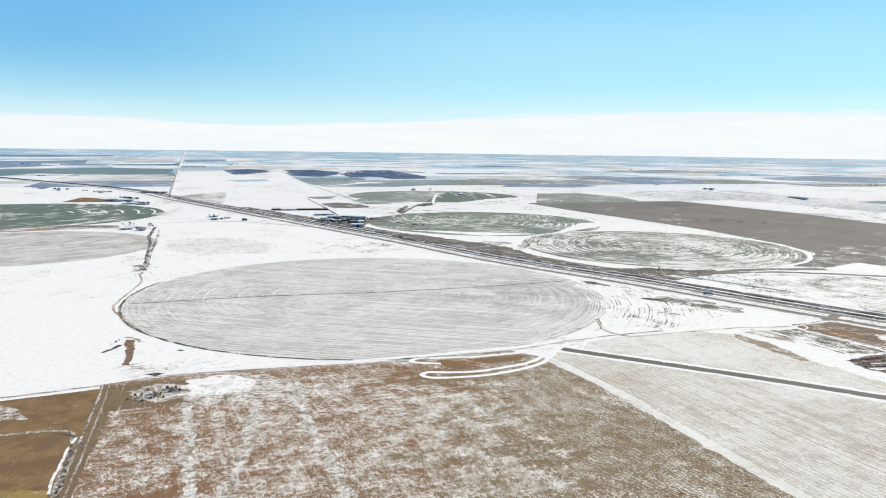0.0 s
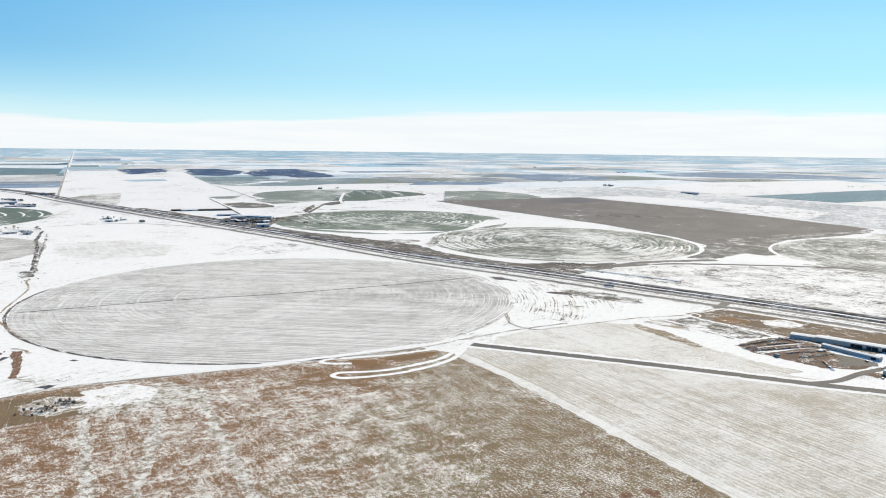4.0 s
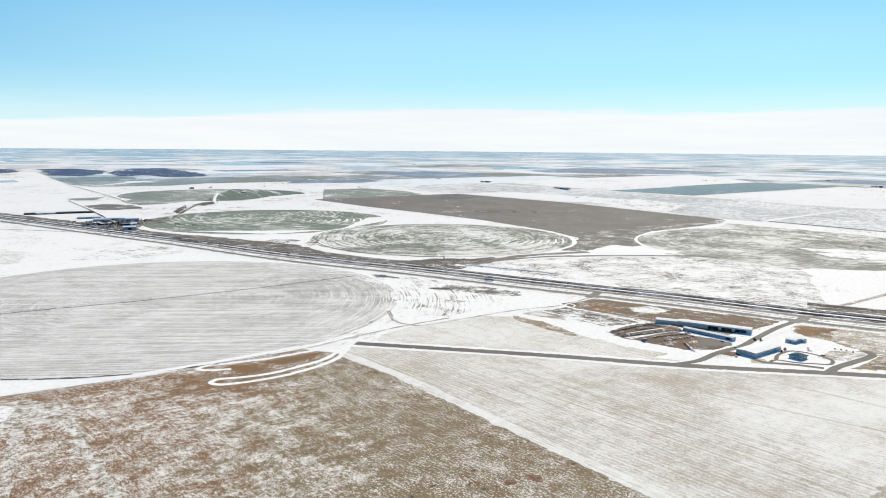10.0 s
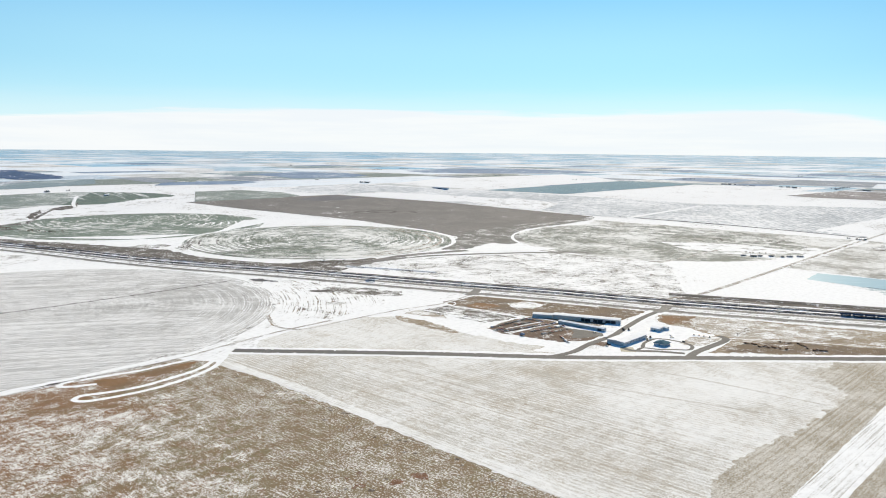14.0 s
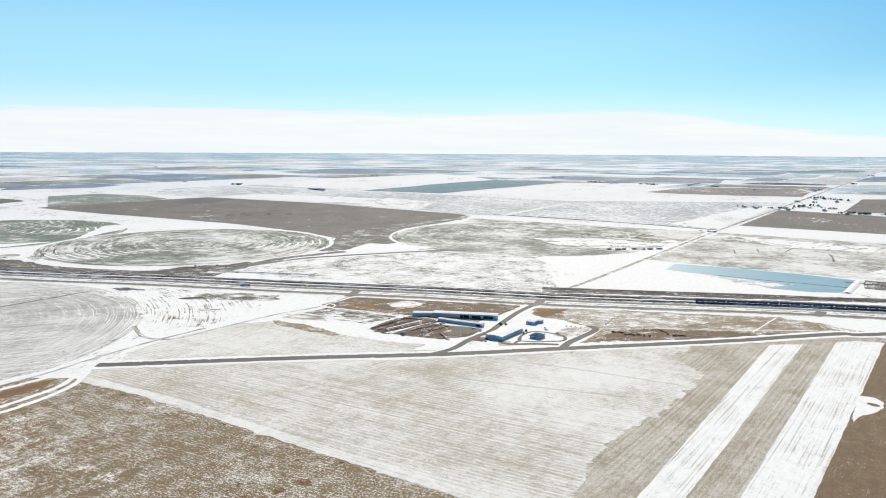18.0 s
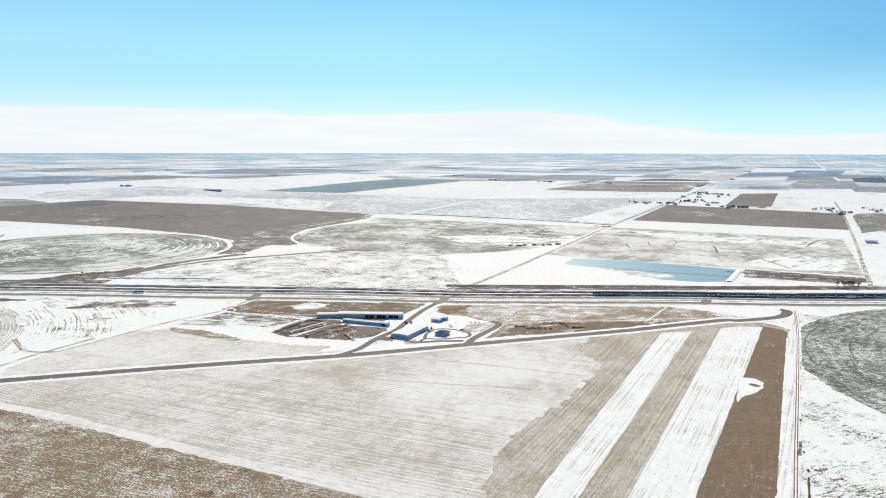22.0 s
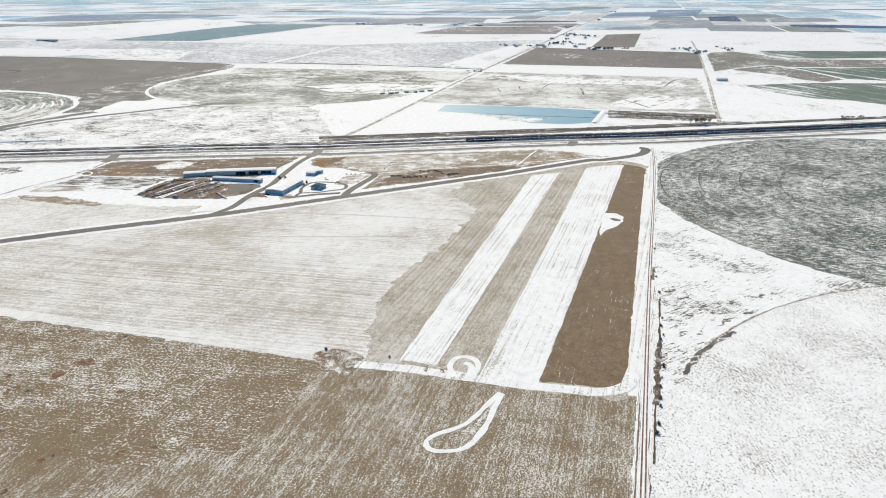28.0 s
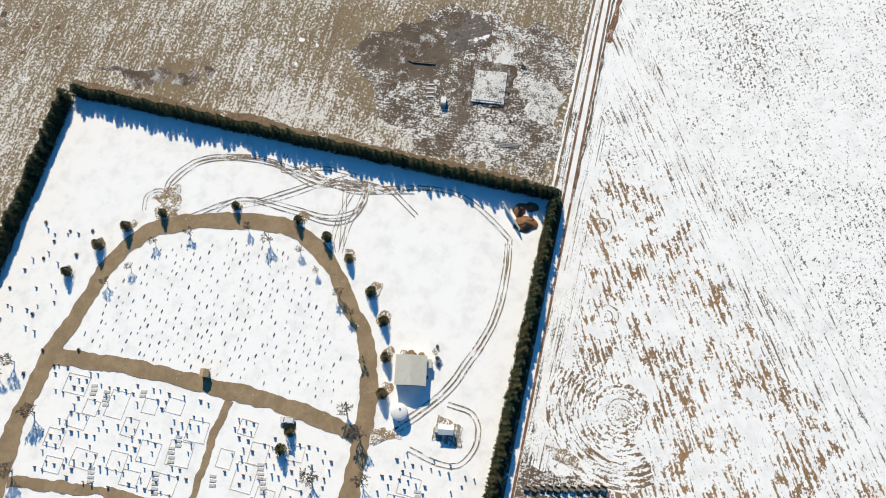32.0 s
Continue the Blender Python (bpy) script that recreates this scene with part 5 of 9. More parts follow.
ribbon("snow_track", [(1008, 2948), (1080, 3180), (1245, 3615)], 14, snow_clean, 0.24, "white driveway to a farm mast", fray=0.3)
patch("snowy_field", [(-110, 6900), (855, 7068), (760, 4700), (515, 2850), (155, 2990), (-84, 3600)], snow_mat, 0.11, "wide white field by the section road", rough=4)
patch("scrub", [(-80, 3560), (60, 3900), (183, 3964), (150, 3300), (100, 3050)], rangeland, 0.14, "weedy corner beside highway and road", rough=10)
ribbon("gravel_road", [(-92, 3470), (-95, 5000), (-100, 7477), (-110, 14000), (-110, 25000)], 11, gravel, 0.2, "straight gravel section road to the skyline", step=60)
ribbon("farm_track", [(-92, 2390), (150, 2388), (420, 2080)], 6, ditch_mat, 0.14, "dark fence line across snow", "fence row", fray=0.7)
ribbon("farm_track", [(528, 3401), (512, 2767), (487, 2290)], 7, ditch_mat, 0.2, "lane past the feedlot", fray=0.5)
patch("pivot_field", disc(GRAYW, 316, 100), gray_pivot_w, 0.08, "round stalk field greyed by thin snow", rough=3)
patch("pivot_field", disc(GREENW, 490, 100), wheat_w, 0.09, "round dark green wheat field with snowy rings", rough=4)

# far fields and belts, outlined to fit the camera's view
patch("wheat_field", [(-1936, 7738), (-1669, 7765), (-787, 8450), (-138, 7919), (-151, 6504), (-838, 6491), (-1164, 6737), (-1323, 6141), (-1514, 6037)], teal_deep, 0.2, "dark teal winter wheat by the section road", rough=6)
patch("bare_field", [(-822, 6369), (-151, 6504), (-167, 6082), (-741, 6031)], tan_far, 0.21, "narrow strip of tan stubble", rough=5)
patch("wheat_field", [(-2769, 11095), (-2155, 11703), (-1471, 12404), (-1241, 10175), (-1579, 8552), (-2023, 8088)], dark_far, 0.15, "far wheat field tinted blue for haze", rough=8)
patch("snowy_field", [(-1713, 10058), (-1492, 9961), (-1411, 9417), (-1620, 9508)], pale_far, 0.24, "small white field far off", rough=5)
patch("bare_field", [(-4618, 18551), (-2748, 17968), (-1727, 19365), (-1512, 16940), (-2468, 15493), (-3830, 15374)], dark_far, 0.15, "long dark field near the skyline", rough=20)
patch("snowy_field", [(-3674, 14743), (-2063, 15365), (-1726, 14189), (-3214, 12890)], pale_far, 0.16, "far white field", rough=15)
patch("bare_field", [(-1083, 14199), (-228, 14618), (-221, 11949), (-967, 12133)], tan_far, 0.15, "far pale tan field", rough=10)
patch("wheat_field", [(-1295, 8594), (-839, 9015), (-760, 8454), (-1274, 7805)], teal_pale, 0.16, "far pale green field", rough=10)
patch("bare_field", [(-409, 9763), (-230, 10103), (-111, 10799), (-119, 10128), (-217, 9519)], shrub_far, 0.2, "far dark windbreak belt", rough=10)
patch("bare_field", [(-99, 13472), (673, 14093), (583, 12219), (-22, 11590)], dark_far, 0.15, "far field tinted blue-grey for haze", rough=10)
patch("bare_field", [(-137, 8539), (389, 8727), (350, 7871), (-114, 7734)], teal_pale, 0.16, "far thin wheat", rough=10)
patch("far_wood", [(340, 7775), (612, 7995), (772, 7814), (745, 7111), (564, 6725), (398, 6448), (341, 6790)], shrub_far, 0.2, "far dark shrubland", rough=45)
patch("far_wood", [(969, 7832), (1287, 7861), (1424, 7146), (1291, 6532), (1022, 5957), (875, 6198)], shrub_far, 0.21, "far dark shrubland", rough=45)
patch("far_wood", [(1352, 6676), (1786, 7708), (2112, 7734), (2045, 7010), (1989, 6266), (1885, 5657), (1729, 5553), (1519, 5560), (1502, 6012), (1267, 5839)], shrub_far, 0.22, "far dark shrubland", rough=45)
patch("bare_field", [(432, 9102), (1136, 9353), (1705, 8551), (1588, 8093), (1001, 8243), (388, 8175)], tan_far, 0.15, "far tan rangeland", rough=20)
patch("wheat_field", [(789, 5848), (1321, 5782), (1302, 5464), (1064, 4851), (803, 4540), (747, 4797)], teal_far, 0.18, "far green wheat field", rough=8)
patch("wheat_field", [(784, 4474), (1162, 4844), (1666, 5350), (2004, 5438), (1741, 4722), (1238, 4398), (1059, 4415)], teal_far, 0.19, "far green wheat field", rough=8)
patch("wheat_field", [(254, 5410), (541, 5493), (537, 5218), (316, 5144)], teal_pale, 0.19, "pale green patch in a white field", rough=12)
patch("scrub", [(531, 3089), (625, 3140), (701, 3028), (700, 2861), (592, 2838), (544, 2875)], weed_corner, 0.16, "brown weedy hollow behind the feedlot", rough=8)
patch("wheat_field", [(535, 3529), (710, 3568), (623, 3376), (559, 3405)], olive_far, 0.16, "thin green field beside a lane", rough=8)
patch("wheat_field", [(781, 3371), (885, 3239), (933, 3123), (830, 3038), (725, 3024), (701, 3232)], olive_far, 0.15, "thin green field beside a lane", rough=10)
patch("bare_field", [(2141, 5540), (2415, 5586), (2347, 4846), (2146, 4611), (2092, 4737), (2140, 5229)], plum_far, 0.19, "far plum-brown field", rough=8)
patch("bare_field", [(2142, 4651), (2577, 4618), (2784, 4480), (2413, 4322), (2056, 4285), (1946, 4331)], dark_far, 0.19, "far field tinted blue-grey for haze", rough=8)
patch("bare_field", [(3396, 5677), (4104, 5922), (4373, 5591), (4149, 4923), (3714, 4663), (3267, 4785)], dark_far, 0.19, "far field tinted blue-grey for haze", rough=8)
patch("bare_field", [(5313, 5723), (6406, 6048), (7094, 5571), (6962, 4184), (6205, 4209), (5428, 4682), (5078, 5162)], dark_far, 0.17, "long far field tinted blue-grey for haze", rough=12)
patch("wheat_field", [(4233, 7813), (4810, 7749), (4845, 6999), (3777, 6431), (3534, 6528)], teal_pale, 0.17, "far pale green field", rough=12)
patch("bare_field", [(2422, 4737), (2688, 4342), (2405, 4191), (2182, 4270)], dark_far, 0.19, "far field tinted blue-grey for haze", rough=8)
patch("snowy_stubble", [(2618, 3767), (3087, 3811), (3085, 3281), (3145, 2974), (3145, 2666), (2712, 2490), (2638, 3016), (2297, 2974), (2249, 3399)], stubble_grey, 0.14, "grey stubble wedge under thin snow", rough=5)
patch("wheat_field", [(1850, 3626), (2112, 3609), (2171, 3281), (2102, 3025), (1945, 2942), (1719, 2944), (1508, 2963)], olive_far, 0.19, "brown-green wheat field", rough=5)
patch("bare_field", [(1930, 2784), (2085, 2883), (2241, 2951), (2266, 2736), (2063, 2636), (1948, 2669)], dark_soil_far, 0.17, "dark corner of a bare field", rough=10)
patch("snowy_field", [(2665, 2522), (2662, 2229), (2815, 2214), (2755, 2015), (2714, 1873), (2342, 1700), (2299, 1926), (2439, 2173)], scrub_pale, 0.16, "white field with weedy streaks", rough=8)
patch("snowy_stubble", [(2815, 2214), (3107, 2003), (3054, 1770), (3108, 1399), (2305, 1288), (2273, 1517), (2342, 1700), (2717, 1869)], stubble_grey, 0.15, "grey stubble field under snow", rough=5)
patch("snow_track", [(2317, 1313), (3076, 1379), (3049, 1355), (2295, 1282)], snow_clean, 0.22, "white track between stubble fields", rough=2)
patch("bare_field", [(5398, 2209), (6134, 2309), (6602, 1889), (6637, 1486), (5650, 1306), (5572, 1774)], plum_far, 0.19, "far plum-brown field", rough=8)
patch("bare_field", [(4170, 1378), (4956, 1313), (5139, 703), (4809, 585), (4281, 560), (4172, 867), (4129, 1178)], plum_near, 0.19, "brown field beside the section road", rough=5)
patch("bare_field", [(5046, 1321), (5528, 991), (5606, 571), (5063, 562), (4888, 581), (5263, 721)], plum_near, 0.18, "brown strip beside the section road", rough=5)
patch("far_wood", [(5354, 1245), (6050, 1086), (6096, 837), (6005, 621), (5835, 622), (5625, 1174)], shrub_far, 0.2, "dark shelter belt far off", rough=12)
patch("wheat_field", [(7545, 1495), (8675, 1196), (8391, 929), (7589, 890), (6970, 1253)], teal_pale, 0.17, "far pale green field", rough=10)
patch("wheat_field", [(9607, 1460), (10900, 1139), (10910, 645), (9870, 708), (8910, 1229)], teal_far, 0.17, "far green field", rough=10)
patch("bare_field", [(7174, 501), (8296, 461), (8608, 31), (7324, 68)], dark_far, 0.18, "far field tinted blue-grey for haze", rough=8)
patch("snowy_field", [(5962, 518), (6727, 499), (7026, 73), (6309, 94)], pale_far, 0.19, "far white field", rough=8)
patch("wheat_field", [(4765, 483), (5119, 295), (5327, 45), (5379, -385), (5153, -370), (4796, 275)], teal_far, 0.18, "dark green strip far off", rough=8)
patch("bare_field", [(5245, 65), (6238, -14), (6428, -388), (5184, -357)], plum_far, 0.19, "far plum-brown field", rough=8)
patch("bare_field", [(7118, -418), (7358, -669), (6158, -611), (6190, -382)], shrub_far, 0.185, "far dark field tinted blue for haze", rough=8)
patch("bare_field", [(6941, 89), (9389, 24), (9571, -493), (7402, -333)], dark_far, 0.17, "far field tinted blue-grey for haze", rough=8)
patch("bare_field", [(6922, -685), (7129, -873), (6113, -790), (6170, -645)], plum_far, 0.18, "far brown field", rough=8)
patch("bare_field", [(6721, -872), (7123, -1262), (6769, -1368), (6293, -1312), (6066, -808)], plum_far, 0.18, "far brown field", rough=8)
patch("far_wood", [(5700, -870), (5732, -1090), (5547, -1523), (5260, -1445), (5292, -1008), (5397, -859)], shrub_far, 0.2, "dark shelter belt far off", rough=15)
patch("bare_field", [(5162, -848), (5224, -1028), (4851, -1033), (4881, -840)], plum_far, 0.19, "far brown field", rough=8)
patch("wheat_field", [(3132, -212), (3190, -296), (3027, -391), (2879, -465), (2930, -814), (2664, -741), (2591, -421), (2643, -343), (2428, -207), (2401, -179), (3011, -188)], brown_green, 0.14, "brown-green wheat land by a farm road", rough=4)
patch("wheat_field", [(2463, -231), (2620, -364), (2533, -411), (2446, -460), (2268, -514), (2189, -443), (2241, -394), (2345, -352)], brown_green, 0.15, "brown-green wheat land cut by snowy tracks", rough=4)
patch("wheat_field", [(3257, -403), (3347, -927), (3031, -841), (2937, -567), (2929, -473), (3085, -406)], wheat_w, 0.16, "green winter wheat beside a snowy track", rough=4)
patch("wheat_field", [(2555, -423), (2664, -741), (2253, -630), (2284, -522), (2434, -473)], wheat_w, 0.15, "green winter wheat beside a snowy track", rough=4)
patch("wheat_field", [(2059, -230), (2153, -393), (2196, -615), (1772, -500), (1828, -436), (1844, -362), (1925, -292)], wheat_w, 0.15, "dark green wheat field under thin snow", rough=4)
patch("field", [(-504, 3361), (-463, 3637), (-399, 3589), (-270, 3322)], bare_soil, 0.15, "small brown field by a farmstead", rough=6)
patch("field", [(-584, 2288), (-425, 2325), (-320, 2301), (-198, 2321), (-194, 2273), (-300, 2266), (-489, 2224), (-566, 2215)], tan_ground, 0.13, "strip of tan bare ground", rough=4)
patch("field", [(-603, 2365), (-521, 2377), (-403, 2366), (-331, 2382), (-203, 2346), (-201, 2313), (-365, 2311), (-501, 2283), (-576, 2258)], weed_corner, 0.12, "weedy strip beside a farm lane", rough=4)
ribbon("snow_track", [(3216, -283), (3040, -393), (2891, -467), (2942, -817)], 12, snow_clean, 0.24, "snowy track across wheat land", fray=0.5, step=30)
ribbon("snow_track", [(2384, -181), (2472, -232), (2631, -366), (2552, -414), (2455, -461), (2255, -517)], 13, snow_clean, 0.24, "snowy track across wheat land", fray=0.5, step=30)
ribbon("snow_track", [(2552, -414), (2664, -741)], 12, snow_clean, 0.24, "snowy track across wheat land", fray=0.5, step=30)
ribbon("farm_track", [(736, 4723), (739, 3869), (716, 3091)], 7, gravel, 0.22, "straight farm lane over snow", fray=0.5, step=30)


patch("scrub", [(654, 2826), (837, 2972), (918, 2865), (1116, 3023), (1373, 3240), (1634, 3368), (1608, 3244), (1256, 2899), (963, 2607), (761, 2548), (638, 2572)], scrub_pale, 0.135, "white ground streaked by weeds", rough=14)
patch("weedy_ground", [(901, 2930), (994, 3044), (1067, 3101), (1007, 2943), (930, 2863)], weed_brown, 0.21, "dark weeds beside a farm lane", "weeds", rough=7)
patch("weedy_ground", [(746, 2649), (824, 2823), (881, 2933), (827, 2766), (743, 2575)], weed_brown, 0.21, "dark weeds beside a farm lane", "weeds", rough=7)
patch("scrub", [(682, 1717), (754, 1735), (789, 1703), (781, 1670), (737, 1658), (680, 1672)], scrub_dark, 0.15, "weedy hollow in snow", "hollow", rough=7)
patch("scrub", [(770, 1628), (815, 1673), (877, 1730), (809, 1618), (764, 1566)], scrub_dark, 0.20, "weedy track corner", "hollow", rough=7)
patch("scrub", [(2063, 473), (2134, 438), (2079, 373), (2022, 392), (2019, 444)], scrub_dark, 0.16, "dark weeds on rangeland", "weeds", rough=8)
patch("snowy_field", [(2146, 473), (2133, 284), (2122, 113), (2082, -77), (1989, -74), (2004, 132), (1968, 275), (2029, 356)], scrub_pale, 0.13, "thin snow over rangeland", rough=16)
patch("snowy_field", [(1676, 86), (1798, 4), (1789, -101), (1610, -93), (1583, 1), (1602, 71)], scrub_pale, 0.13, "thin snow over rangeland", rough=16)
patch("snowy_field", [(1759, 892), (1874, 755), (1871, 590), (1966, 556), (1814, 527), (1744, 640), (1668, 764)], scrub_pale, 0.14, "thin snow over rangeland", rough=12)
ribbon("weed_line", [(2065, 370), (2036, 321), (2019, 279)], 4, weed_brown, 0.21, "thin dark line of weeds on rangeland", "weeds", fray=0.9, step=6)
ribbon("weed_line", [(1763, 93), (1754, 77), (1711, 58), (1665, 33), (1605, 2)], 4, weed_brown, 0.21, "thin dark line of weeds on rangeland", "weeds", fray=0.9, step=6)
ribbon("weed_line", [(1785, 139), (1808, 117), (1802, 94)], 5, weed_brown, 0.21, "thin dark line of weeds on rangeland", "weeds", fray=0.9, step=6)
ribbon("weed_line", [(1849, 385), (1797, 371), (1769, 359)], 3, weed_brown, 0.21, "thin dark line of weeds on rangeland", "weeds", fray=0.9, step=6)
ribbon("weed_line", [(1902, 340), (1837, 325), (1821, 313)], 3, weed_brown, 0.21, "thin dark line of weeds on rangeland", "weeds", fray=0.9, step=6)
ribbon("weed_line", [(1868, 273), (1944, 271), (1974, 265)], 3, weed_brown, 0.21, "thin dark line of weeds on rangeland", "weeds", fray=0.9, step=6)
ribbon("weed_line", [(1984, -30), (2102, -49), (2152, -69), (2099, -103)], 5, weed_brown, 0.21, "thin dark line of weeds on rangeland", "weeds", fray=0.9, step=6)
ribbon("weed_line", [(1823, 26), (1897, 5), (1965, -18)], 4, weed_brown, 0.21, "thin dark line of weeds on rangeland", "weeds", fray=0.9, step=6)
ribbon("weed_line", [(1902, 180), (1841, 168), (1773, 159)], 4, weed_brown, 0.21, "thin dark line of weeds on rangeland", "weeds", fray=0.9, step=6)
ribbon("weed_line", [(2023, 81), (2021, 43), (2012, 18)], 4, weed_brown, 0.21, "thin dark line of weeds on rangeland", "weeds", fray=0.9, step=6)
ribbon("weed_line", [(2096, 200), (2091, 186), (2096, 177)], 6, weed_brown, 0.21, "thin dark line of weeds on rangeland", "weeds", fray=0.9, step=6)
ribbon("weed_line", [(1917, 816), (1966, 819), (1904, 784)], 6, weed_brown, 0.21, "thin dark line of weeds on rangeland", "weeds", fray=0.9, step=6)
ribbon("weed_line", [(1946, 664), (2022, 673), (2055, 675)], 7, weed_brown, 0.21, "thin dark line of weeds on rangeland", "weeds", fray=0.9, step=6)
ribbon("weed_line", [(1947, 715), (1964, 713)], 5, weed_brown, 0.21, "thin dark line of weeds on rangeland", "weeds", fray=0.9, step=6)
# curved snowy wheel rings of the round fields; white is painted only on arcs catching light
for centre, first, last, step, a0, a1, half, wide in ((P1, 112, 372, 23, -42, -23, 9, 6), (P2, 96, 334, 21, 186, 172, 11, 5), (P2, 190, 330, 19, -66, -44, 9, 5), (GREENW, 190, 460, 54, 22, 4, 13, 8)):
    for k in range(int((last - first) / step) + 1):
        far = first + k * step
        mid = a0 + (a1 - a0) * (far - first) / (last - first)
        ribbon("wheel_ring", disc(centre, far, 14, mid - half, mid + half), wide, snow_clean, 0.19, "snowy wheel ring in a round wheat field, whitened only where it catches the light", "track", fray=0.7, step=6)
for far in (332, 305, 262):
    ribbon("wheel_ring", disc(P2, far, 30, 140, 235), 4, ditch_mat, 0.185, "dark wheel ring in a round wheat field", "track", fray=0.9, step=8)
for far in (357, 308, 257, 208, 158):
    ribbon("wheel_ring", disc(GREEN, far, 30, 55, 116), 1.2, row_weeds, 0.15, "thin dark wheel track of an irrigation arm", "track", fray=0.6, step=4)
    ribbon("wheel_ring", disc(GREEN, far, 40, 100, 200), 2.2, drift_mat, 0.145, "snowy wheel track of an irrigation arm", "track", fray=1.3, step=3)

# ---------------------------------------------------------------- building blocks
class Shape:
    """Collects corners and faces, each face with its material number."""

    def __init__(self):
        self.v, self.f, self.m = [], [], []

    def add(self, verts, faces, k=0):
        o = len(self.v)
        self.v += [Vector(p) for p in verts]
        self.f += [tuple(i + o for i in f) for f in faces]
        self.m += [k] * len(faces)
        return self

    def box(self, lo, hi, k=0, m=None):
        (a, b, c), (d, e, f) = lo, hi
        p = [Vector(q) for q in ((a, b, c), (d, b, c), (d, e, c), (a, e, c), (a, b, f), (d, b, f), (d, e, f), (a, e, f))]
        p = [m @ q for q in p] if m else p
        return self.add(p, [(3, 2, 1, 0), (4, 5, 6, 7), (0, 1, 5, 4), (1, 2, 6, 5), (2, 3, 7, 6), (3, 0, 4, 7)], k)

    def tube(self, a, b, r0, r1, n=6, k=0, caps=True):
        a, b = Vector(a), Vector(b)
        d = (b - a).normalized()
        u = d.orthogonal().normalized()
        w = d.cross(u)
        ring = [u * math.cos(math.tau * i / n) + w * math.sin(math.tau * i / n) for i in range(n)]
        faces = [(i, (i + 1) % n, n + (i + 1) % n, n + i) for i in range(n)]
        if caps:
            faces += [tuple(reversed(range(n))), tuple(range(n, 2 * n))]
        return self.add([a + q * r0 for q in ring] + [b + q * r1 for q in ring], faces, k)

    def gable(self, lo, hi, ridge, k=0, over=0.0, along="x"):
        """A pitched roof block over a rectangle, with thickness, from the eaves to the ridge."""
        (x0, y0, z), (x1, y1, _) = lo, (*hi, 0)
        x0, y0, x1, y1 = x0 - over, y0 - over, x1 + over, y1 + over
        t = 0.18
        if along == "x":
            m = (y0 + y1) / 2
            prof = [(y0, z), (m, ridge), (y1, z), (y1, z + t), (m, ridge + t), (y0, z + t)]
            p = [(x, y, h) for x in (x0, x1) for y, h in prof]
        else:
            m = (x0 + x1) / 2
            prof = [(x0, z), (m, ridge), (x1, z), (x1, z + t), (m, ridge + t), (x0, z + t)]
            p = [(x, y, h) for y in (y1, y0) for x, h in prof]
        f = [(0, 1, 7, 6), (1, 2, 8, 7), (2, 3, 9, 8), (3, 4, 10, 9), (4, 5, 11, 10), (5, 0, 6, 11), (5, 4, 1, 0), (4, 3, 2, 1), (6, 7, 10, 11), (7, 8, 9, 10)]
        return self.add(p, f, k)

    def gable_walls(self, lo, hi, top, ridge, k=0, along="x"):
        (x0, y0), (x1, y1) = lo, hi
        self.box((x0, y0, 0), (x1, y1, top), k)
        if along == "x":
            m = (y0 + y1) / 2
            p = [(x0, y0, top), (x0, y1, top), (x0, m, ridge), (x1, y0, top), (x1, y1, top), (x1, m, ridge)]
        else:
            m = (x0 + x1) / 2
            p = [(x1, y0, top), (x0, y0, top), (m, y0, ridge), (x1, y1, top), (x0, y1, top), (m, y1, ridge)]
        return self.add(p, [(2, 1, 0), (3, 4, 5), (0, 1, 4, 3), (1, 2, 5, 4), (2, 0, 3, 5)], k)

    def dome(self, centre, r, h, n=14, rings=4, k=0):
        c = Vector(centre)
        v, f = [c + Vector((0, 0, h))], []
        for i in range(1, rings + 1):
            a = math.pi / 2 * i / rings
            v += [c + Vector((r * math.sin(a) * math.cos(math.tau * j / n), r * math.sin(a) * math.sin(math.tau * j / n), h * math.cos(a))) for j in range(n)]
        f += [(0, 1 + j, 1 + (j + 1) % n) for j in range(n)]
        for i in range(rings - 1):
            o, p = 1 + i * n, 1 + (i + 1) * n
            f += [(o + j, p + j, p + (j + 1) % n, o + (j + 1) % n) for j in range(n)]
        return self.add(v, f, k)

    def mesh(self, name, *mats):
        return mesh_of(name, self.v, self.f, mats, self.m)


def thing(name, label, category, m=None, group="", kind=""):
    ob = new(name)
    ob.empty_display_size = 0.5
    if m:
        ob.matrix_world = m
    return tagged(ob, label, category, group, kind)


def part(name, shape, mat, parent, label="", m=None):
    """Links a shape, or a mesh that is there already, as one part under its thing or part."""
    me = shape if isinstance(shape, bpy.types.Mesh) else shape.mesh(name, *(mat if isinstance(mat, (list, tuple)) else (mat,)))
    ob = new(name, me)
    ob.parent = parent
    if m:
        ob.matrix_basis = m
    return tagged(ob, label) if label else ob


def spot(x, y, turn=0.0, size=1.0, z=0.0):
    """The pose of a thing that stands on the land at x, y, shrunk far off to fit the camera's view."""
    p = lay(x, y)
    s = p.to_2d().length / max(1e-6, math.hypot(x, y)) if math.hypot(x, y) > 1000 else 1.0
    return Matrix.Translation(p + Vector((0, 0, z))) @ Matrix.Rotation(radians(turn), 4, "Z") @ Matrix.Scale(size * s, 4)


def put(ob, x, y, turn=0.0, size=1.0, z=0.0):
    """A further copy of a thing that stands there already."""
    made = copy_thing(ob, Matrix.Identity(4))
    made.matrix_basis = spot(x, y, turn, size, z)
    return made


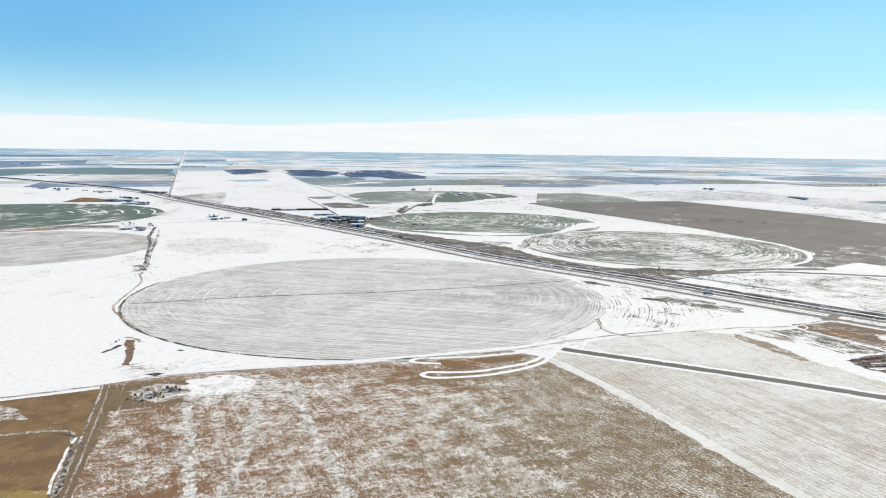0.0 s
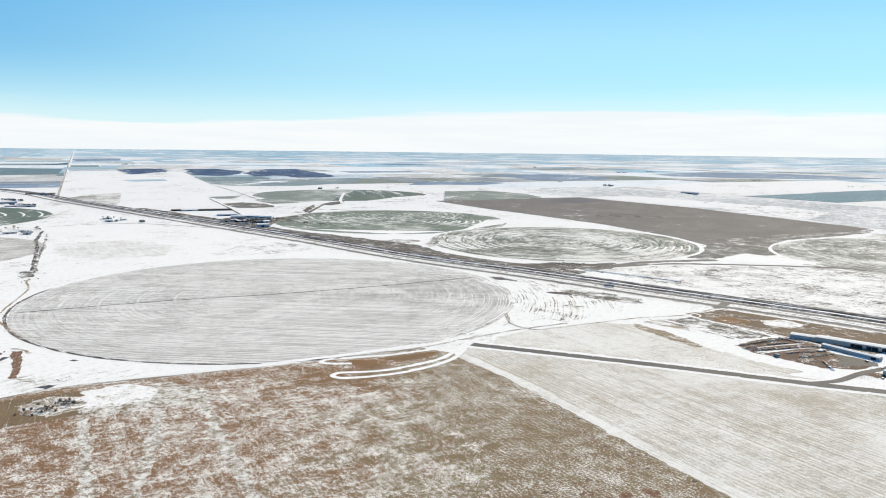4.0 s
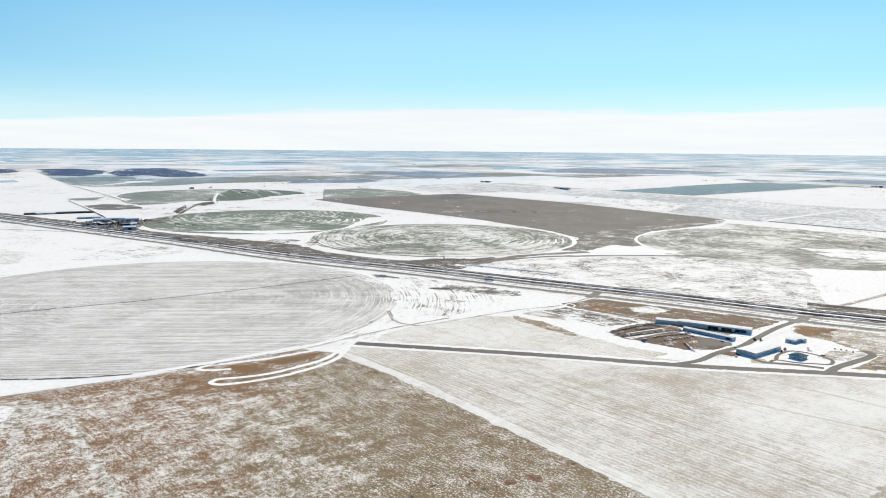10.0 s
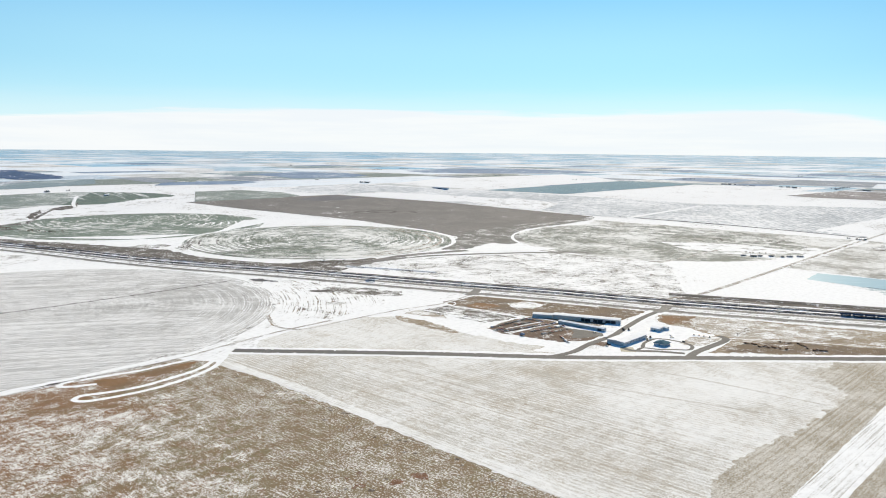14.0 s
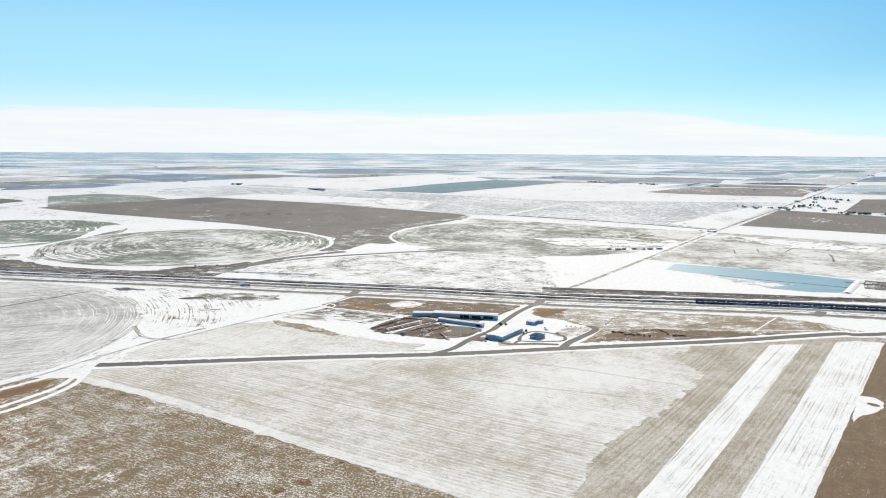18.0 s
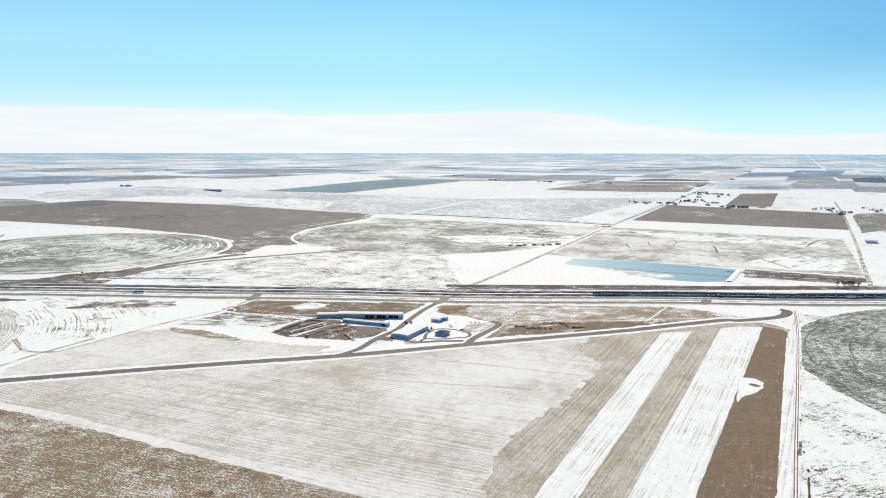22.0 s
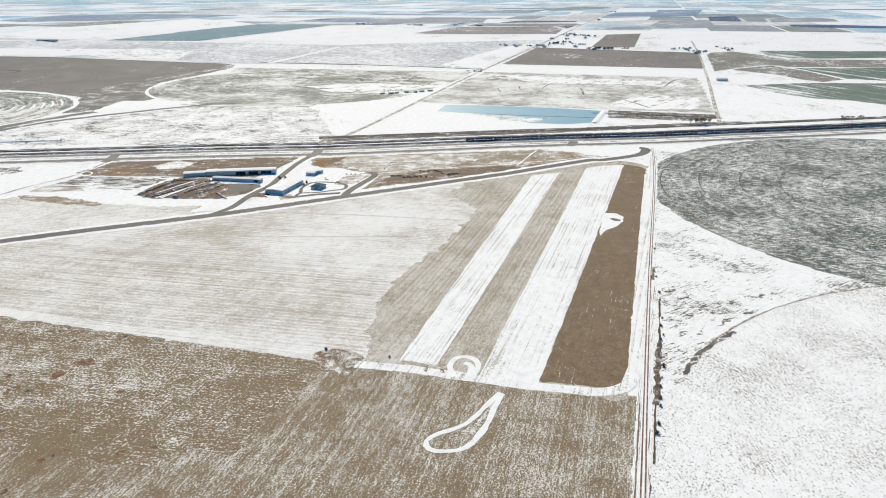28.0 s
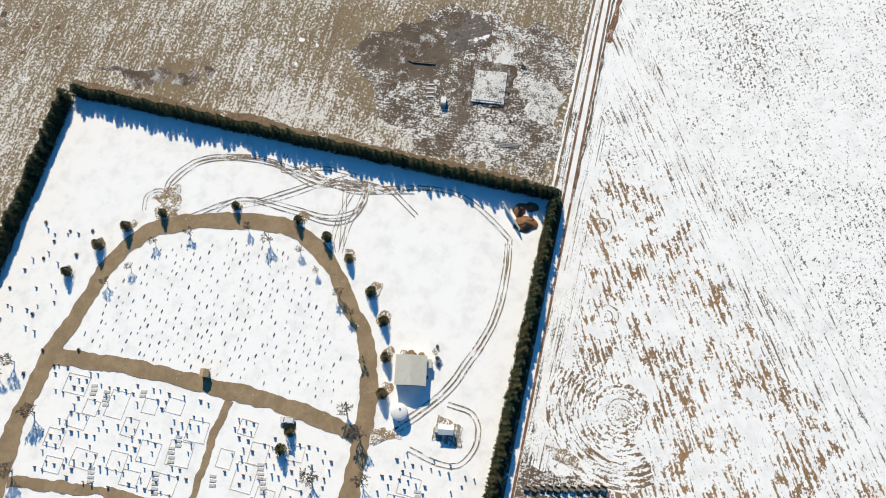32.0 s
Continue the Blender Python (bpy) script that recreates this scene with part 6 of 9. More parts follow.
# colours of things
bark = plain("bark", (0.17, 0.13, 0.10), 0.9, vary=0.3, size=0.4, bump=0.03)
twig = plain("bare_twigs", (0.20, 0.155, 0.115), 0.9, vary=0.3, size=0.6)
cedar = plain("cedar_needles", (0.052, 0.068, 0.036), 0.85, vary=0.55, size=0.7, spec=0.2)
cedar_dry = plain("winter_cedar", (0.082, 0.078, 0.038), 0.85, vary=0.5, size=0.7, spec=0.2)
bronze_cedar = plain("bronze_cedar", (0.135, 0.105, 0.052), 0.85, vary=0.5, size=0.7, spec=0.2)
# these two lifted, blue-grey tones hold the distance haze over farm trees
hazy_foliage = plain("hazy_blue_foliage", (0.22, 0.28, 0.325), 0.9, vary=0.4, size=1.2, spec=0.1)
hazy_twig = plain("hazy_dense_twigs", (0.225, 0.235, 0.255), 0.9, vary=0.4, size=1.0, spec=0.1)
brush = plain("winter_brush", (0.155, 0.125, 0.10), 0.9, vary=0.4, size=0.7)
granite = plain("grey_granite", (0.40, 0.39, 0.385), 0.55, vary=0.3, size=0.3)
dark_granite = plain("dark_granite", (0.13, 0.125, 0.13), 0.4, vary=0.4, size=0.3)
red_granite = plain("red_granite", (0.33, 0.20, 0.17), 0.5, vary=0.3, size=0.3)
kerbstone = plain("cemetery_kerb", (0.60, 0.58, 0.55), 0.85, vary=0.3, size=0.6)
ledger_mat = plain("grave_slab", (0.56, 0.55, 0.52), 0.8, vary=0.3, size=0.8)
cream_roof = sheet_metal("cream_roof_sheet", (0.60, 0.58, 0.51), 0.3, along=(1, 0))
cream_wall = sheet_metal("cream_wall_sheet", (0.52, 0.50, 0.44), 0.4)
white_paint = plain("white_paint", (0.78, 0.78, 0.77), 0.45, vary=0.12, size=1.5)
blue_wall = sheet_metal("blue_steel_wall", (0.20, 0.33, 0.46), 0.9)
teal_roof = plain("teal_roof", (0.075, 0.155, 0.20), 0.95, vary=0.25, size=3.0, spec=0.05)
white_wall = sheet_metal("white_steel_wall", (0.50, 0.50, 0.49), 0.9, 0.7)
gray_wall = sheet_metal("grey_steel", (0.38, 0.40, 0.42), 0.7)
roof_snow = land("roof_snow", (0.45, 0.47, 0.5), (0.4, 0.42, 0.45), 0.97, ((12, 0.6), (0.8, 0.6)), soft=0.6)
# near black; on bays and doorways it stands for the shade inside
dark_gap = plain("dark_opening", (0.02, 0.022, 0.028), 0.8)
glass_dark = plain("window_glass", (0.03, 0.04, 0.05), 0.12, vary=0.1, spec=0.6)
rubber = plain("tyre_rubber", (0.025, 0.025, 0.026), 0.85)
steel = plain("galvanised_steel", (0.46, 0.47, 0.48), 0.4, 0.6, vary=0.2)
rust = plain("rusty_steel", (0.20, 0.105, 0.062), 0.8, 0.2, vary=0.5, size=0.8)
old_wood = plain("weathered_wood", (0.20, 0.165, 0.13), 0.9, vary=0.4, size=0.6)
brick_tan = plain("tan_brick", (0.42, 0.30, 0.17), 0.9, vary=0.3, size=0.4)
earth_mat = plain("brown_earth", (0.22, 0.12, 0.065), 0.95, vary=0.5, size=1.2, bump=0.1)
rubble_mat = plain("rubble", (0.30, 0.29, 0.28), 0.9, vary=0.6, size=0.7)
car_white = plain("white_car_paint", (0.72, 0.73, 0.74), 0.3, vary=0.1, spec=0.5)
car_red = plain("dark_red_car_paint", (0.22, 0.045, 0.04), 0.35, vary=0.2, spec=0.5)
car_blue = plain("blue_car_paint", (0.07, 0.14, 0.26), 0.35, vary=0.2, spec=0.5)
car_gray = plain("grey_car_paint", (0.22, 0.225, 0.235), 0.35, vary=0.3, spec=0.5)
car_dark = plain("black_car_paint", (0.035, 0.037, 0.042), 0.35, vary=0.2, spec=0.5)

rnd = random.Random(5)


# ---------------------------------------------------------------- trees
def crown_shape(seed, radius, height, lift, count, leaf, cone=0.75):
    """A crown of many small sprays about a ragged core."""
    r = random.Random(seed)
    s = Shape()
    n, rings = 9, 6
    v = []
    for i in range(rings + 1):
        h = i / rings
        w = radius * 0.72 * (max(0.05, 1 - h) ** cone) * (0.55 + 0.45 * min(1, h * 6))
        v += [(w * math.cos(math.tau * j / n) * r.uniform(0.75, 1.15), w * math.sin(math.tau * j / n) * r.uniform(0.75, 1.15), lift + height * 0.94 * h) for j in range(n)]
    f = [(i * n + j, i * n + (j + 1) % n, (i + 1) * n + (j + 1) % n, (i + 1) * n + j) for i in range(rings) for j in range(n)]
    s.add(v, f)
    for _ in range(count):
        h = r.random() ** 1.25
        a = r.uniform(0, math.tau)
        w = radius * (max(0.04, 1 - h) ** cone) * (0.6 + 0.4 * min(1, h * 6)) * r.uniform(0.72, 1.12)
        out = Vector((math.cos(a), math.sin(a), 0))
        p = out * w + Vector((0, 0, lift + height * h))
        tip = p + (out * r.uniform(0.4, 1.0) + Vector((r.uniform(-0.4, 0.4), r.uniform(-0.4, 0.4), r.uniform(0.1, 1.0)))) * leaf
        side = Vector((-out.y, out.x, r.uniform(-0.5, 0.5))) * leaf * r.uniform(0.35, 0.6)
        s.add([p - side, p + side, tip], [(0, 1, 2)])
    return s


def limbs(s, r, base, way, length, thick, depth):
    end = base + way * length
    s.tube(base, end, max(thick, 0.045), max(thick * 0.62, 0.03), 5 if depth > 2 else 4 if depth > 1 else 3, caps=False)
    if depth <= 0:
        return
    for _ in range(3 if depth > 1 else 4):
        bend = Vector((r.uniform(-1, 1), r.uniform(-1, 1), r.uniform(-0.15, 0.75)))
        limbs(s, r, base + (end - base) * r.uniform(0.55, 1.0), (way * 0.9 + bend * 0.85).normalized(), length * r.uniform(0.55, 0.8), thick * 0.5, depth - 1)


def bare_crown(seed, height):
    r = random.Random(seed)
    s = Shape()
    for k in range(5):
        a = math.tau * k / 5 + r.uniform(-0.4, 0.4)
        way = Vector((math.cos(a) * 0.7, math.sin(a) * 0.7, r.uniform(0.6, 1.1))).normalized()
        limbs(s, r, Vector((0, 0, height * r.uniform(0.22, 0.34))), way, height * 0.28, height * 0.016, 4)
    return s


EVER = [crown_shape(20 + k, 2.0, 4.6, 0.35, 420, 0.42, 0.62).mesh("crown", bronze_cedar if k % 2 else cedar_dry) for k in range(3)]
EVER_TRUNK = Shape().tube((0, 0, 0), (0, 0, 2.4), 0.16, 0.08, 7).mesh("trunk", bark)
BARE = [bare_crown(40 + k, 6.0).mesh("crown", twig) for k in range(3)]
BARE_TRUNK = Shape().tube((0, 0, 0), (0, 0, 2.3), 0.19, 0.12, 8).mesh("trunk", bark)
HEDGE = [crown_shape(60 + k, 1.95, 5.8, 0.1, 380, 0.42, 0.80).mesh("shrub", cedar if k % 3 else cedar_dry) for k in range(5)]
ROUND = [crown_shape(70 + k, 3.3, 6.2, 0.9, 420, 0.9, 0.36).mesh("crown", hazy_foliage if k % 2 else hazy_twig) for k in range(4)]
ROUND_TRUNK = Shape().tube((0, 0, 0), (0, 0, 3.0), 0.26, 0.16, 7).mesh("trunk", bark)
BUSH = [crown_shape(80 + k, 1.2, 1.7, 0.0, 150, 0.35, 0.5).mesh("crown", brush) for k in range(3)]


def evergreen(x, y, size=1.0, label="small bushy evergreen beside the cemetery lane"):
    ob = thing("evergreen_tree", label, "tree", spot(x, y, rnd.uniform(0, 360), size * rnd.uniform(0.9, 1.1)), "evergreens")
    part("trunk", EVER_TRUNK, None, ob)
    part("crown", rnd.choice(EVER), None, ob)
    return ob


def bare_tree(x, y, size=1.0, label="small leafless tree in the snow"):
    ob = thing("bare_tree", label, "tree", spot(x, y, rnd.uniform(0, 360), size * rnd.uniform(0.85, 1.15)), "leafless trees")
    part("trunk", BARE_TRUNK, None, ob)
    part("crown", rnd.choice(BARE), None, ob)
    return ob


def shelter_tree(x, y, size=1.0, label="round dense tree in a farm shelter belt"):
    ob = thing("shelter_tree", label, "tree", spot(x, y, rnd.uniform(0, 360), size * rnd.uniform(0.75, 1.25)), "shelter belt trees")
    part("trunk", ROUND_TRUNK, None, ob)
    part("crown", rnd.choice(ROUND), None, ob)
    return ob


def bush(x, y, size=1.0, label="low brown leafless shrub"):
    ob = tagged(new("shrub", rnd.choice(BUSH)), label, "shrub", "shrubs")
    ob.matrix_world = spot(x, y, rnd.uniform(0, 360), size * rnd.uniform(0.8, 1.2))
    return ob


# ---------------------------------------------------------------- cemetery
patch("cemetery_ground", [(-140, -9), (113, -9), (114, 181), (-140, 174)], cemetery_snow, 0.15, "smooth deep snow inside the cemetery", "ground")
HEDGE_LINE = {"north": ((114, -10.8), (114.6, 182)), "east": ((110.5, -10.8), (-60, -10.2)), "west": ((111, 181.8), (-60, 173))}
for side, (a, b) in HEDGE_LINE.items():
    row = thing("cedar_hedge", "tall dark clipped cedar windbreak hedge round the cemetery", "hedge", pose(a[0], a[1], 0), "hedges")
    far = math.dist(a, b)
    broad = {"north": 1.3, "east": 1.45, "west": 1.7}[side]
    for k in range(int(far / 2.0)):
        t0 = k * 2.0 / far
        if side == "north" and 0.613 < t0 < 0.621:
            continue
        x, y = a[0] + (b[0] - a[0]) * t0 + rnd.uniform(-0.3, 0.3), a[1] + (b[1] - a[1]) * t0 + rnd.uniform(-0.3, 0.3)
        part("shrub", rnd.choice(HEDGE), None, row,
             m=pose(x - a[0], y - a[1], 0, 0, 0, rnd.uniform(0, 360)) @ Matrix.Diagonal((broad, broad, rnd.uniform(0.85, 1.32), 1)))

LOOP = [(-60, 141), (-25, 145), (-11, 147), (3, 147), (16, 146), (30, 143), (48, 140), (63, 133), (71, 123), (76, 108), (79, 93), (79, 78), (71, 63), (58, 52), (46, 42), (32, 37), (17, 35), (1, 34), (-20, 34), (-60, 32)]
ribbon("cemetery_lane", LOOP, 5.8, mud, 0.24, "muddy brown lane looping through the cemetery", "lane", step=1.0, fray=0.32)
ribbon("cemetery_lane", [(16, 146), (18, 127), (19, 103), (19, 79), (18.5, 59), (15, 36)], 5.4, mud, 0.245, "muddy lane between grave sections", "lane", step=1.0, fray=0.32)
ribbon("cemetery_lane", [(16, 81), (4, 82), (-8, 82), (-30, 83)], 2.6, mud, 0.25, "narrow muddy path", "path", step=1, fray=0.9)
ribbon("cemetery_lane", [(-25, 142), (-22, 122), (-21, 106), (-20, 84)], 3.4, mud, 0.25, "muddy path between graves", "path", step=1, fray=0.8)
for x, y, w in ((79, 127, 4.2), (75, 128.5, 3.6), (83, 129.5, 2.6), (74, 125, 2.6), (85, 127, 2.0), (80, 132, 2.2)):
    patch("mud_patch", disc((x, y), w, 18), mud_mix, 0.226 + 0.002 * w, "churned brown mud beside the lane", "mud", rough=1.5)
patch("mud_patch", [(18, 33), (21, 25), (17, 22), (13, 30)], mud_mix, 0.262, "reddish mud where wheels turned", "mud", rough=2.2)
patch("gravel_pad", [(27, 12), (26, 3), (19, 3), (20, 13)], gravel, 0.25, "muddy pad round the pump hut", "pad", rough=1.4)


def wheel_pair(points, wide=1.5, width=0.40):
    for side in (-wide / 2, wide / 2):
        line = smooth(points, 3)
        out = []
        for i, q in enumerate(line):
            d = (line[min(i + 1, len(line) - 1)] - line[max(i - 1, 0)]).normalized()
            out.append((q.x - d.y * side, q.y + d.x * side))
        ribbon("tyre_track", out, width, track_mat, 0.22 + rnd.uniform(0, 0.015), "brown tyre track pressed into snow", "tyre track", step=1.5, fray=1.2)


wheel_pair([(78, 128), (87, 130), (97, 124), (102, 113), (104, 98), (102, 81), (101, 68), (103, 51), (106, 39), (107, 26), (103, 15), (94, 2)])
wheel_pair([(86, 129), (96, 123), (101, 113), (103, 98), (101, 84), (99.5, 70), (101.5, 52), (104, 40)])
wheel_pair([(94, 2), (77, 0), (62, 1), (47, 6), (34, 12), (20, 24), (14, 31)])
wheel_pair([(92, 2.5), (77, 1.2), (62, 2.2), (47, 7.5), (34, 13.6), (22, 24)])
wheel_pair([(101, 59), (97, 57), (88, 60), (85, 68), (86, 81), (87, 98), (84, 106), (76, 117), (72, 124)])
wheel_pair([(32, 10), (31, 2), (28, -1), (21, -2), (14, 2), (13, 9), (15, 19)])
wheel_pair([(103, 49), (99, 43), (95, 37)])
wheel_pair([(102, 113), (103, 102), (103, 91), (102, 77), (101, 68), (103, 58), (102, 48)], 1.7)
wheel_pair([(108, 91), (101, 90), (105, 78), (106, 69), (104, 60), (98, 57), (91, 60), (87, 70), (88, 90), (86, 103), (80, 109)], 1.4, 0.3)
wheel_pair([(75, 60), (85, 60), (97, 58), (106, 59)], 1.5, 0.28)
wheel_pair([(98, 79), (90, 91), (86, 97)], 1.3, 0.28)
wheel_pair([(76, 60), (98, 65), (104, 69)], 1.4, 0.24)
wheel_pair([(105, 84), (101, 74), (99, 62), (102, 50), (104, 44)], 1.5, 0.45)
wheel_pair([(104, 95), (100, 84), (98, 76), (102, 66), (103, 55)], 1.4, 0.34)
wheel_pair([(74, 135), (80, 136), (83, 132), (80, 127), (75, 126)], 1.2, 0.3)
wheel_pair([(104, 66), (98, 76), (90, 88), (84, 100)], 1.5, 0.25)
wheel_pair([(100, 62), (90, 64), (78, 64), (74, 62)], 1.4, 0.25)

for x, y in ((74, 127), (66, 138), (57, 145), (45, 152), (83, 102), (83, 78), (79, 66), (73, 56), (63, 45), (54, 38), (42, 34), (30, 32), (11, 58), (5, 59)):
    evergreen(x, y, rnd.uniform(0.88, 1.12))
    if x > 10:
        patch("mud_patch", disc((x + 1.2, y + rnd.uniform(-1, 1)), rnd.uniform(1.6, 2.8), 12), mud_mix, 0.205 + rnd.uniform(0, 0.01), "bare brown grass where snow melted under a tree", "grass", rough=1.5)
for x, y, k in ((45, 137, .8), (52, 131, .7), (63, 126, .8), (69, 115, .7), (76, 95, .7), (73, 86, 1.1), (72, 74, .7), (66, 66, .7), (60, 56, .8), (54, 50, .8), (39, 41, .6), (-1, 47, 1.5), (2, 31, 1.4),
                (-3, 143, 1.3), (-22, 142, 1.1), (22, 42, 1.2), (11, 157, 1.0), (6, 160, 1.0), (16, 36, 1.3), (48, 18, .7)):
    bare_tree(x, y, k)
for x, y in ((20, 137), (13, 143), (17, 149), (8, 152), (46, 17), (50, 18), (44, 16), (62, 150), (60, 158), (55, 162), (48, 163), (61, 168), (35, 170), (28, 158), (52, 152)):
    bush(x, y, 0.55, "low bare shrub poking through cemetery snow")


# headstones: uprights with a base, and low markers
def stone_kind(w, h, d, mat, top):
    s = Shape()
    if top == "round":
        n = 7
        prof = [(-w / 2, 0.2), (w / 2, 0.2)] + [(w / 2 * math.cos(math.pi * i / n), h - w * 0.28 + w * 0.28 * math.sin(math.pi * i / n)) for i in range(n + 1)]
    else:
        prof = [(-w / 2, 0.2), (w / 2, 0.2), (w / 2, h * 0.93), (w * 0.42, h), (-w * 0.42, h), (-w / 2, h * 0.93)]
    k = len(prof)
    s.add([(-d / 2, y, z) for y, z in prof] + [(d / 2, y, z) for y, z in prof],
          [tuple(reversed(range(k))), tuple(range(k, 2 * k))] + [(i, (i + 1) % k, k + (i + 1) % k, k + i) for i in range(k)])
    base = Shape().box((-d * 0.9, -w * 0.62, 0), (d * 0.9, w * 0.62, 0.22))
    return s.mesh("slab", mat), base.mesh("base", mat)


STONES = [stone_kind(0.6, 1.3, 0.2, granite, "round"), stone_kind(0.75, 1.0, 0.24, dark_granite, "cut"), stone_kind(0.5, 1.6, 0.3, granite, "cut"),
          stone_kind(1.0, 1.05, 0.22, red_granite, "cut"), stone_kind(0.55, 1.2, 0.2, dark_granite, "round")]
STONE_WORDS = ["grey granite headstone with a rounded top", "dark granite headstone with cut corners", "tall narrow grey granite headstone", "wide reddish granite headstone", "dark rounded headstone"]
count = 0


def headstone(x, y):
    k = rnd.randrange(5)
    ob = thing("headstone", STONE_WORDS[k] + " standing in snow", "headstone", spot(x, y, rnd.uniform(-6, 6) + 3, rnd.uniform(0.68, 0.98), 0.15), "cemetery headstones")
    part("slab", STONES[k][0], None, ob)
    part("base", STONES[k][1], None, ob)


def inside(x, y, poly):
    hit = False
    for (ax, ay), (bx, by) in zip(poly, poly[1:] + poly[:1]):
        if (ay > y) != (by > y) and x < (bx - ax) * (y - ay) / (by - ay) + ax:
            hit = not hit
    return hit


SECTIONS = [[(14.5, 143), (15, 86), (-19, 86), (-20, 139)], [(13, 78), (10, 41), (-12, 39), (-14, 77)], [(10, 28), (17, 13), (12, -4), (-12, -4), (-12, 28)], [(-24, 138), (-23, 40), (-34, 40), (-34, 138)]]
for poly in SECTIONS:
    for i in range(-14, 8):
        for j in range(-4, 52):
            x, y = i * 2.75 + rnd.uniform(-0.3, 0.3), j * 2.85 + rnd.uniform(-0.3, 0.3) - 0.2 * i
            if inside(x, y, poly) and count < 285 and rnd.random() < 0.50:
                headstone(x, y)
                count += 1
MARKER = [Shape().box((-0.09, -0.45, 0), (0.09, 0.45, 0.2)).mesh("grave_marker", mat) for mat in (granite, granite, dark_granite)]
ARCH = [(23, 139), (32, 136), (50, 132), (62, 125), (69, 112), (72, 95), (71, 82), (64, 68), (52, 59), (42, 51), (32, 45), (23, 42)]
count = 0
for i in range(5, 22):
    for j in range(14, 50):
        x, y = i * 3.3 + rnd.uniform(-0.8, 0.8) + (j % 3) * 0.7, j * 2.85 + rnd.uniform(-0.7, 0.7)
        if inside(x, y, ARCH) and count < 298 and rnd.random() < 0.80:
            ob = tagged(new("grave_marker", MARKER[rnd.randrange(3)]), "low stone grave marker half sunk in snow", "grave marker", "low grave markers")
            ob.matrix_world = spot(x, y, 85 + rnd.uniform(-8, 8), rnd.uniform(0.75, 1.45), 0.15)
            count += 1
for i in range(5):
    for j in range(8):
        x, y = 22 + i * 9 + rnd.uniform(-3, 3), 146 + j * 4 + rnd.uniform(-2, 2)
        if inside(x, y, [(20, 152), (44, 152), (60, 150), (66, 150), (60, 168), (20, 172)]):
            headstone(x, y)
# kerbed family plots and slabs
for x, y, w, d in ((9, 133, 6.5, 8), (-2, 128, 5, 7), (6, 117, 9, 6.5), (-6, 101, 7, 7), (-11, 110, 6, 6), (-4, 91, 8, 8), (4, 88, 7, 7), (-14, 93, 6, 9), (-6, 68, 9, 7), (2, 66, 7, 6), (-3, 18, 7, 8), (4, 16, 6, 7), (-9, 52, 7, 7), (-13, 121, 6, 8), (8, 106, 5, 5), (10, 98, 5, 6), (-9, 133, 6, 6), (3, 125, 5, 5), (-15, 104, 5, 6), (9, 72, 5, 6), (-10, 60, 5, 6), (5, 54, 5, 5), (-2, 76, 6, 5), (-17, 130, 5, 6), (0, 110, 6, 5)):
    plot = thing("plot_kerb", "low stone kerb framing a family grave plot", "kerb", spot(x, y, rnd.uniform(-3, 3), 1, 0.15), "grave plot kerbs")
    for lo, hi in (((-w / 2, -d / 2, 0), (w / 2, -d / 2 + 0.16, 0.10)), ((-w / 2, d / 2 - 0.2, 0), (w / 2, d / 2, 0.10)),
                   ((-w / 2, -d / 2 + 0.2, 0), (-w / 2 + 0.2, d / 2 - 0.2, 0.10)), ((w / 2 - 0.2, -d / 2 + 0.2, 0), (w / 2, d / 2 - 0.2, 0.10))):
        part("kerb_side", Shape().box(lo, hi), kerbstone, plot)
SLAB = Shape().box((-1.05, -0.45, 0), (1.05, 0.45, 0.14)).box((-0.98, -0.38, 0.14), (0.98, 0.38, 0.18)).mesh("ledger_stone", ledger_mat)
for x0, y0, n in ((9, 122, 4), (-3, 94, 4), (-12, 96, 5), (1, 93, 3), (-5, 62, 4), (-1, 64, 4), (3, 13, 3), (10, 127, 3), (-8, 78, 3), (12, 110, 2), (-15, 117, 4)):
    for k in range(n):
        ob = tagged(new("ledger_stone", SLAB), "pale flat stone slab over a grave", "grave slab", "grave slabs")
        ob.matrix_world = spot(x0 - 1.35 * k, y0 + rnd.uniform(-0.2, 0.2) - 0.4 * k, 100 + rnd.uniform(-5, 5), 1, 0.15)

# the caretaker's shed, tank and hut
shed = thing("shed", "cream metal shed with a low pitched roof", "shed", spot(39.5, 24.4, 101, 1, 0.15))
part("wall", Shape().gable_walls((-4.9, -4.7), (4.9, 4.7), 3.4, 4.4, along="y"), cream_wall, shed)
part("roof", Shape().gable((-4.9, -4.7, 3.4), (4.9, 4.7), 4.4, over=0.35, along="y"), cream_roof, shed, "pale cream sheet-metal roof")
door = part("door", Shape().box((-1.8, -4.78, 0), (1.8, -4.7, 2.9)), white_paint, shed, "white roller door")
part("handle", Shape().box((-0.2, -4.84, 0.9), (0.2, -4.78, 1.0)), steel, door)
part("lean_to", Shape().box((-6.6, -3.9, 0), (-4.9, -1.4, 2.2)).box((-6.8, -4.1, 2.2), (-4.9, -1.2, 2.34)), cream_roof, shed, "small lean-to on the shed's side")
part("window", Shape().box((4.9, -1, 1.2), (4.95, 0.6, 2.2)), glass_dark, shed)

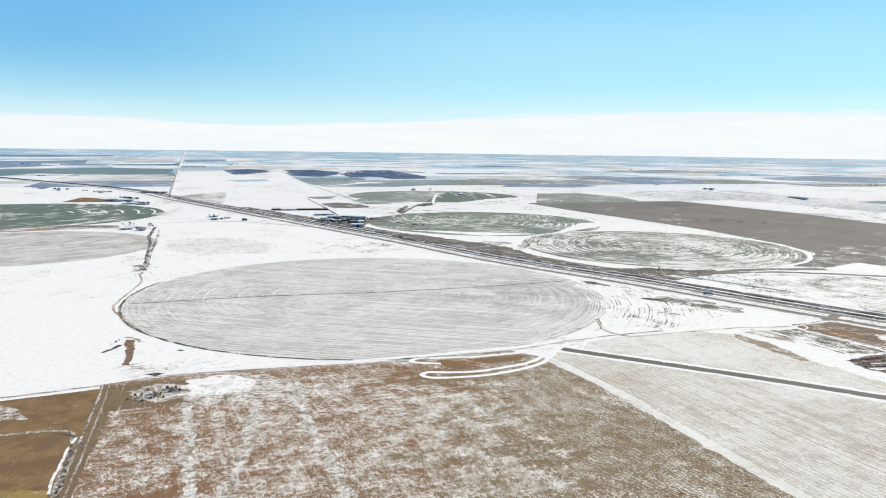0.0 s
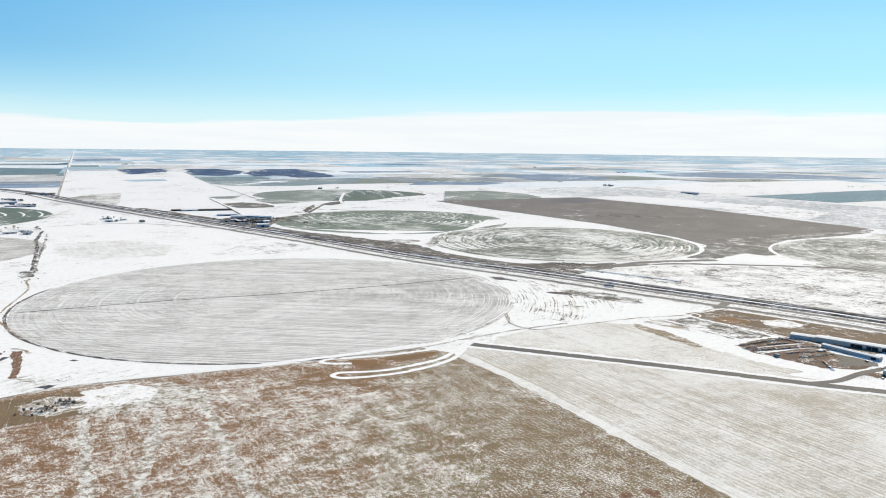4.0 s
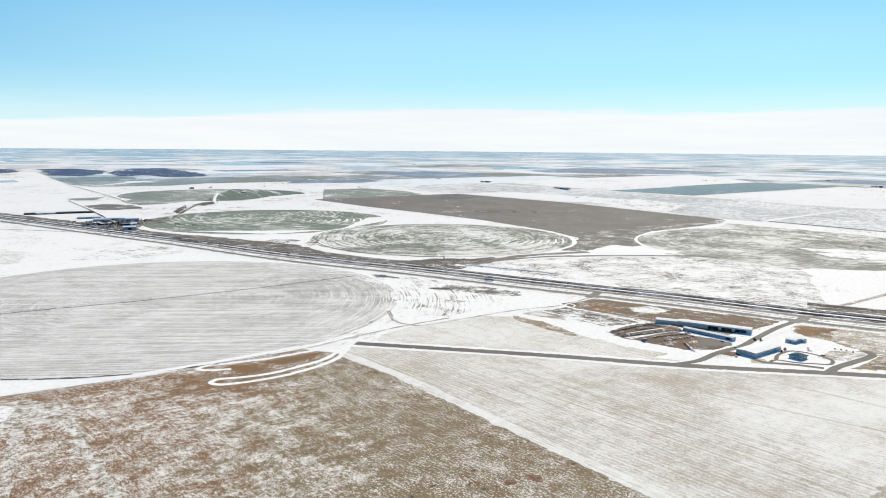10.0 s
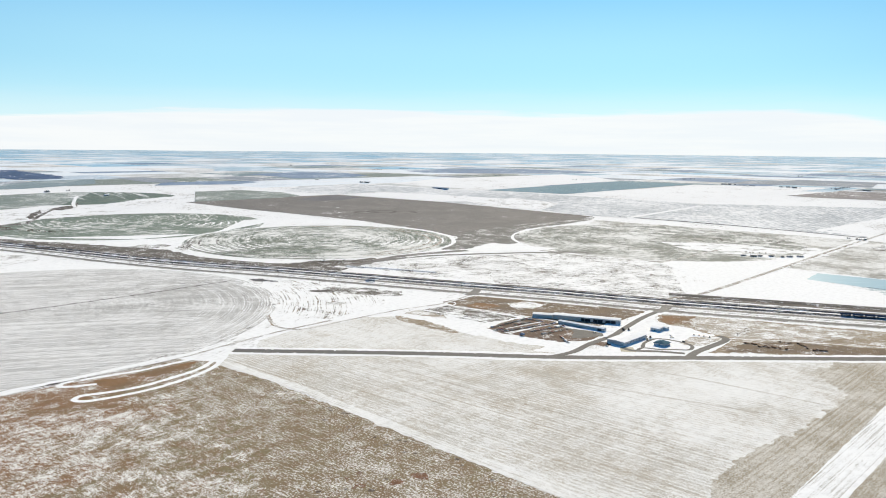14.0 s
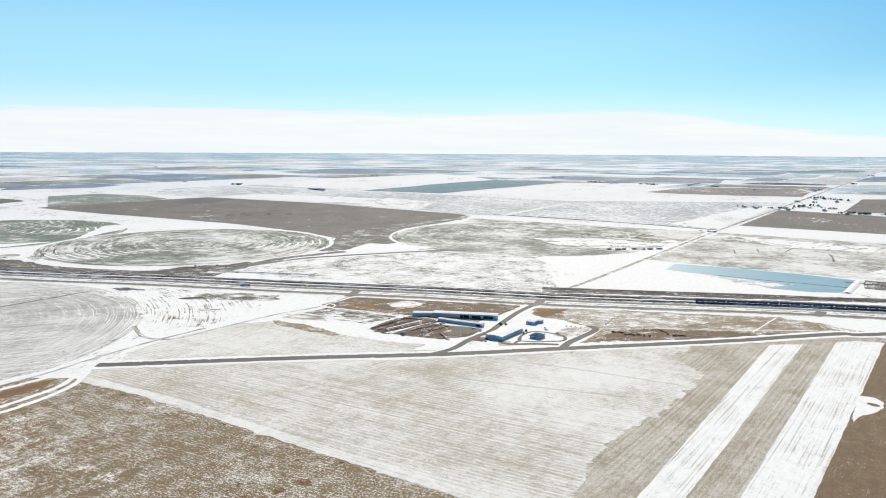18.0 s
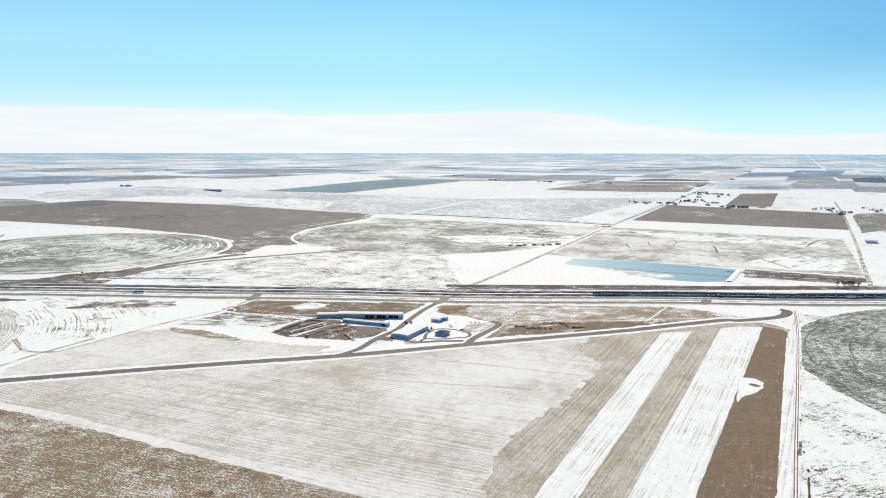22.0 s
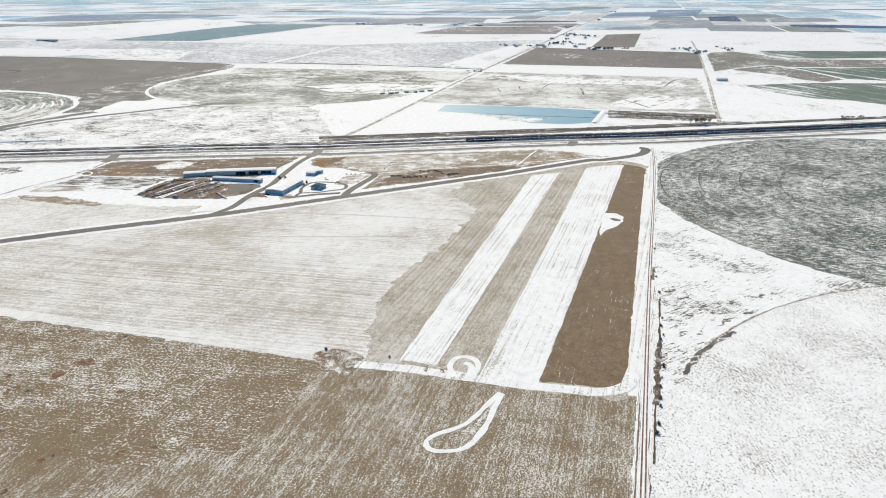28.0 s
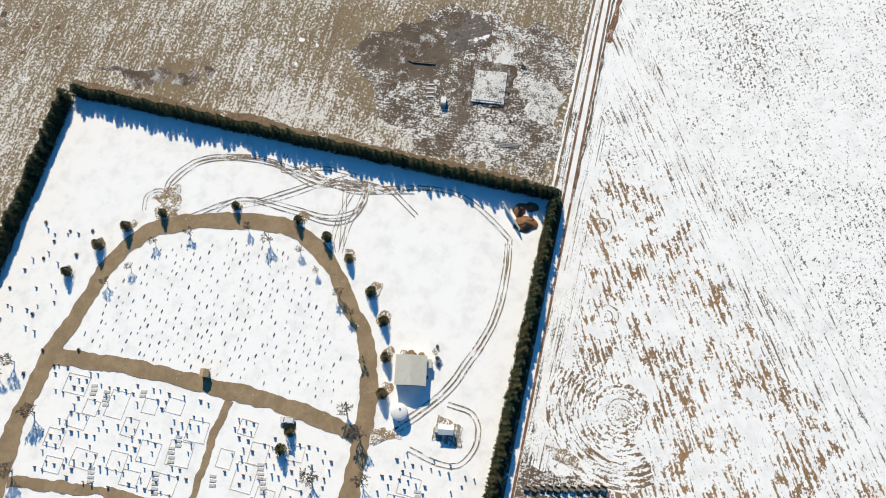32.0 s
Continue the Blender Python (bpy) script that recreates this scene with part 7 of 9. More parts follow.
for x, y, w in ((45.4, 22, 1.4), (45.6, 25, 1.6), (45.0, 28, 1.3), (39, 19, 0.7), (44, 18.6, 0.9)):
    patch("weed_patch", disc((x, y), w, 14), bare_soil, 0.23 + 0.003 * w, "dry brown weeds along the shed wall", "weeds", rough=w * 0.7)
tank = thing("water_tank", "round white water tank with a shallow domed roof", "tank", spot(25.5, 24.7, 0, 1, 0.15))
part("shell", Shape().tube((0, 0, 0), (0, 0, 2.8), 2.7, 2.7, 24), white_paint, tank)
part("roof", Shape().dome((0, 0, 2.8), 2.85, 0.9, 24, 4), white_paint, tank, "shallow domed lid")
part("hatch", Shape().tube((0.9, 0, 3.4), (0.9, 0, 3.85), 0.35, 0.35, 10), steel, tank)
part("ladder", Shape().box((2.72, -0.25, 0), (2.78, -0.2, 3.1)).box((2.72, 0.2, 0), (2.78, 0.25, 3.1)).box((2.72, -0.2, 1), (2.76, 0.2, 1.05)).box((2.72, -0.2, 2), (2.76, 0.2, 2.05)), steel, tank)

hut = thing("pump_hut", "small white-roofed pump hut on a muddy pad", "hut", spot(23.6, 8.6, 100, 1, 0.2))
part("wall", Shape().box((-2.3, -1.4, 0), (2.3, 1.4, 2.3)), cream_wall, hut)
part("roof", Shape().gable((-2.3, -1.4, 2.3), (2.3, 1.4), 2.9, over=0.25), white_paint, hut, "white pitched roof")
part("door", Shape().box((-0.45, -1.46, 0), (0.45, -1.4, 2.0)), old_wood, hut)
part("porch", Shape().box((2.3, -1.0, 0), (3.6, 0.9, 1.7)), cream_roof, hut)

kiosk = thing("brick_kiosk", "small tan brick kiosk beside the cemetery lane", "kiosk", spot(22.5, 91.5, 8, 1, 0.15))
part("wall", Shape().box((-1.1, -1.1, 0), (1.1, 1.1, 2.4)), brick_tan, kiosk)
part("roof", Shape().gable((-1.1, -1.1, 2.4), (1.1, 1.1), 3.2, over=0.3), brick_tan, kiosk)
part("doorway", Shape().box((-1.14, -0.4, 0), (-1.1, 0.4, 2.0)), dark_gap, kiosk)


# ---------------------------------------------------------------- vehicles
def car_body(pick, high):
    """A car body's side outline swept across its width, with drawn-in cabin sides."""
    if pick:
        prof = [(-2.6, 0.5), (-2.6, 1.05), (-0.5, 1.08), (-0.4, high), (0.9, high), (1.45, 1.1), (2.55, 1.0), (2.62, 0.5)]
    else:
        prof = [(-2.25, 0.45), (-2.3, 1.0), (-1.9, high - 0.05), (0.45, high), (1.15, 1.05), (2.15, 0.92), (2.28, 0.45)]
    n = len(prof)
    s = Shape()
    v = []
    for side in (-1, 1):
        v += [(x, side * (0.92 if z < 1.2 else 0.74), z) for x, z in prof]
    s.add(v, [tuple(range(n)), tuple(reversed(range(n, 2 * n)))] + [(i, n + i, n + (i + 1) % n, (i + 1) % n) for i in range(n)])
    return s


WHEEL = Shape().tube((0, -0.12, 0), (0, 0.12, 0), 0.36, 0.36, 12).mesh("tyre", rubber)
RIM = Shape().tube((0, -0.135, 0), (0, 0.135, 0), 0.2, 0.2, 8).mesh("rim", steel)
CAR_MESH = {}


def car(x, y, turn, paint, pick=False, label="parked car", size=1.0, z=0.25):
    key = (paint.name, pick)
    high = 1.75 if pick else 1.5
    if key not in CAR_MESH:
        CAR_MESH[key] = car_body(pick, high).mesh("body", paint)
    ob = thing("pickup_truck" if pick else "car", label, "pickup" if pick else "car", spot(x, y, turn, size, z), "parked vehicles")
    part("body", CAR_MESH[key], None, ob)
    if ("glass", pick) not in CAR_MESH:
        a, b = (-0.35, 0.95) if pick else (-1.75, 0.5)
        CAR_MESH[("glass", pick)] = Shape().box((a, -0.86, 1.12), (b, 0.86, high - 0.12)).mesh("windows", glass_dark)
        a, b = (1.0, 1.42) if pick else (0.55, 1.1)
        CAR_MESH[("front", pick)] = Shape().add([(a, -0.68, high - 0.1), (b, -0.78, 1.13), (b, 0.78, 1.13), (a, 0.68, high - 0.1)], [(0, 1, 2, 3)]).mesh("windscreen", glass_dark)
        CAR_MESH["lamp"] = Shape().box((-0.04, -0.16, -0.08), (0.04, 0.16, 0.08)).mesh("headlight", white_paint)
    part("windows", CAR_MESH[("glass", pick)], None, ob)
    part("windscreen", CAR_MESH[("front", pick)], None, ob)
    e = 2.6 if pick else 2.24
    for dy in (-0.62, 0.62):
        part("headlight", CAR_MESH["lamp"], None, ob, m=pose(e, dy, 0.78))
    for dx in (-1.45, 1.5):
        for dy in (-0.84, 0.84):
            w = part("wheel", WHEEL, None, ob, m=pose(dx, dy, 0.36))
            part("rim", RIM, None, w)
    return ob


car(14.4, 60, 98, car_white, False, "white car parked on the muddy cemetery lane", 1.05)

# dirt heap and low wall in the hedge corner
r0 = random.Random(9)
heap = Shape()
n = 14
for i in range(5):
    w = 3.2 * (1 - i / 5) ** 0.8
    heap.v += [Vector((w * math.cos(math.tau * j / n) * r0.uniform(0.8, 1.2), w * 1.5 * math.sin(math.tau * j / n) * r0.uniform(0.8, 1.2), 0.42 * i * r0.uniform(0.9, 1.1))) for j in range(n)]
heap.v.append(Vector((0, 0, 2.2)))
heap.f = [(i * n + j, i * n + (j + 1) % n, (i + 1) * n + (j + 1) % n, (i + 1) * n + j) for i in range(4) for j in range(n)] + [(4 * n + j, 4 * n + (j + 1) % n, 5 * n) for j in range(n)]
heap.m = [0] * len(heap.f)
HEAP = heap.mesh("earth_mound", earth_mat)
for x, y, k, turn in ((101, -2, 1.0, 20), (106, 1, 0.7, 70), (108, -3, 0.6, 10)):
    ob = tagged(new("earth_mound", HEAP), "heap of freshly dug brown earth", "earth mound", "earth heaps")
    ob.matrix_world = spot(x, y, turn, k, 0.15)
wall = tagged(new("low_wall", Shape().box((-5.6, -0.15, 0), (5.6, 0.15, 2.2)).mesh("low_wall", kerbstone)), "low pale concrete wall in the hedge corner", "wall")
wall.matrix_world = spot(102, 3.2, 42, 1, 0.15)

# ---------------------------------------------------------------- old farmstead ruins in the pasture
patch("weedy_ground", [(156, 80), (168, 74), (177, 66), (184, 52), (190, 40), (191, 24), (187, 8), (184, -9), (164, -9.5), (145, -9.5), (127, -9.5), (119, -6), (118, 12), (120, 36), (127, 50), (139, 62), (148, 72)], weeds, 0.10, "weedy trampled ground about old foundations", "ground", rough=9)
patch("dirt_mound", [(182, 41), (186, 33), (181, 28), (174, 30), (168, 36), (167, 43), (174, 46), (178, 42)], weed_brown, 0.122, "low dark brown dirt mound by the foundations", "ground", rough=3)
patch("weedy_ground", [(127, 179), (130, 164), (134, 152), (132, 148), (128, 150), (124, 153), (121, 157), (124, 163), (126, 172)], bare_weeds, 0.104, "dark brown weeds in the pasture by the hedge", "weeds", rough=3)
patch("weedy_ground", [(132, 148), (134, 141), (132, 136), (129, 135), (127, 141), (128, 145)], bare_weeds, 0.107, "dark brown weeds in the pasture by the hedge", "weeds", rough=3)
patch("weedy_ground", [(136, 136), (138, 132), (134, 130), (132, 133)], bare_weeds, 0.109, "dark brown weeds in the pasture by the hedge", "weeds", rough=3)
patch("dry_bank", [(116.5, 183), (120.5, 183), (121, 120), (119.5, 60), (118.5, 0), (116.5, -6)], brown_strip_mat, 0.11, "dry brown grass along the hedge foot", "verge", rough=1.0)
patch("snowy_ground", [(159, 7), (162, -1), (156, -7), (146, -6), (143, 1), (146, 5), (152, 5)], slab_snow, 0.13, "snow drifted over a level plot", "ground", rough=2.5)
for x, y, w in ((163, 56, 4), (170, 52, 3.4), (157, 60, 3), (150, 57, 2.4), (167, 64, 2.4), (174, 58, 2.0), (160, 72, 2.2), (145, 60, 1.8)):
    patch("weedy_ground", disc((x, y), w, 18), bare_weeds, 0.108 + 0.001 * w, "dead brown weeds beside old foundations", "weeds", rough=w * 0.8)
patch("weedy_ground", [(145, 14), (165, 14), (166, 32), (145, 32)], bare_weeds, 0.12, "dark weeds round the old foundation", "ground", rough=2.2)
for x, y, w in ((170, 25, 4), (177, 20, 3), (175, 14, 3), (173, 22, 3), (154, 119, 1.8), (144, 129, 1.6), (158, 101, 1.5), (143, 216, 2), (114, 203, 3), (129, 134, 2), (124, 137, 2.5), (157, 94, 1.3), (179, 27, 2.5),
                (141, 116, 1.3), (168, 8, 2), (160, 108, 1), (147, 100, 1), (196, 60, 1.4), (205, 48, 1.2), (190, 78, 1.2), (212, 66, 1.4), (199, 32, 1.3), (220, 40, 1.5), (230, 55, 1.4), (214, 90, 1.5), (185, 100, 1.6),
                (240, 75, 1.8), (250, 95, 1.8), (226, 110, 1.8), (262, 60, 1.6), (270, 84, 1.8), (205, 120, 1.8), (190, 140, 2.0), (243, 132, 2.2), (120, 120, 2.5), (121, 100, 3), (120, 80, 3), (121, 62, 2.5)):
    patch("snow_clump", disc((x, y), w * 0.68, 12), drift_mat if w > 1.5 else snow_clean, 0.125, "small clump of old snow in pasture grass", "snow clump", rough=w * 0.8)
ruin = thing("foundation", "square crumbled foundation filled with snow", "ruin", spot(154, 23, 6, 1, 0.1))
r0 = random.Random(31)
for ax, ay, bx, by in ((-8, -7, 8, -7), (8, -7, 8, 7), (8, 7, -8, 7), (-8, 7, -8, -7)):
    for k in range(10):
        x, y = ax + (bx - ax) * k / 10, ay + (by - ay) * k / 10
        h = r0.uniform(0.1, 0.5)
        x, y = x + r0.uniform(-0.6, 0.6), y + r0.uniform(-0.5, 0.5)
        part("wall_stone", Shape().box((x - r0.uniform(0.4, 0.8), y - r0.uniform(0.4, 0.7), 0), (x + r0.uniform(0.3, 0.8), y + r0.uniform(0.3, 0.7), h), 0, pose(0, 0, 0, 0, 0, r0.uniform(-2, 2))), brush if k % 3 else rubble_mat, ruin)
part("floor_slab", Shape().box((-7.3, -6.3, 0), (7.1, 6.2, 0.75)).box((-6.5, -5.6, 0.75), (6.4, 5.5, 0.95)), slab_snow, ruin, "raised slab under patchy snow")
box_ob = thing("storage_box", "small white metal box in the weeds", "box", spot(143.5, 38.7, 4, 1, 0.1))
part("body", Shape().box((-1.3, -0.9, 0.15), (1.3, 0.9, 1.9)), white_paint, box_ob)
part("lid", Shape().box((-1.38, -0.98, 1.9), (1.38, 0.98, 2.02)), white_paint, box_ob)
timber = thing("timber_stack", "row of old dark timbers in weeds", "timber", spot(159, 51.5, 97, 1, 0.1))
for k in range(4):
    part("beam", Shape().box((-5.6, -0.5 + 0.28 * k, 0), (5.6 - k * 0.7, -0.26 + 0.28 * k, 0.4)), dark_gap if k % 2 else old_wood, timber)
pallets = thing("pallet_stack", "scattered grey wooden pallets with snow", "pallets", spot(148, 45, 12, 1, 0.1))
for k in range(7):
    part("pallet", Shape().box((-1.1 + k * 0.9 - 2.4, -1.4, 0), (-0.6 + k * 0.9 - 2.4, 1.3, 0.3)), old_wood if k % 2 else white_paint, pallets)
pipes = thing("pipe_stack", "stack of weathered irrigation pipes", "pipes", spot(131, 10.5, 98, 1, 0.1))
for k in range(6):
    part("pipe", Shape().tube((-4.6 + 0.2 * k, -0.8 + 0.32 * k, 0.16), (4.4 - 0.3 * k, -0.8 + 0.32 * k, 0.16), 0.15, 0.15, 8), steel if k % 2 else old_wood, pipes)
for x, y, k in ((166, 12, 1.0), (141, 12, 0.7)):
    ob = thing("tractor_tyre", "old black tractor tyre lying in the weeds", "tyre", spot(x, y, 0, k * 0.8, 0.1), "old tyres")
    ring = Shape()
    v, f = [], []
    for i in range(16):
        a = math.tau * i / 16
        for rr, zz in ((0.6, 0.1), (1.0, 0.05), (1.0, 0.5), (0.6, 0.45)):
            v.append((rr * math.cos(a), rr * math.sin(a), zz))
    for i in range(16):
        for j in range(4):
            f.append((4 * i + j, 4 * ((i + 1) % 16) + j, 4 * ((i + 1) % 16) + (j + 1) % 4, 4 * i + (j + 1) % 4))
    part("tread", ring.add(v, f), rubber, ob)
# line of grey feed bunks at the field's end
for k in range(11):
    ob = thing("feed_bunk", "grey wooden feed bunk on stony ground", "feed bunk", spot(12.3 + 0.55 * k + rnd.uniform(-0.3, 0.3), -20.5 - 2.35 * k, rnd.uniform(-6, 6) - 12, rnd.uniform(0.85, 1.1), 0.17), "row of feed bunks")
    part("trough", Shape().box((-0.8, -1.0, 0.5), (0.8, 1.0, 0.62)).box((-0.8, -1.0, 0.62), (-0.7, 1.0, 1.1)).box((0.7, -1.0, 0.62), (0.8, 1.0, 1.1)), old_wood, ob)
    for dx in (-0.6, 0.6):
        part("leg", Shape().box((dx - 0.08, -0.8, 0), (dx + 0.08, 0.8, 0.5)), old_wood, ob)

# ---------------------------------------------------------------- railway
RAIL = shifted(HIGHWAY, 57)


def paced(points, step):
    """Points at even steps along a line."""
    line, out, left = smooth(points, 8), [], 0.0
    for a, b in zip(line, line[1:]):
        far = (b - a).length
        while left < far:
            out.append(a + (b - a) * (left / far))
            left += step
        left -= far
    return out


rail_line = paced(RAIL, 15.9)


def bank(name, points, profile, mat, label, category="bank", step=20.0):
    """A raised bed along a line: profile is a list of (offset, height)."""
    line = smooth(points, step)
    n, k = len(line), len(profile)
    verts, faces = [], []
    for i, q in enumerate(line):
        d = (line[min(i + 1, n - 1)] - line[max(i - 1, 0)]).normalized()
        for off, h in profile:
            p = lay(q.x - d.y * off, q.y + d.x * off)
            verts.append(p + Vector((0, 0, h)))
    for i in range(n - 1):
        faces += [(i * k + j, (i + 1) * k + j, (i + 1) * k + j + 1, i * k + j + 1) for j in range(k - 1)]
    ob = new(name, mesh_of(name, verts, faces, [mat]))
    ob.data.flip_normals()
    return tagged(ob, label, category, kind="structure")


ballast = snowy_ballast
bank("rail_bed", RAIL, [(-6.4, 0.1), (-2.6, 1.6), (2.6, 1.6), (6.4, 0.1)], ballast, "raised gravel railway bed with snow at its foot", "railway")
bank("rail_bed", shifted(HIGHWAY, 80), [(-4.4, 0.1), (-2.2, 1.3), (2.2, 1.3), (4.4, 0.1)], ballast, "lower gravel bed of a railway siding", "railway")
for side in (-0.75, 0.75):
    ob = bank("rail", shifted(RAIL, side), [(-0.06, 1.6), (-0.06, 1.82), (0.06, 1.82), (0.06, 1.6)], rust, "rusty steel rail", "rail", 25)
bank("snow_bank", [(905, 1142), (950, 1050), (987, 966)], [(-6, 0.1), (-2.5, 1.6), (2.5, 1.6), (6, 0.1)], range_snow, "long low embankment topped with snow", "embankment")
bank("ditch_bank", shifted([p for p in HIGHWAY if p[1] < 500], 136), [(-12, 0.1), (-7, 1.3), (-2, 0.5), (3, 1.5), (12, 0.1)], weed_brown, "weedy spoil bank along a ditch", "bank", 35)
bank("pond_dyke", [(1388, 101), (1455, 97), (1535, 93)], [(-7, 0.15), (-2, 1.8), (2, 1.8), (7, 0.15)], snow_clean, "snow-covered dyke at the lagoon's end", "dyke")

hopper_dark = plain("hopper_steel", (0.055, 0.075, 0.125), 0.6, 0.2, vary=0.4, size=2.5)
hopper_coal = plain("snow_dusted_load", (0.06, 0.07, 0.10), 0.9, vary=0.5, size=1.5)
body = Shape()
prof = [(-7.5, 3.9), (-7.5, 2.0), (-5.6, 0.95), (5.6, 0.95), (7.5, 2.0), (7.5, 3.9)]
n = len(prof)
body.add([(x, -1.5, z) for x, z in prof] + [(x, 1.5, z) for x, z in prof],
         [tuple(reversed(range(n))), tuple(range(n, 2 * n))] + [(i, (i + 1) % n, n + (i + 1) % n, n + i) for i in range(n - 1)])
for k in range(9):
    body.box((-7.2 + k * 1.75, -1.62, 1.3), (-7.0 + k * 1.75, -1.5, 3.9)).box((-7.2 + k * 1.75, 1.5, 1.3), (-7.0 + k * 1.75, 1.62, 3.9))
HOPPER = body.mesh("body", hopper_dark)
LOAD = Shape().gable((-7.3, -1.4, 3.75), (7.3, 1.4), 4.35, over=0.0).mesh("load", hopper_coal)
BOGIE = Shape().box((-1.3, -1.0, 0.45), (1.3, 1.0, 0.8)).tube((-0.9, -1.05, 0.45), (-0.9, 1.05, 0.45), 0.45, 0.45, 10).tube((0.9, -1.05, 0.45), (0.9, 1.05, 0.45), 0.45, 0.45, 10).mesh("bogie", rust)
hopper = None
made = 0
for i, q in enumerate(rail_line[:-1]):
    if q.y < 298 and q.x > 1050 and made < 110:
        d = rail_line[i + 1] - q
        turn = math.degrees(math.atan2(d.y, d.x))
        if hopper is None:
            hopper = thing("hopper_car", "dark steel hopper rail car with a heaped load", "rail car", None, "coal train cars")
            part("body", HOPPER, None, hopper)
            part("load", LOAD, None, hopper)
            part("bogie", BOGIE, None, hopper, m=pose(-5.4, 0, 0))
            part("bogie", BOGIE, None, hopper, m=pose(5.4, 0, 0))
            part("coupler", Shape().box((7.5, -0.15, 0.8), (8.3, 0.15, 1.1)), rust, hopper)
            hopper.matrix_basis = spot(q.x, q.y, turn, 1.0, 1.82)
        else:
            put(hopper, q.x, q.y, turn, 1.0, 1.82)
        made += 1

# ---------------------------------------------------------------- airfield buildings
def long_shed(name, a, b, deep, high, wall_mat, roof_mat, label, bays=(), split=None):
    """A long low shed whose front runs from a to b; its bays are flat dark panels."""
    length = math.dist(a, b)
    turn = math.degrees(math.atan2(b[1] - a[1], b[0] - a[0]))
    ob = thing(name, label, "hangar", spot(a[0], a[1], turn, 1, 0.1), "airfield buildings")
    part("wall", Shape().box((0, 0, 0), (length, deep, high)), wall_mat, ob)
    part("roof", Shape().gable((0, 0, high), (length, deep), high + 1.0, over=0.4), roof_mat, ob, "snow-covered low pitched roof")
    for k, (u, w) in enumerate(bays):
        d = part("door_bay", Shape().box((u, -0.06, 0), (u + w, 0, high * 0.72)), dark_gap, ob, "dark panel for the shade in a door bay")
        part("door_frame", Shape().box((u - 0.3, -0.12, 0), (u, -0.0, high * 0.78)).box((u + w, -0.12, 0), (u + w + 0.3, 0, high * 0.78)), steel, d)
    for k in range(int(length / 9)):
        part("pilaster", Shape().box((k * 9 - 0.12, -0.14, 0), (k * 9 + 0.12, -0.0, high)), wall_mat, ob)
    return ob


long_shed("long_hangar", (834, 581), (872, 495), 15, 5.6, white_wall, roof_snow, "long pale steel hangar with dark panels for shaded bays", ((40, 13), (57, 13), (74, 14)))
long_shed("low_hangar", (820, 607), (833.5, 582), 13, 4.6, white_wall, roof_snow, "lower pale shed at the hangar's end")
long_shed("store_shed", (815, 559), (821, 490), 8, 3.8, white_wall, roof_snow, "long low pale storage shed under snow", ((60, 6),))

big = thing("big_hangar", "large white steel hangar with a snowy roof", "hangar", spot(803, 445, 0, 1, 0.1), "airfield buildings")
part("wall", Shape().gable_walls((-28, -12), (28, 12), 4.9, 5.9), white_wall, big)
part("roof", Shape().gable((-28, -12, 4.9), (28, 12), 5.9, over=0.5), roof_snow, big, "snow-covered roof")
door = part("hangar_door", Shape().box((-28.12, -8, 0), (-28, 8, 4.3)), gray_wall, big, "wide grey sliding door")
for k in range(4):
    part("door_panel", Shape().box((-28.2, -8 + k * 4 + 0.1, 0.1), (-28.12, -4.1 + k * 4, 4.2)), gray_wall, door)
for k in range(6):
    part("window", Shape().box((-20 + k * 7, -12.08, 2.2), (-18 + k * 7, -12, 3.4)), glass_dark, big)
part("side_door", Shape().box((10, -12.08, 0), (11.1, -12, 2.1)), gray_wall, big)

office = thing("office_building", "small white L-shaped airfield office", "office", spot(884, 443, 0, 1, 0.1), "airfield buildings")
part("wall", Shape().box((-10, -6, 0), (4, 7, 3.8)), white_wall, office)
part("wing", Shape().box((4, -9, 0), (12, 2, 3.4)), white_wall, office)
part("roof", Shape().gable((-10, -6, 3.8), (4, 7), 5.0, over=0.4, along="y"), roof_snow, office, "snow-covered roof")
part("wing_roof", Shape().gable((4, -9, 3.4), (12, 2), 4.3, over=0.3, along="y"), roof_snow, office)
part("door", Shape().box((-10.08, 0, 0), (-10, 1.1, 2.1)), glass_dark, office)
for k in range(3):
    part("window", Shape().box((-8 + k * 4, -6.08, 1.1), (-6.4 + k * 4, -6, 2.3)), glass_dark, office)

lodge = thing("terminal_building", "small building with a teal hipped roof", "terminal", spot(816, 403.5, 0, 1, 0.1), "airfield buildings")
part("wall", Shape().box((-7.5, -7, 0), (7.5, 7, 3.4)), gray_wall, lodge)
v = [(-8.6, -8.1, 3.3), (8.6, -8.1, 3.3), (8.6, 8.1, 3.3), (-8.6, 8.1, 3.3), (-8.6, -8.1, 3.5), (8.6, -8.1, 3.5), (8.6, 8.1, 3.5), (-8.6, 8.1, 3.5), (-2.5, 0, 6.0), (2.5, 0, 6.0)]
part("roof", Shape().add(v, [(3, 2, 1, 0), (0, 1, 5, 4), (1, 2, 6, 5), (2, 3, 7, 6), (3, 0, 4, 7), (4, 5, 9, 8), (5, 6, 9), (6, 7, 8, 9), (7, 4, 8)]), teal_roof, lodge, "teal metal hipped roof")
part("door", Shape().box((-7.58, -0.6, 0), (-7.5, 0.6, 2.2)), glass_dark, lodge)
for k in range(4):
    part("window", Shape().box((-6 + k * 3.4, -7.08, 1.0), (-4.4 + k * 3.4, -7, 2.3)), glass_dark, lodge)

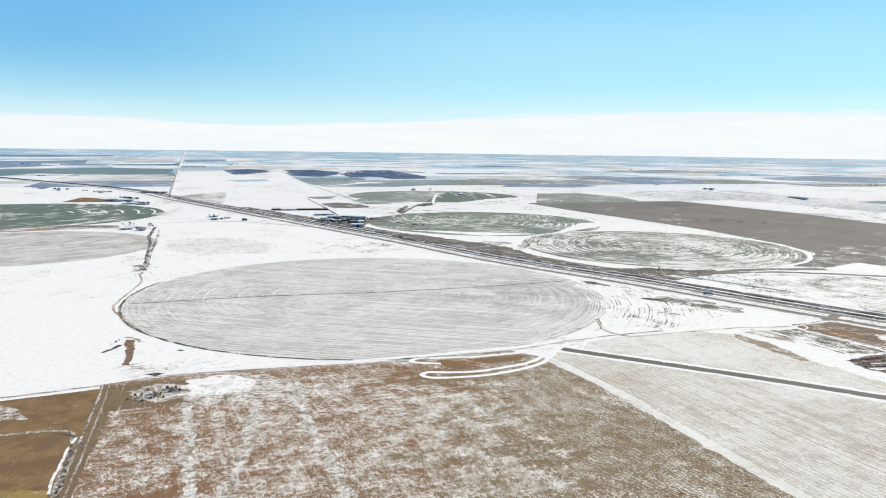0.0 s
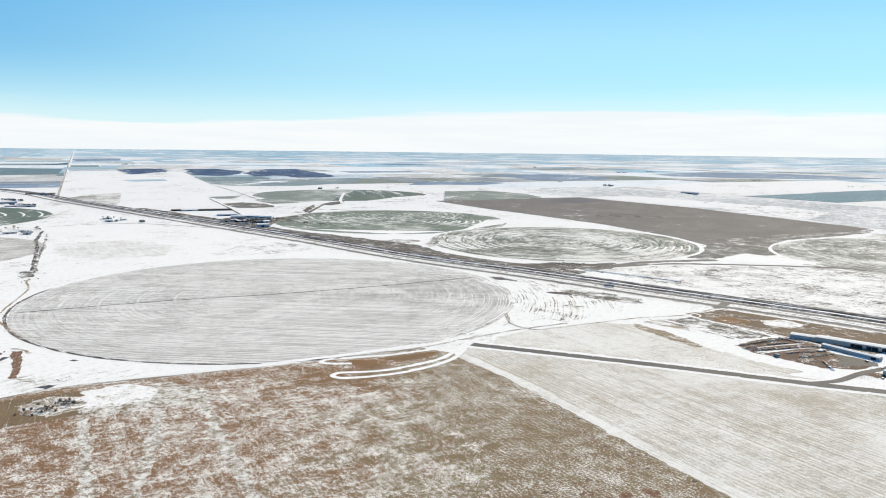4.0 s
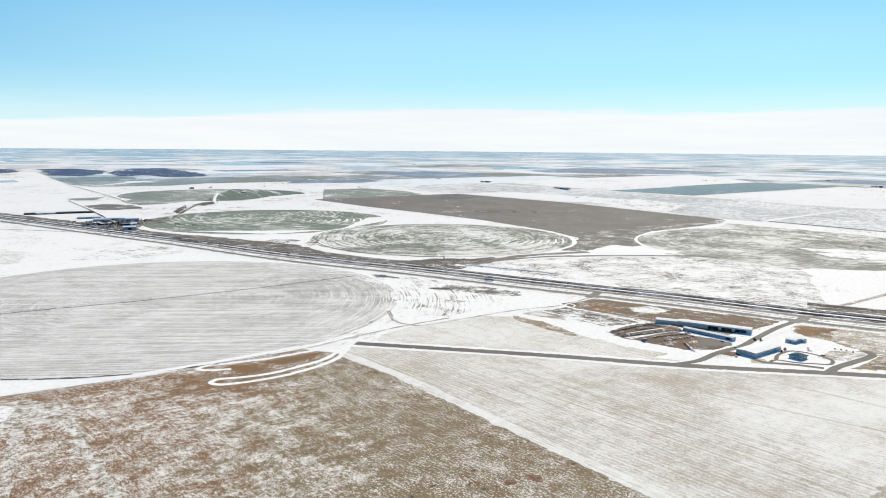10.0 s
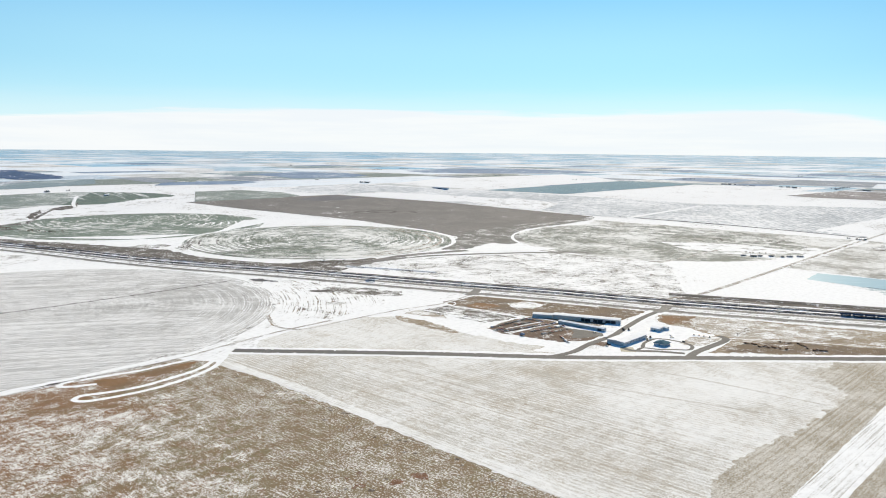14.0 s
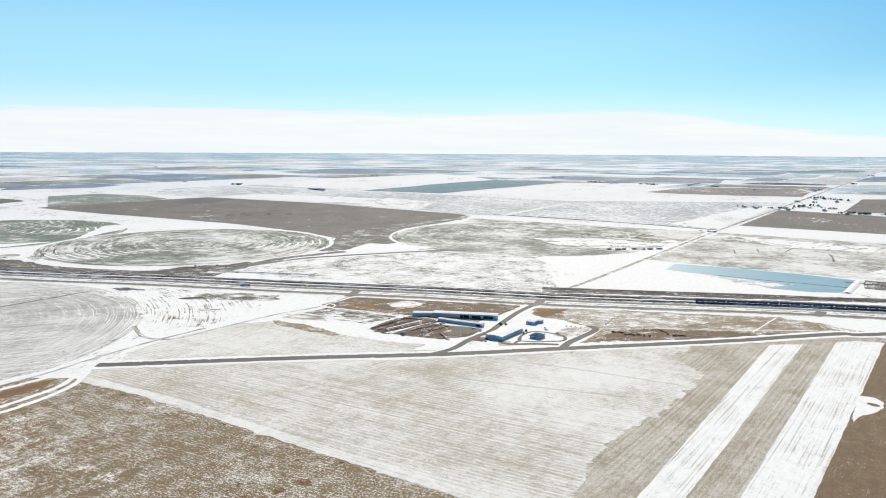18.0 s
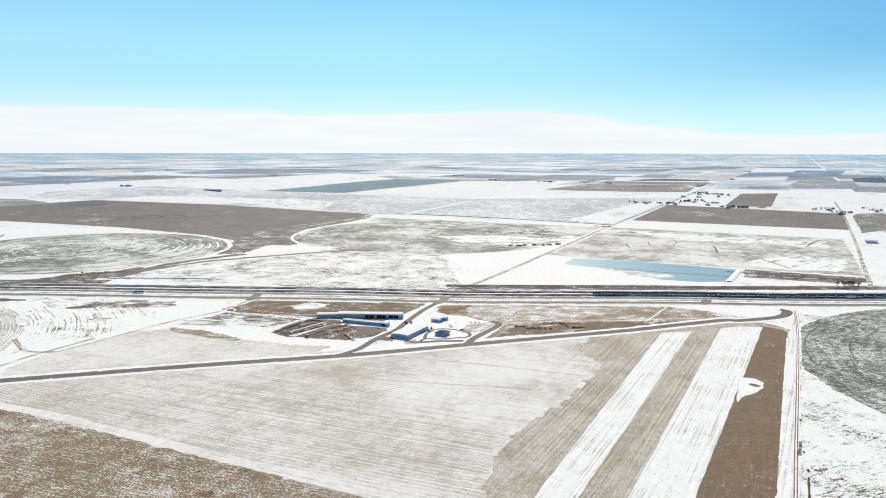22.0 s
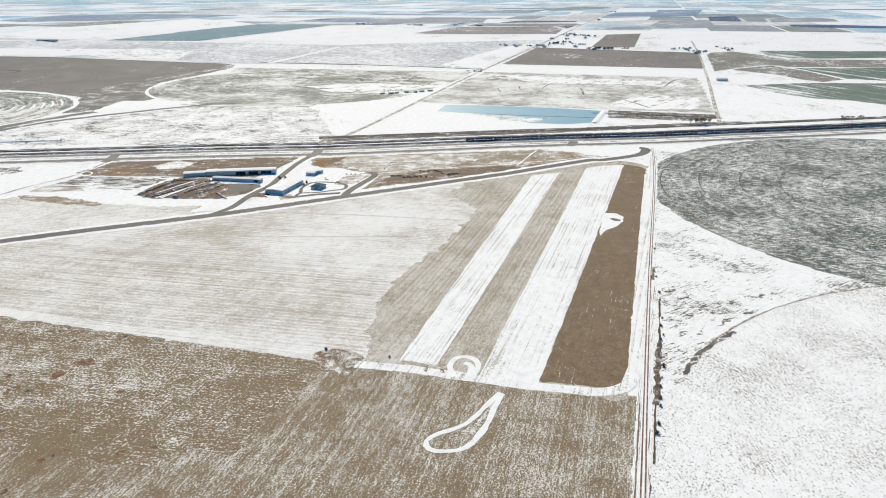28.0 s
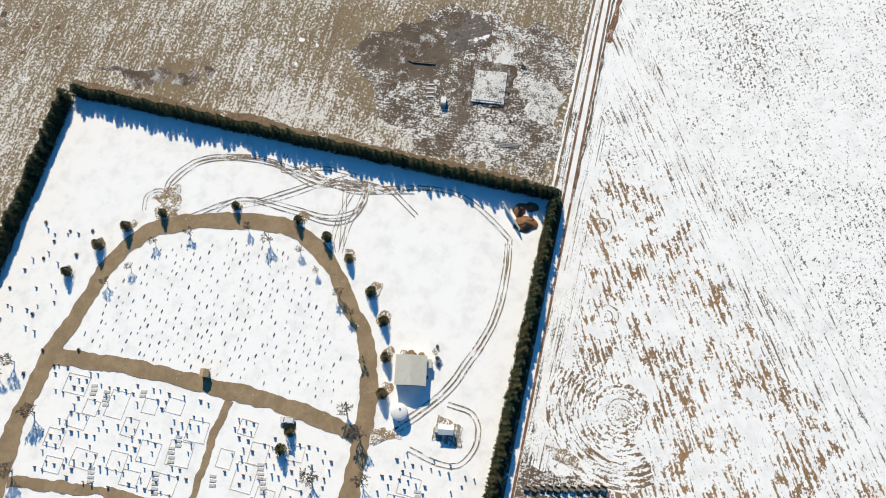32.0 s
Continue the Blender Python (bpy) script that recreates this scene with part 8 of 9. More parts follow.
for x, y, turn, paint in ((892, 397, 20, car_dark), (894, 391, 22, car_red), (895, 385, 18, car_gray), (894, 377, 20, car_dark), (858, 411, 100, car_gray), (849, 391, 80, car_dark), (868, 418, 15, car_white),
                          (760, 448, 60, car_blue), (797, 471, 10, car_white), (806, 495, 70, car_dark)):
    car(x, y, turn, paint, rnd.random() < 0.4, "parked vehicle beside the airfield buildings")
# rows of wrecks in the scrap yard
for (ax, ay), (bx, by), n in (((730, 607), (807, 605), 15), ((723, 584), (815, 562), 20), ((752, 557), (812, 543), 12), ((750, 538), (801, 530), 8), ((757, 515), (737, 488), 7), ((764, 593), (793, 588), 6), ((804, 610), (807, 578), 8), ((720, 594), (742, 592), 5)):
    for k in range(n):
        t0 = (k + rnd.uniform(-0.2, 0.2)) / n
        car(ax + (bx - ax) * t0, ay + (by - ay) * t0 + rnd.uniform(-1, 1), rnd.uniform(50, 130), rnd.choice([car_dark, car_gray, car_red, car_blue, car_dark, car_white]), rnd.random() < 0.5,
            "derelict vehicle parked in a scrap row", 1.0, 0.2)
for a, b in (((724, 594), (810, 580)), ((720, 577), (797, 563)), ((721, 571), (767, 568))):
    ribbon("snow_berm", [a, b], 3.0, snow_clean, 0.22, "ploughed snow between rows of wrecks", "snow bank", fray=0.6)
bluetruck = thing("box_truck", "old blue box truck in the scrap yard", "truck", spot(727, 554, 80, 1, 0.2))
part("box", Shape().box((-3.5, -1.2, 0.9), (1.6, 1.2, 3.4)), car_blue, bluetruck)
part("cab", Shape().box((1.8, -1.1, 0.6), (3.6, 1.1, 2.5)), car_blue, bluetruck)
part("windscreen", Shape().box((3.6, -0.95, 1.5), (3.66, 0.95, 2.3)), glass_dark, bluetruck)
for dx in (-2.4, 2.6):
    for dy in (-1.05, 1.05):
        w = part("wheel", WHEEL, None, bluetruck, m=pose(dx, dy, 0.45) @ Matrix.Scale(1.25, 4))
        part("rim", RIM, None, w)


# old farm implements lined up in grass
def implement(x, y, turn, size):
    ob = thing("farm_implement", "dark rusty farm implement standing in grass", "implement", spot(x, y, turn, size, 0.1), "row of farm implements")
    part("frame", Shape().box((-2.2, -1.4, 0.7), (2.2, -1.2, 0.95)).box((-2.2, 1.2, 0.7), (2.2, 1.4, 0.95)).box((-2.2, -1.2, 0.7), (-2.0, 1.2, 0.95)).box((2.0, -1.2, 0.7), (2.2, 1.2, 0.95)), rust, ob)
    part("hopper", Shape().box((-1.5, -1.1, 0.95), (1.3, 1.1, 2.0)), rust, ob)
    part("hitch", Shape().box((2.2, -0.12, 0.65), (4.0, 0.12, 0.85)), rust, ob)
    for dy in (-1.6, 1.6):
        part("wheel", WHEEL, None, ob, m=pose(0, dy, 0.6) @ Matrix.Scale(1.6, 4))


for (ax, ay), (bx, by), n in (((899, 334), (902, 318), 5), ((893, 316), (909, 294), 9), ((937, 303), (939, 292), 4), ((945, 289), (931, 269), 6), ((928, 262), (934, 247), 6), ((900, 298), (905, 284), 3)):
    for k in range(n):
        t0 = (k + 0.5) / n
        implement(ax + (bx - ax) * t0 + rnd.uniform(-3, 3), ay + (by - ay) * t0 + rnd.uniform(-3, 3), rnd.uniform(0, 180), rnd.uniform(0.6, 0.95))
for x, y in ((850, 478), (846, 474), (852, 470), (836, 430), (835, 436), (824, 428)):
    bush(x, y, 1.5, "leafless shrub beside the hangar")
for k in range(26):
    bush(928 + rnd.uniform(0, 49), 350 + rnd.uniform(0, 19), rnd.uniform(0.3, 0.7), "leafless brown brush in tall grass")


# ---------------------------------------------------------------- poles and trucks
def utility_pole(x, y, turn, tall=10.0, label="wooden utility pole with a crossarm"):
    ob = thing("utility_pole", label, "utility pole", spot(x, y, turn, 1.0), "utility poles")
    part("pole", Shape().tube((0, 0, 0), (0, 0, tall), 0.18, 0.11, 7), old_wood, ob)
    part("crossarm", Shape().box((-0.08, -1.3, tall - 0.9), (0.08, 1.3, tall - 0.75)), old_wood, ob)
    for dy in (-1.15, 0, 1.15):
        part("insulator", Shape().tube((0, dy, tall - 0.75), (0, dy, tall - 0.5), 0.06, 0.05, 6), glass_dark, ob)
    return ob


utility_pole(1087, 415, 60, 14)
utility_pole(951, 728, 60, 9)
utility_pole(752, 1027, 60, 9)
for k in range(14):
    q = shifted(HIGHWAY, 69)[-6 - k * 4] if 6 + k * 4 < 90 else (500, 1900)
    utility_pole(q[0], q[1], 60, 8.5)


def semi(x, y, turn, box_mat, label):
    ob = thing("semi_truck", label, "truck", spot(x, y, turn, 1.0, 0.25), "highway trucks")
    part("trailer", Shape().box((-8.2, -1.28, 1.1), (5.4, 1.28, 4.0)), box_mat, ob)
    cab = part("cab", Shape().box((6.0, -1.2, 0.7), (8.3, 1.2, 3.4)).box((8.3, -1.0, 0.7), (9.9, 1.0, 1.9)), car_blue, ob, "dark blue tractor cab")
    part("windscreen", Shape().box((8.3, -1.0, 2.2), (8.36, 1.0, 3.1)), glass_dark, cab)
    part("chassis", Shape().box((-8.0, -0.6, 0.8), (8.0, 0.6, 1.1)), dark_gap, ob)
    for dx in (-7.4, -6.2, 4.2, 5.4, 8.9):
        for dy in (-1.05, 1.05):
            w = part("wheel", WHEEL, None, ob, m=pose(dx, dy, 0.5) @ Matrix.Scale(1.4, 4))
            part("rim", RIM, None, w)
    return ob


semi(831, 1046 - 66, 115, car_gray, "grey semi-trailer truck on the highway")
semi(1322, -92, -64, car_white, "white semi-trailer truck on the highway")
for x, y, paint in ((1041, 538, car_white), (934, 812, car_dark), (1150, 300, car_gray)):
    car(x, y, 115, paint, True, "pickup truck on the highway", 1.0, 0.25)

# ---------------------------------------------------------------- irrigation arm on the round field
ribbon("wheel_track", [(-92, 1168), (100, 1170), (285, 1152), (480, 1150), (655, 1160)], 4.0, dark_soil, 0.13, "dark line across the round field, along the irrigation arm", "track", fray=1.3, step=5)
arm = thing("pivot_irrigator", "long galvanised irrigation arm on wheeled towers", "irrigator", spot(285, 1152, 177.5))
part("pivot_tower", Shape().tube((-1.2, -1.2, 0), (0, 0, 4.2), 0.12, 0.1, 6).tube((1.2, -1.2, 0), (0, 0, 4.2), 0.12, 0.1, 6).tube((-1.2, 1.2, 0), (0, 0, 4.2), 0.12, 0.1, 6).tube((1.2, 1.2, 0), (0, 0, 4.2), 0.12, 0.1, 6), steel, arm)
for k in range(7):
    x0, x1 = k * 54.0, (k + 1) * 54.0
    s = Shape().tube((x0, 0, 3.9), (x1, 0, 3.9), 0.12, 0.12, 6)
    for j in range(6):
        u0, u1, um = x0 + 9 * j, x0 + 9 * j + 9, x0 + 9 * j + 4.5
        s.tube((u0, 0, 3.9), (um, 0.5, 3.2), 0.05, 0.05, 4).tube((um, 0.5, 3.2), (u1, 0, 3.9), 0.05, 0.05, 4)
    part("span", s, steel, arm)
    tower = part("tower", Shape().tube((x1 - 0.1, -2.2, 0.6), (x1, 0, 3.9), 0.1, 0.08, 6).tube((x1 - 0.1, 2.2, 0.6), (x1, 0, 3.9), 0.1, 0.08, 6).tube((x1, -2.2, 0.6), (x1, 2.2, 0.6), 0.09, 0.09, 6), steel, arm)
    for dy in (-2.2, 2.2):
        part("wheel", WHEEL, None, tower, m=pose(x1, dy, 0.6) @ pose(0, 0, 0, 0, 0, 90) @ Matrix.Scale(1.65, 4))
    ribbon("wheel_ring", disc(C1, x1, 26, 150, 178), 1.4, snow_clean, 0.14, "pale curved wheel track behind an irrigator tower", "track", fray=0.6)

# ---------------------------------------------------------------- rubble heap by the pasture corner
pile = thing("rubble_pile", "heap of broken concrete and snowy debris", "rubble", spot(-36, 724, 0, 1, 0.08))
r0 = random.Random(77)
CHUNK = []
for k in range(4):
    w, d, h = r0.uniform(1.5, 3.5), r0.uniform(1.2, 2.6), r0.uniform(0.8, 2.0)
    v = [(x * w / 2 * r0.uniform(0.6, 1.1), y * d / 2 * r0.uniform(0.6, 1.1), z * h * r0.uniform(0.7, 1.1)) for z in (0, 1) for x, y in ((-1, -1), (1, -1), (1, 1), (-1, 1))]
    CHUNK.append(Shape().add(v, [(3, 2, 1, 0), (4, 5, 6, 7), (0, 1, 5, 4), (1, 2, 6, 5), (2, 3, 7, 6), (3, 0, 4, 7)]).mesh("concrete_chunk", rubble_mat if k % 2 else dark_gap if k == 2 else earth_mat))
for k in range(96):
    a, far = r0.uniform(0, math.tau), r0.random() ** 0.8
    ox, oy = (-42 + 36, 718 - 724) if k % 2 else (-22 + 36, 730 - 724)
    part("concrete_chunk", r0.choice(CHUNK), None, pile, m=pose(ox + 15 * far * math.cos(a), oy + 11 * far * math.sin(a), r0.uniform(0, 2.4) * (1 - far), r0.uniform(-25, 25), r0.uniform(-25, 25), r0.uniform(0, 360)) @ Matrix.Scale(r0.uniform(0.35, 0.8), 4))
patch("snowy_ground", [(-59, 742), (-46, 752), (-25, 753), (-11, 745), (-11, 713), (-24, 704), (-38, 702), (-53, 710)], drift_heavy, 0.088, "trodden snow about the rubble heap", "ground", rough=5)
for x, y in [(-45, 738), (-39, 729), (-33, 720), (-30, 712), (-27, 739), (-19, 740), (-15, 728), (-50, 726), (-56, 727), (-62, 716)]:
    bush(x, y, rnd.uniform(0.8, 1.6), "leafless brush about the rubble heap")
patch("snow_drift", [(-15, 732), (-1, 753), (30, 759), (69, 747), (96, 730), (113, 692), (63, 682), (26, 682), (-2, 691), (-9, 704)], drift_heavy, 0.078, "ragged snow field behind the rubble heap", "snow drift", rough=14)
patch("snow_drift", [(-11, 755), (1, 761), (16, 767), (37, 758), (62, 738), (57, 715), (34, 706), (14, 701), (-6, 709), (-11, 730)], drift_white, 0.091, "bright wind-packed snow beside the rubble heap", "snow drift", rough=9)
patch("stubble_strip", [(-150, 548), (-131, 545), (-108, 542), (-99, 537), (-97, 500), (-97, 440), (-200, 440)], soil_yellow, 0.075, "yellowish dry stubble in the bare field", "field", rough=5)
ribbon("weed_strip", [(-97, 623), (-95, 603), (-94, 569), (-93, 537), (-93, 500)], 3.0, bare_weeds, 0.178, "dark brushy ditch beside the dirt road", "weeds", fray=1.1, step=3)
ribbon("snow_drift", [(-95, 632), (-98, 604), (-99, 575), (-100, 555), (-99, 530)], 2.2, drift_white, 0.176, "snow caught along a brushy ditch", "snow drift", fray=1.0, step=3)
for x, y in ((-97, 618), (-95, 604), (-94, 592), (-94, 578), (-93, 566), (-93, 556), (-92, 547), (-93, 538), (-94, 530), (-92, 520)):
    bush(x, y, rnd.uniform(0.5, 1.0), "brown leafless brush in a roadside ditch")
ribbon("snow_track", [(-18, 716), (-7, 717), (-1, 731), (3, 752), (14, 764), (30, 767)], 3.5, snow_clean, 0.10, "curved snow track by the rubble heap", "track", fray=0.5, step=4)
ribbon("snow_drift", [(-9, 693), (-8, 650), (-7, 598), (-7, 494)], 9, drift_heavy, 0.083, "ragged line of old snow over pasture", "snow drift", fray=0.9, step=3)
for x, y in ((-75, 1453), (-99, 1427), (-95, 1440), (-88, 1446), (-91, 939), (-88, 948), (-96, 930), (691, -16), (616, -18), (555, -22), (500, -24), (492, -22), (470, -26), (452, -24),
             (436, -23), (424, -22), (410, -22), (640, -22), (580, -21), (530, -23), (515, -22), (400, -22), (380, -21), (370, -20)):
    bush(x, y, rnd.uniform(0.6, 1.3), "dark leafless brush along a ditch")


for x, y in ((412, 206), (414, 159)):
    bush(x, y, 1.0, "dark tumbleweed clump at the airstrip's end")


# ---------------------------------------------------------------- farmsteads
def barn(x, y, turn, long, wide, high, wall_mat, roof_mat, label):
    ob = thing("barn", label, "barn", spot(x, y, turn), "farm buildings")
    part("wall", Shape().gable_walls((-long / 2, -wide / 2), (long / 2, wide / 2), high, high + wide * 0.2), wall_mat, ob)
    part("roof", Shape().gable((-long / 2, -wide / 2, high), (long / 2, wide / 2), high + wide * 0.2, over=0.5), roof_mat, ob)
    part("door", Shape().box((-long * 0.12, -wide / 2 - 0.1, 0), (long * 0.12, -wide / 2, high * 0.75)), dark_gap, ob)
    return ob


def house(x, y, turn, label="white farmhouse under a snowy roof"):
    ob = thing("farmhouse", label, "house", spot(x, y, turn), "farm buildings")
    part("wall", Shape().gable_walls((-7, -4.5), (7, 4.5), 3.4, 5.6), white_paint, ob)
    roof = part("roof", Shape().gable((-7, -4.5, 3.4), (7, 4.5), 5.6, over=0.5), roof_snow, ob)
    part("chimney", Shape().box((2, -0.4, 4.6), (2.8, 0.4, 6.6)), brick_tan, roof)
    part("door", Shape().box((-0.5, -4.58, 0), (0.5, -4.5, 2.1)), old_wood, ob)
    for k in (-4.5, 3, 5.2):
        part("window", Shape().box((k - 0.6, -4.58, 1.0), (k + 0.6, -4.5, 2.2)), glass_dark, ob)
    return ob


def grain_bin(x, y, label="round galvanised grain bin"):
    ob = thing("grain_bin", label, "grain bin", spot(x, y), "grain bins")
    part("shell", Shape().tube((0, 0, 0), (0, 0, 6.5), 3.6, 3.6, 18), steel, ob)
    part("roof", Shape().tube((0, 0, 6.5), (0, 0, 8.4), 3.75, 0.4, 18), steel, ob)
    return ob


near_trees, far_trees = [], Shape()


def grove(points, n, spread, kind="ever", size=1.9, label=""):
    for k in range(n):
        t0 = rnd.random() * (len(points) - 1)
        i = min(int(t0), len(points) - 2)
        (ax, ay), (bx, by) = points[i], points[i + 1]
        x, y = ax + (bx - ax) * (t0 - i) + rnd.uniform(-spread, spread), ay + (by - ay) * (t0 - i) + rnd.uniform(-spread, spread)
        if kind == "round":
            if math.hypot(x, y) < 3600 and len(near_trees) < 290:
                near_trees.append(shelter_tree(x, y, size * 0.62, label or "round dense tree in a farm shelter belt"))
            else:
                m = spot(x, y, rnd.uniform(0, 360), size * 0.62 * rnd.uniform(0.75, 1.25))
                crown = rnd.choice(ROUND)
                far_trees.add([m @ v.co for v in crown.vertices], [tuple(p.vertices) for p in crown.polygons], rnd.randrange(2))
            continue
        if kind == "ever":
            evergreen(x, y, size * rnd.uniform(0.8, 1.2), label or "dark evergreen in a farm windbreak")
        else:
            bare_tree(x, y, size * rnd.uniform(0.8, 1.2), label or "leafless shade tree by a farmstead")


house(-150, 2280, 10)
barn(-180, 2230, 5, 22, 12, 4.5, white_wall, roof_snow, "white barn in a snowy farmyard")
barn(-125, 2235, 95, 16, 10, 4, gray_wall, roof_snow, "grey farm shed under snow")
grove([(-195, 2340), (-110, 2330), (-104, 2200)], 12, 10, "bare", 1.5)
barn(75, 2570, 20, 26, 12, 4, gray_wall, roof_snow, "grey farm shed beside the highway")
barn(120, 2510, 20, 18, 10, 4, white_wall, roof_snow, "white shed beside the highway")
grove([(60, 2600), (115, 2520)], 6, 12, "bare", 1.6)
for x, y, turn in ((-215, 3980, 10), (-170, 3950, 10), (-125, 3920, 10)):
    barn(x, y, turn, 38, 16, 5, gray_wall, brush, "long dark shed by the section road")
barn(403, 2788, -9, 215, 12, 4, dark_gap, brush, "very long dark feedlot shed")
for k in range(9):
    barn(415 + 14 * k + rnd.uniform(-6, 6), 2365 - 9 * k + rnd.uniform(-24, 24), rnd.uniform(-20, 20), rnd.uniform(14, 30), rnd.uniform(9, 13), rnd.uniform(3.5, 5.5), rnd.choice([gray_wall, white_wall, dark_gap]),
         rnd.choice([roof_snow, brush, gray_wall]), "grain elevator yard shed by the railway")
for x, y, turn, long in ((360, 2790, -4, 60), (455, 2560, -12, 70), (500, 2480, -12, 90), (545, 2420, -14, 60), (470, 2440, -14, 50), (520, 2350, -20, 44), (-230, 3200, 5, 60), (-180, 3170, 5, 50), (-260, 3380, 5, 60), (-320, 3420, 5, 50)):
    barn(x, y, turn, long, 12, 4.5, rnd.choice([gray_wall, blue_wall]), rnd.choice([blue_wall, gray_wall, roof_snow]), "long low shed among snowy yards by the railway")
barn(487, 2160, -10, 34, 16, 8, blue_wall, roof_snow, "bright blue steel warehouse by the railway")
for x, y in ((440, 2260), (450, 2254), (462, 2247), (425, 2300)):
    grain_bin(x, y)
grove([(395, 2390), (450, 2340), (540, 2320)], 34, 20, "bare", 1.7, "leafless tree in the elevator yard")
grove([(560, 2360), (640, 2180), (690, 2090)], 22, 14, "bare", 1.3, "leafless brush tree along the railway")
# stock pens and low stores north of the railway
for k in range(10):
    barn(1668 + 8.5 * k + rnd.uniform(-9, 9), 632 - 10.5 * k + rnd.uniform(-7, 7), -50 + rnd.uniform(-8, 8), rnd.uniform(6, 14), 5, 2.4, gray_wall, dark_gap, "low dark cattle shelter in snow")
grove([(1700, 660), (1740, 600)], 5, 12, "bare", 1.0)
grove([(1619, 1310), (1690, 1290)], 4, 10, "bare", 1.0)
grove([(1412, -78), (1445, -108)], 10, 7, "bare", 2.0, "leafless cottonwood by the stockyard")
grove([(1500, -330), (1560, -390)], 9, 10, "bare", 1.6, "leafless tree by the railway")
for k in range(5):
    fence_y = 70 - 40 * k
    ob = thing("stock_fence", "dark wooden stockyard fence", "fence", spot(1503, fence_y, 90), "stockyard fences")
    for j in range(7):
        part("post", Shape().box((-0.1, -45 + 15 * j, 0), (0.1, -44.8 + 15 * j, 1.8)), old_wood, ob, m=pose(0, 0, 0, 0, 0, 90))
    for h in (0.5, 1.0, 1.5):
        part("board", Shape().box((-45, -0.06, h), (45, 0.06, h + 0.25)), old_wood, ob)
# a flat dark strip paints the shadow of a silage bank
ribbon("bank_shadow", [(1545, 80), (1540, -40), (1535, -125)], 12, ditch_mat, 0.22, "flat dark strip painted for a silage bank's shadow in the stockyard", "bank", fray=0.5)
# shelter belts and farm trees, near to far
grove([(420, 2381), (468, 2351), (553, 2373)], 26, 14, "round", 1.2)
grove([(446, 2245), (550, 2296)], 12, 10, "round", 1.1)
grove([(544, 2436), (607, 2381)], 10, 8, "round", 1.0)
grove([(-298, 3612), (-213, 3487)], 22, 7, "round", 1.5)
grove([(-255, 3287), (-157, 3223)], 34, 4, "round", 1.5)
grove([(-805, 4475), (-732, 4467)], 12, 10, "round", 1.5)
grove([(-689, 4352), (-612, 4289)], 12, 8, "round", 1.5)
grove([(-525, 4175), (-500, 4172)], 5, 6, "round", 1.4)
grove([(-464, 4069), (-379, 4034)], 16, 8, "round", 1.5)
grove([(-1077, 6140), (-1017, 6140)], 8, 10, "round", 1.8)
grove([(-256, 3947), (-100, 3927)], 14, 12, "round", 1.2)
grove([(-149, 2232), (-117, 2255)], 9, 6, "round", 1.3)
grove([(63, 2496), (102, 2468)], 8, 6, "round", 1.3)
grove([(164, 2435), (184, 2412)], 8, 5, "round", 1.3)
grove([(1230, 4025), (1260, 4022)], 6, 8, "round", 1.8)
grove([(1356, 4069), (1367, 4068)], 3, 6, "round", 1.6)
grove([(-1876, 9727), (-1797, 9745)], 6, 16, "round", 2.6)
grove([(480, 9654), (639, 9832)], 7, 16, "round", 2.6)
grove([(3228, 3929), (3219, 3809)], 12, 12, "round", 2.0)
grove([(5237, 6144), (5307, 6052)], 9, 16, "round", 2.4)
grove([(5789, 6279), (5769, 6123)], 7, 16, "round", 2.4)
grove([(5459, 8101), (5491, 8060)], 4, 12, "round", 2.6)
grove([(4908, 3296), (5012, 3148)], 6, 14, "round", 1.5)
grove([(5030, 4207), (5088, 4126)], 5, 12, "round", 2.0)
grove([(5211, 2203), (5129, 1894)], 26, 12, "round", 1.9)
grove([(5157, 1771), (5106, 1608)], 14, 12, "round", 1.9)
grove([(5123, 1431), (5465, 1406)], 12, 12, "round", 1.8)
grove([(5134, 1265), (5100, 1170)], 9, 10, "round", 1.8)
grove([(5876, 2788), (5939, 2699)], 8, 16, "round", 2.2)
grove([(4133, 518), (4265, 448)], 13, 9, "round", 1.8)
grove([(4151, 447), (4075, 315)], 20, 7, "round", 1.7)
grove([(3449, 475), (3604, 425)], 18, 9, "round", 1.7)
grove([(3810, 455), (3829, 427)], 6, 7, "round", 1.5)
grove([(3337, 527), (3342, 460)], 12, 8, "round", 1.6)
grove([(3312, 565), (3326, 544)], 4, 6, "round", 1.4)
grove([(3444, 359), (3436, 313)], 8, 7, "round", 1.4)
grove([(3205, 291), (3243, 231)], 18, 5, "round", 1.6)
grove([(3214, 224), (3226, 180)], 16, 5, "round", 1.7)
grove([(3236, 140), (3255, 110)], 6, 6, "round", 1.3)
grove([(3348, 694), (3371, 659)], 6, 7, "round", 1.3)
grove([(3311, 628), (3336, 589)], 7, 7, "round", 1.3)
grove([(5107, 622), (5063, 562)], 6, 8, "round", 1.6)
grove([(6204, 503), (6246, 442)], 8, 12, "round", 2.0)
grove([(8468, 519), (8498, 478)], 5, 14, "round", 2.4)
grove([(7538, 2403), (7568, 2363)], 4, 14, "round", 2.4)
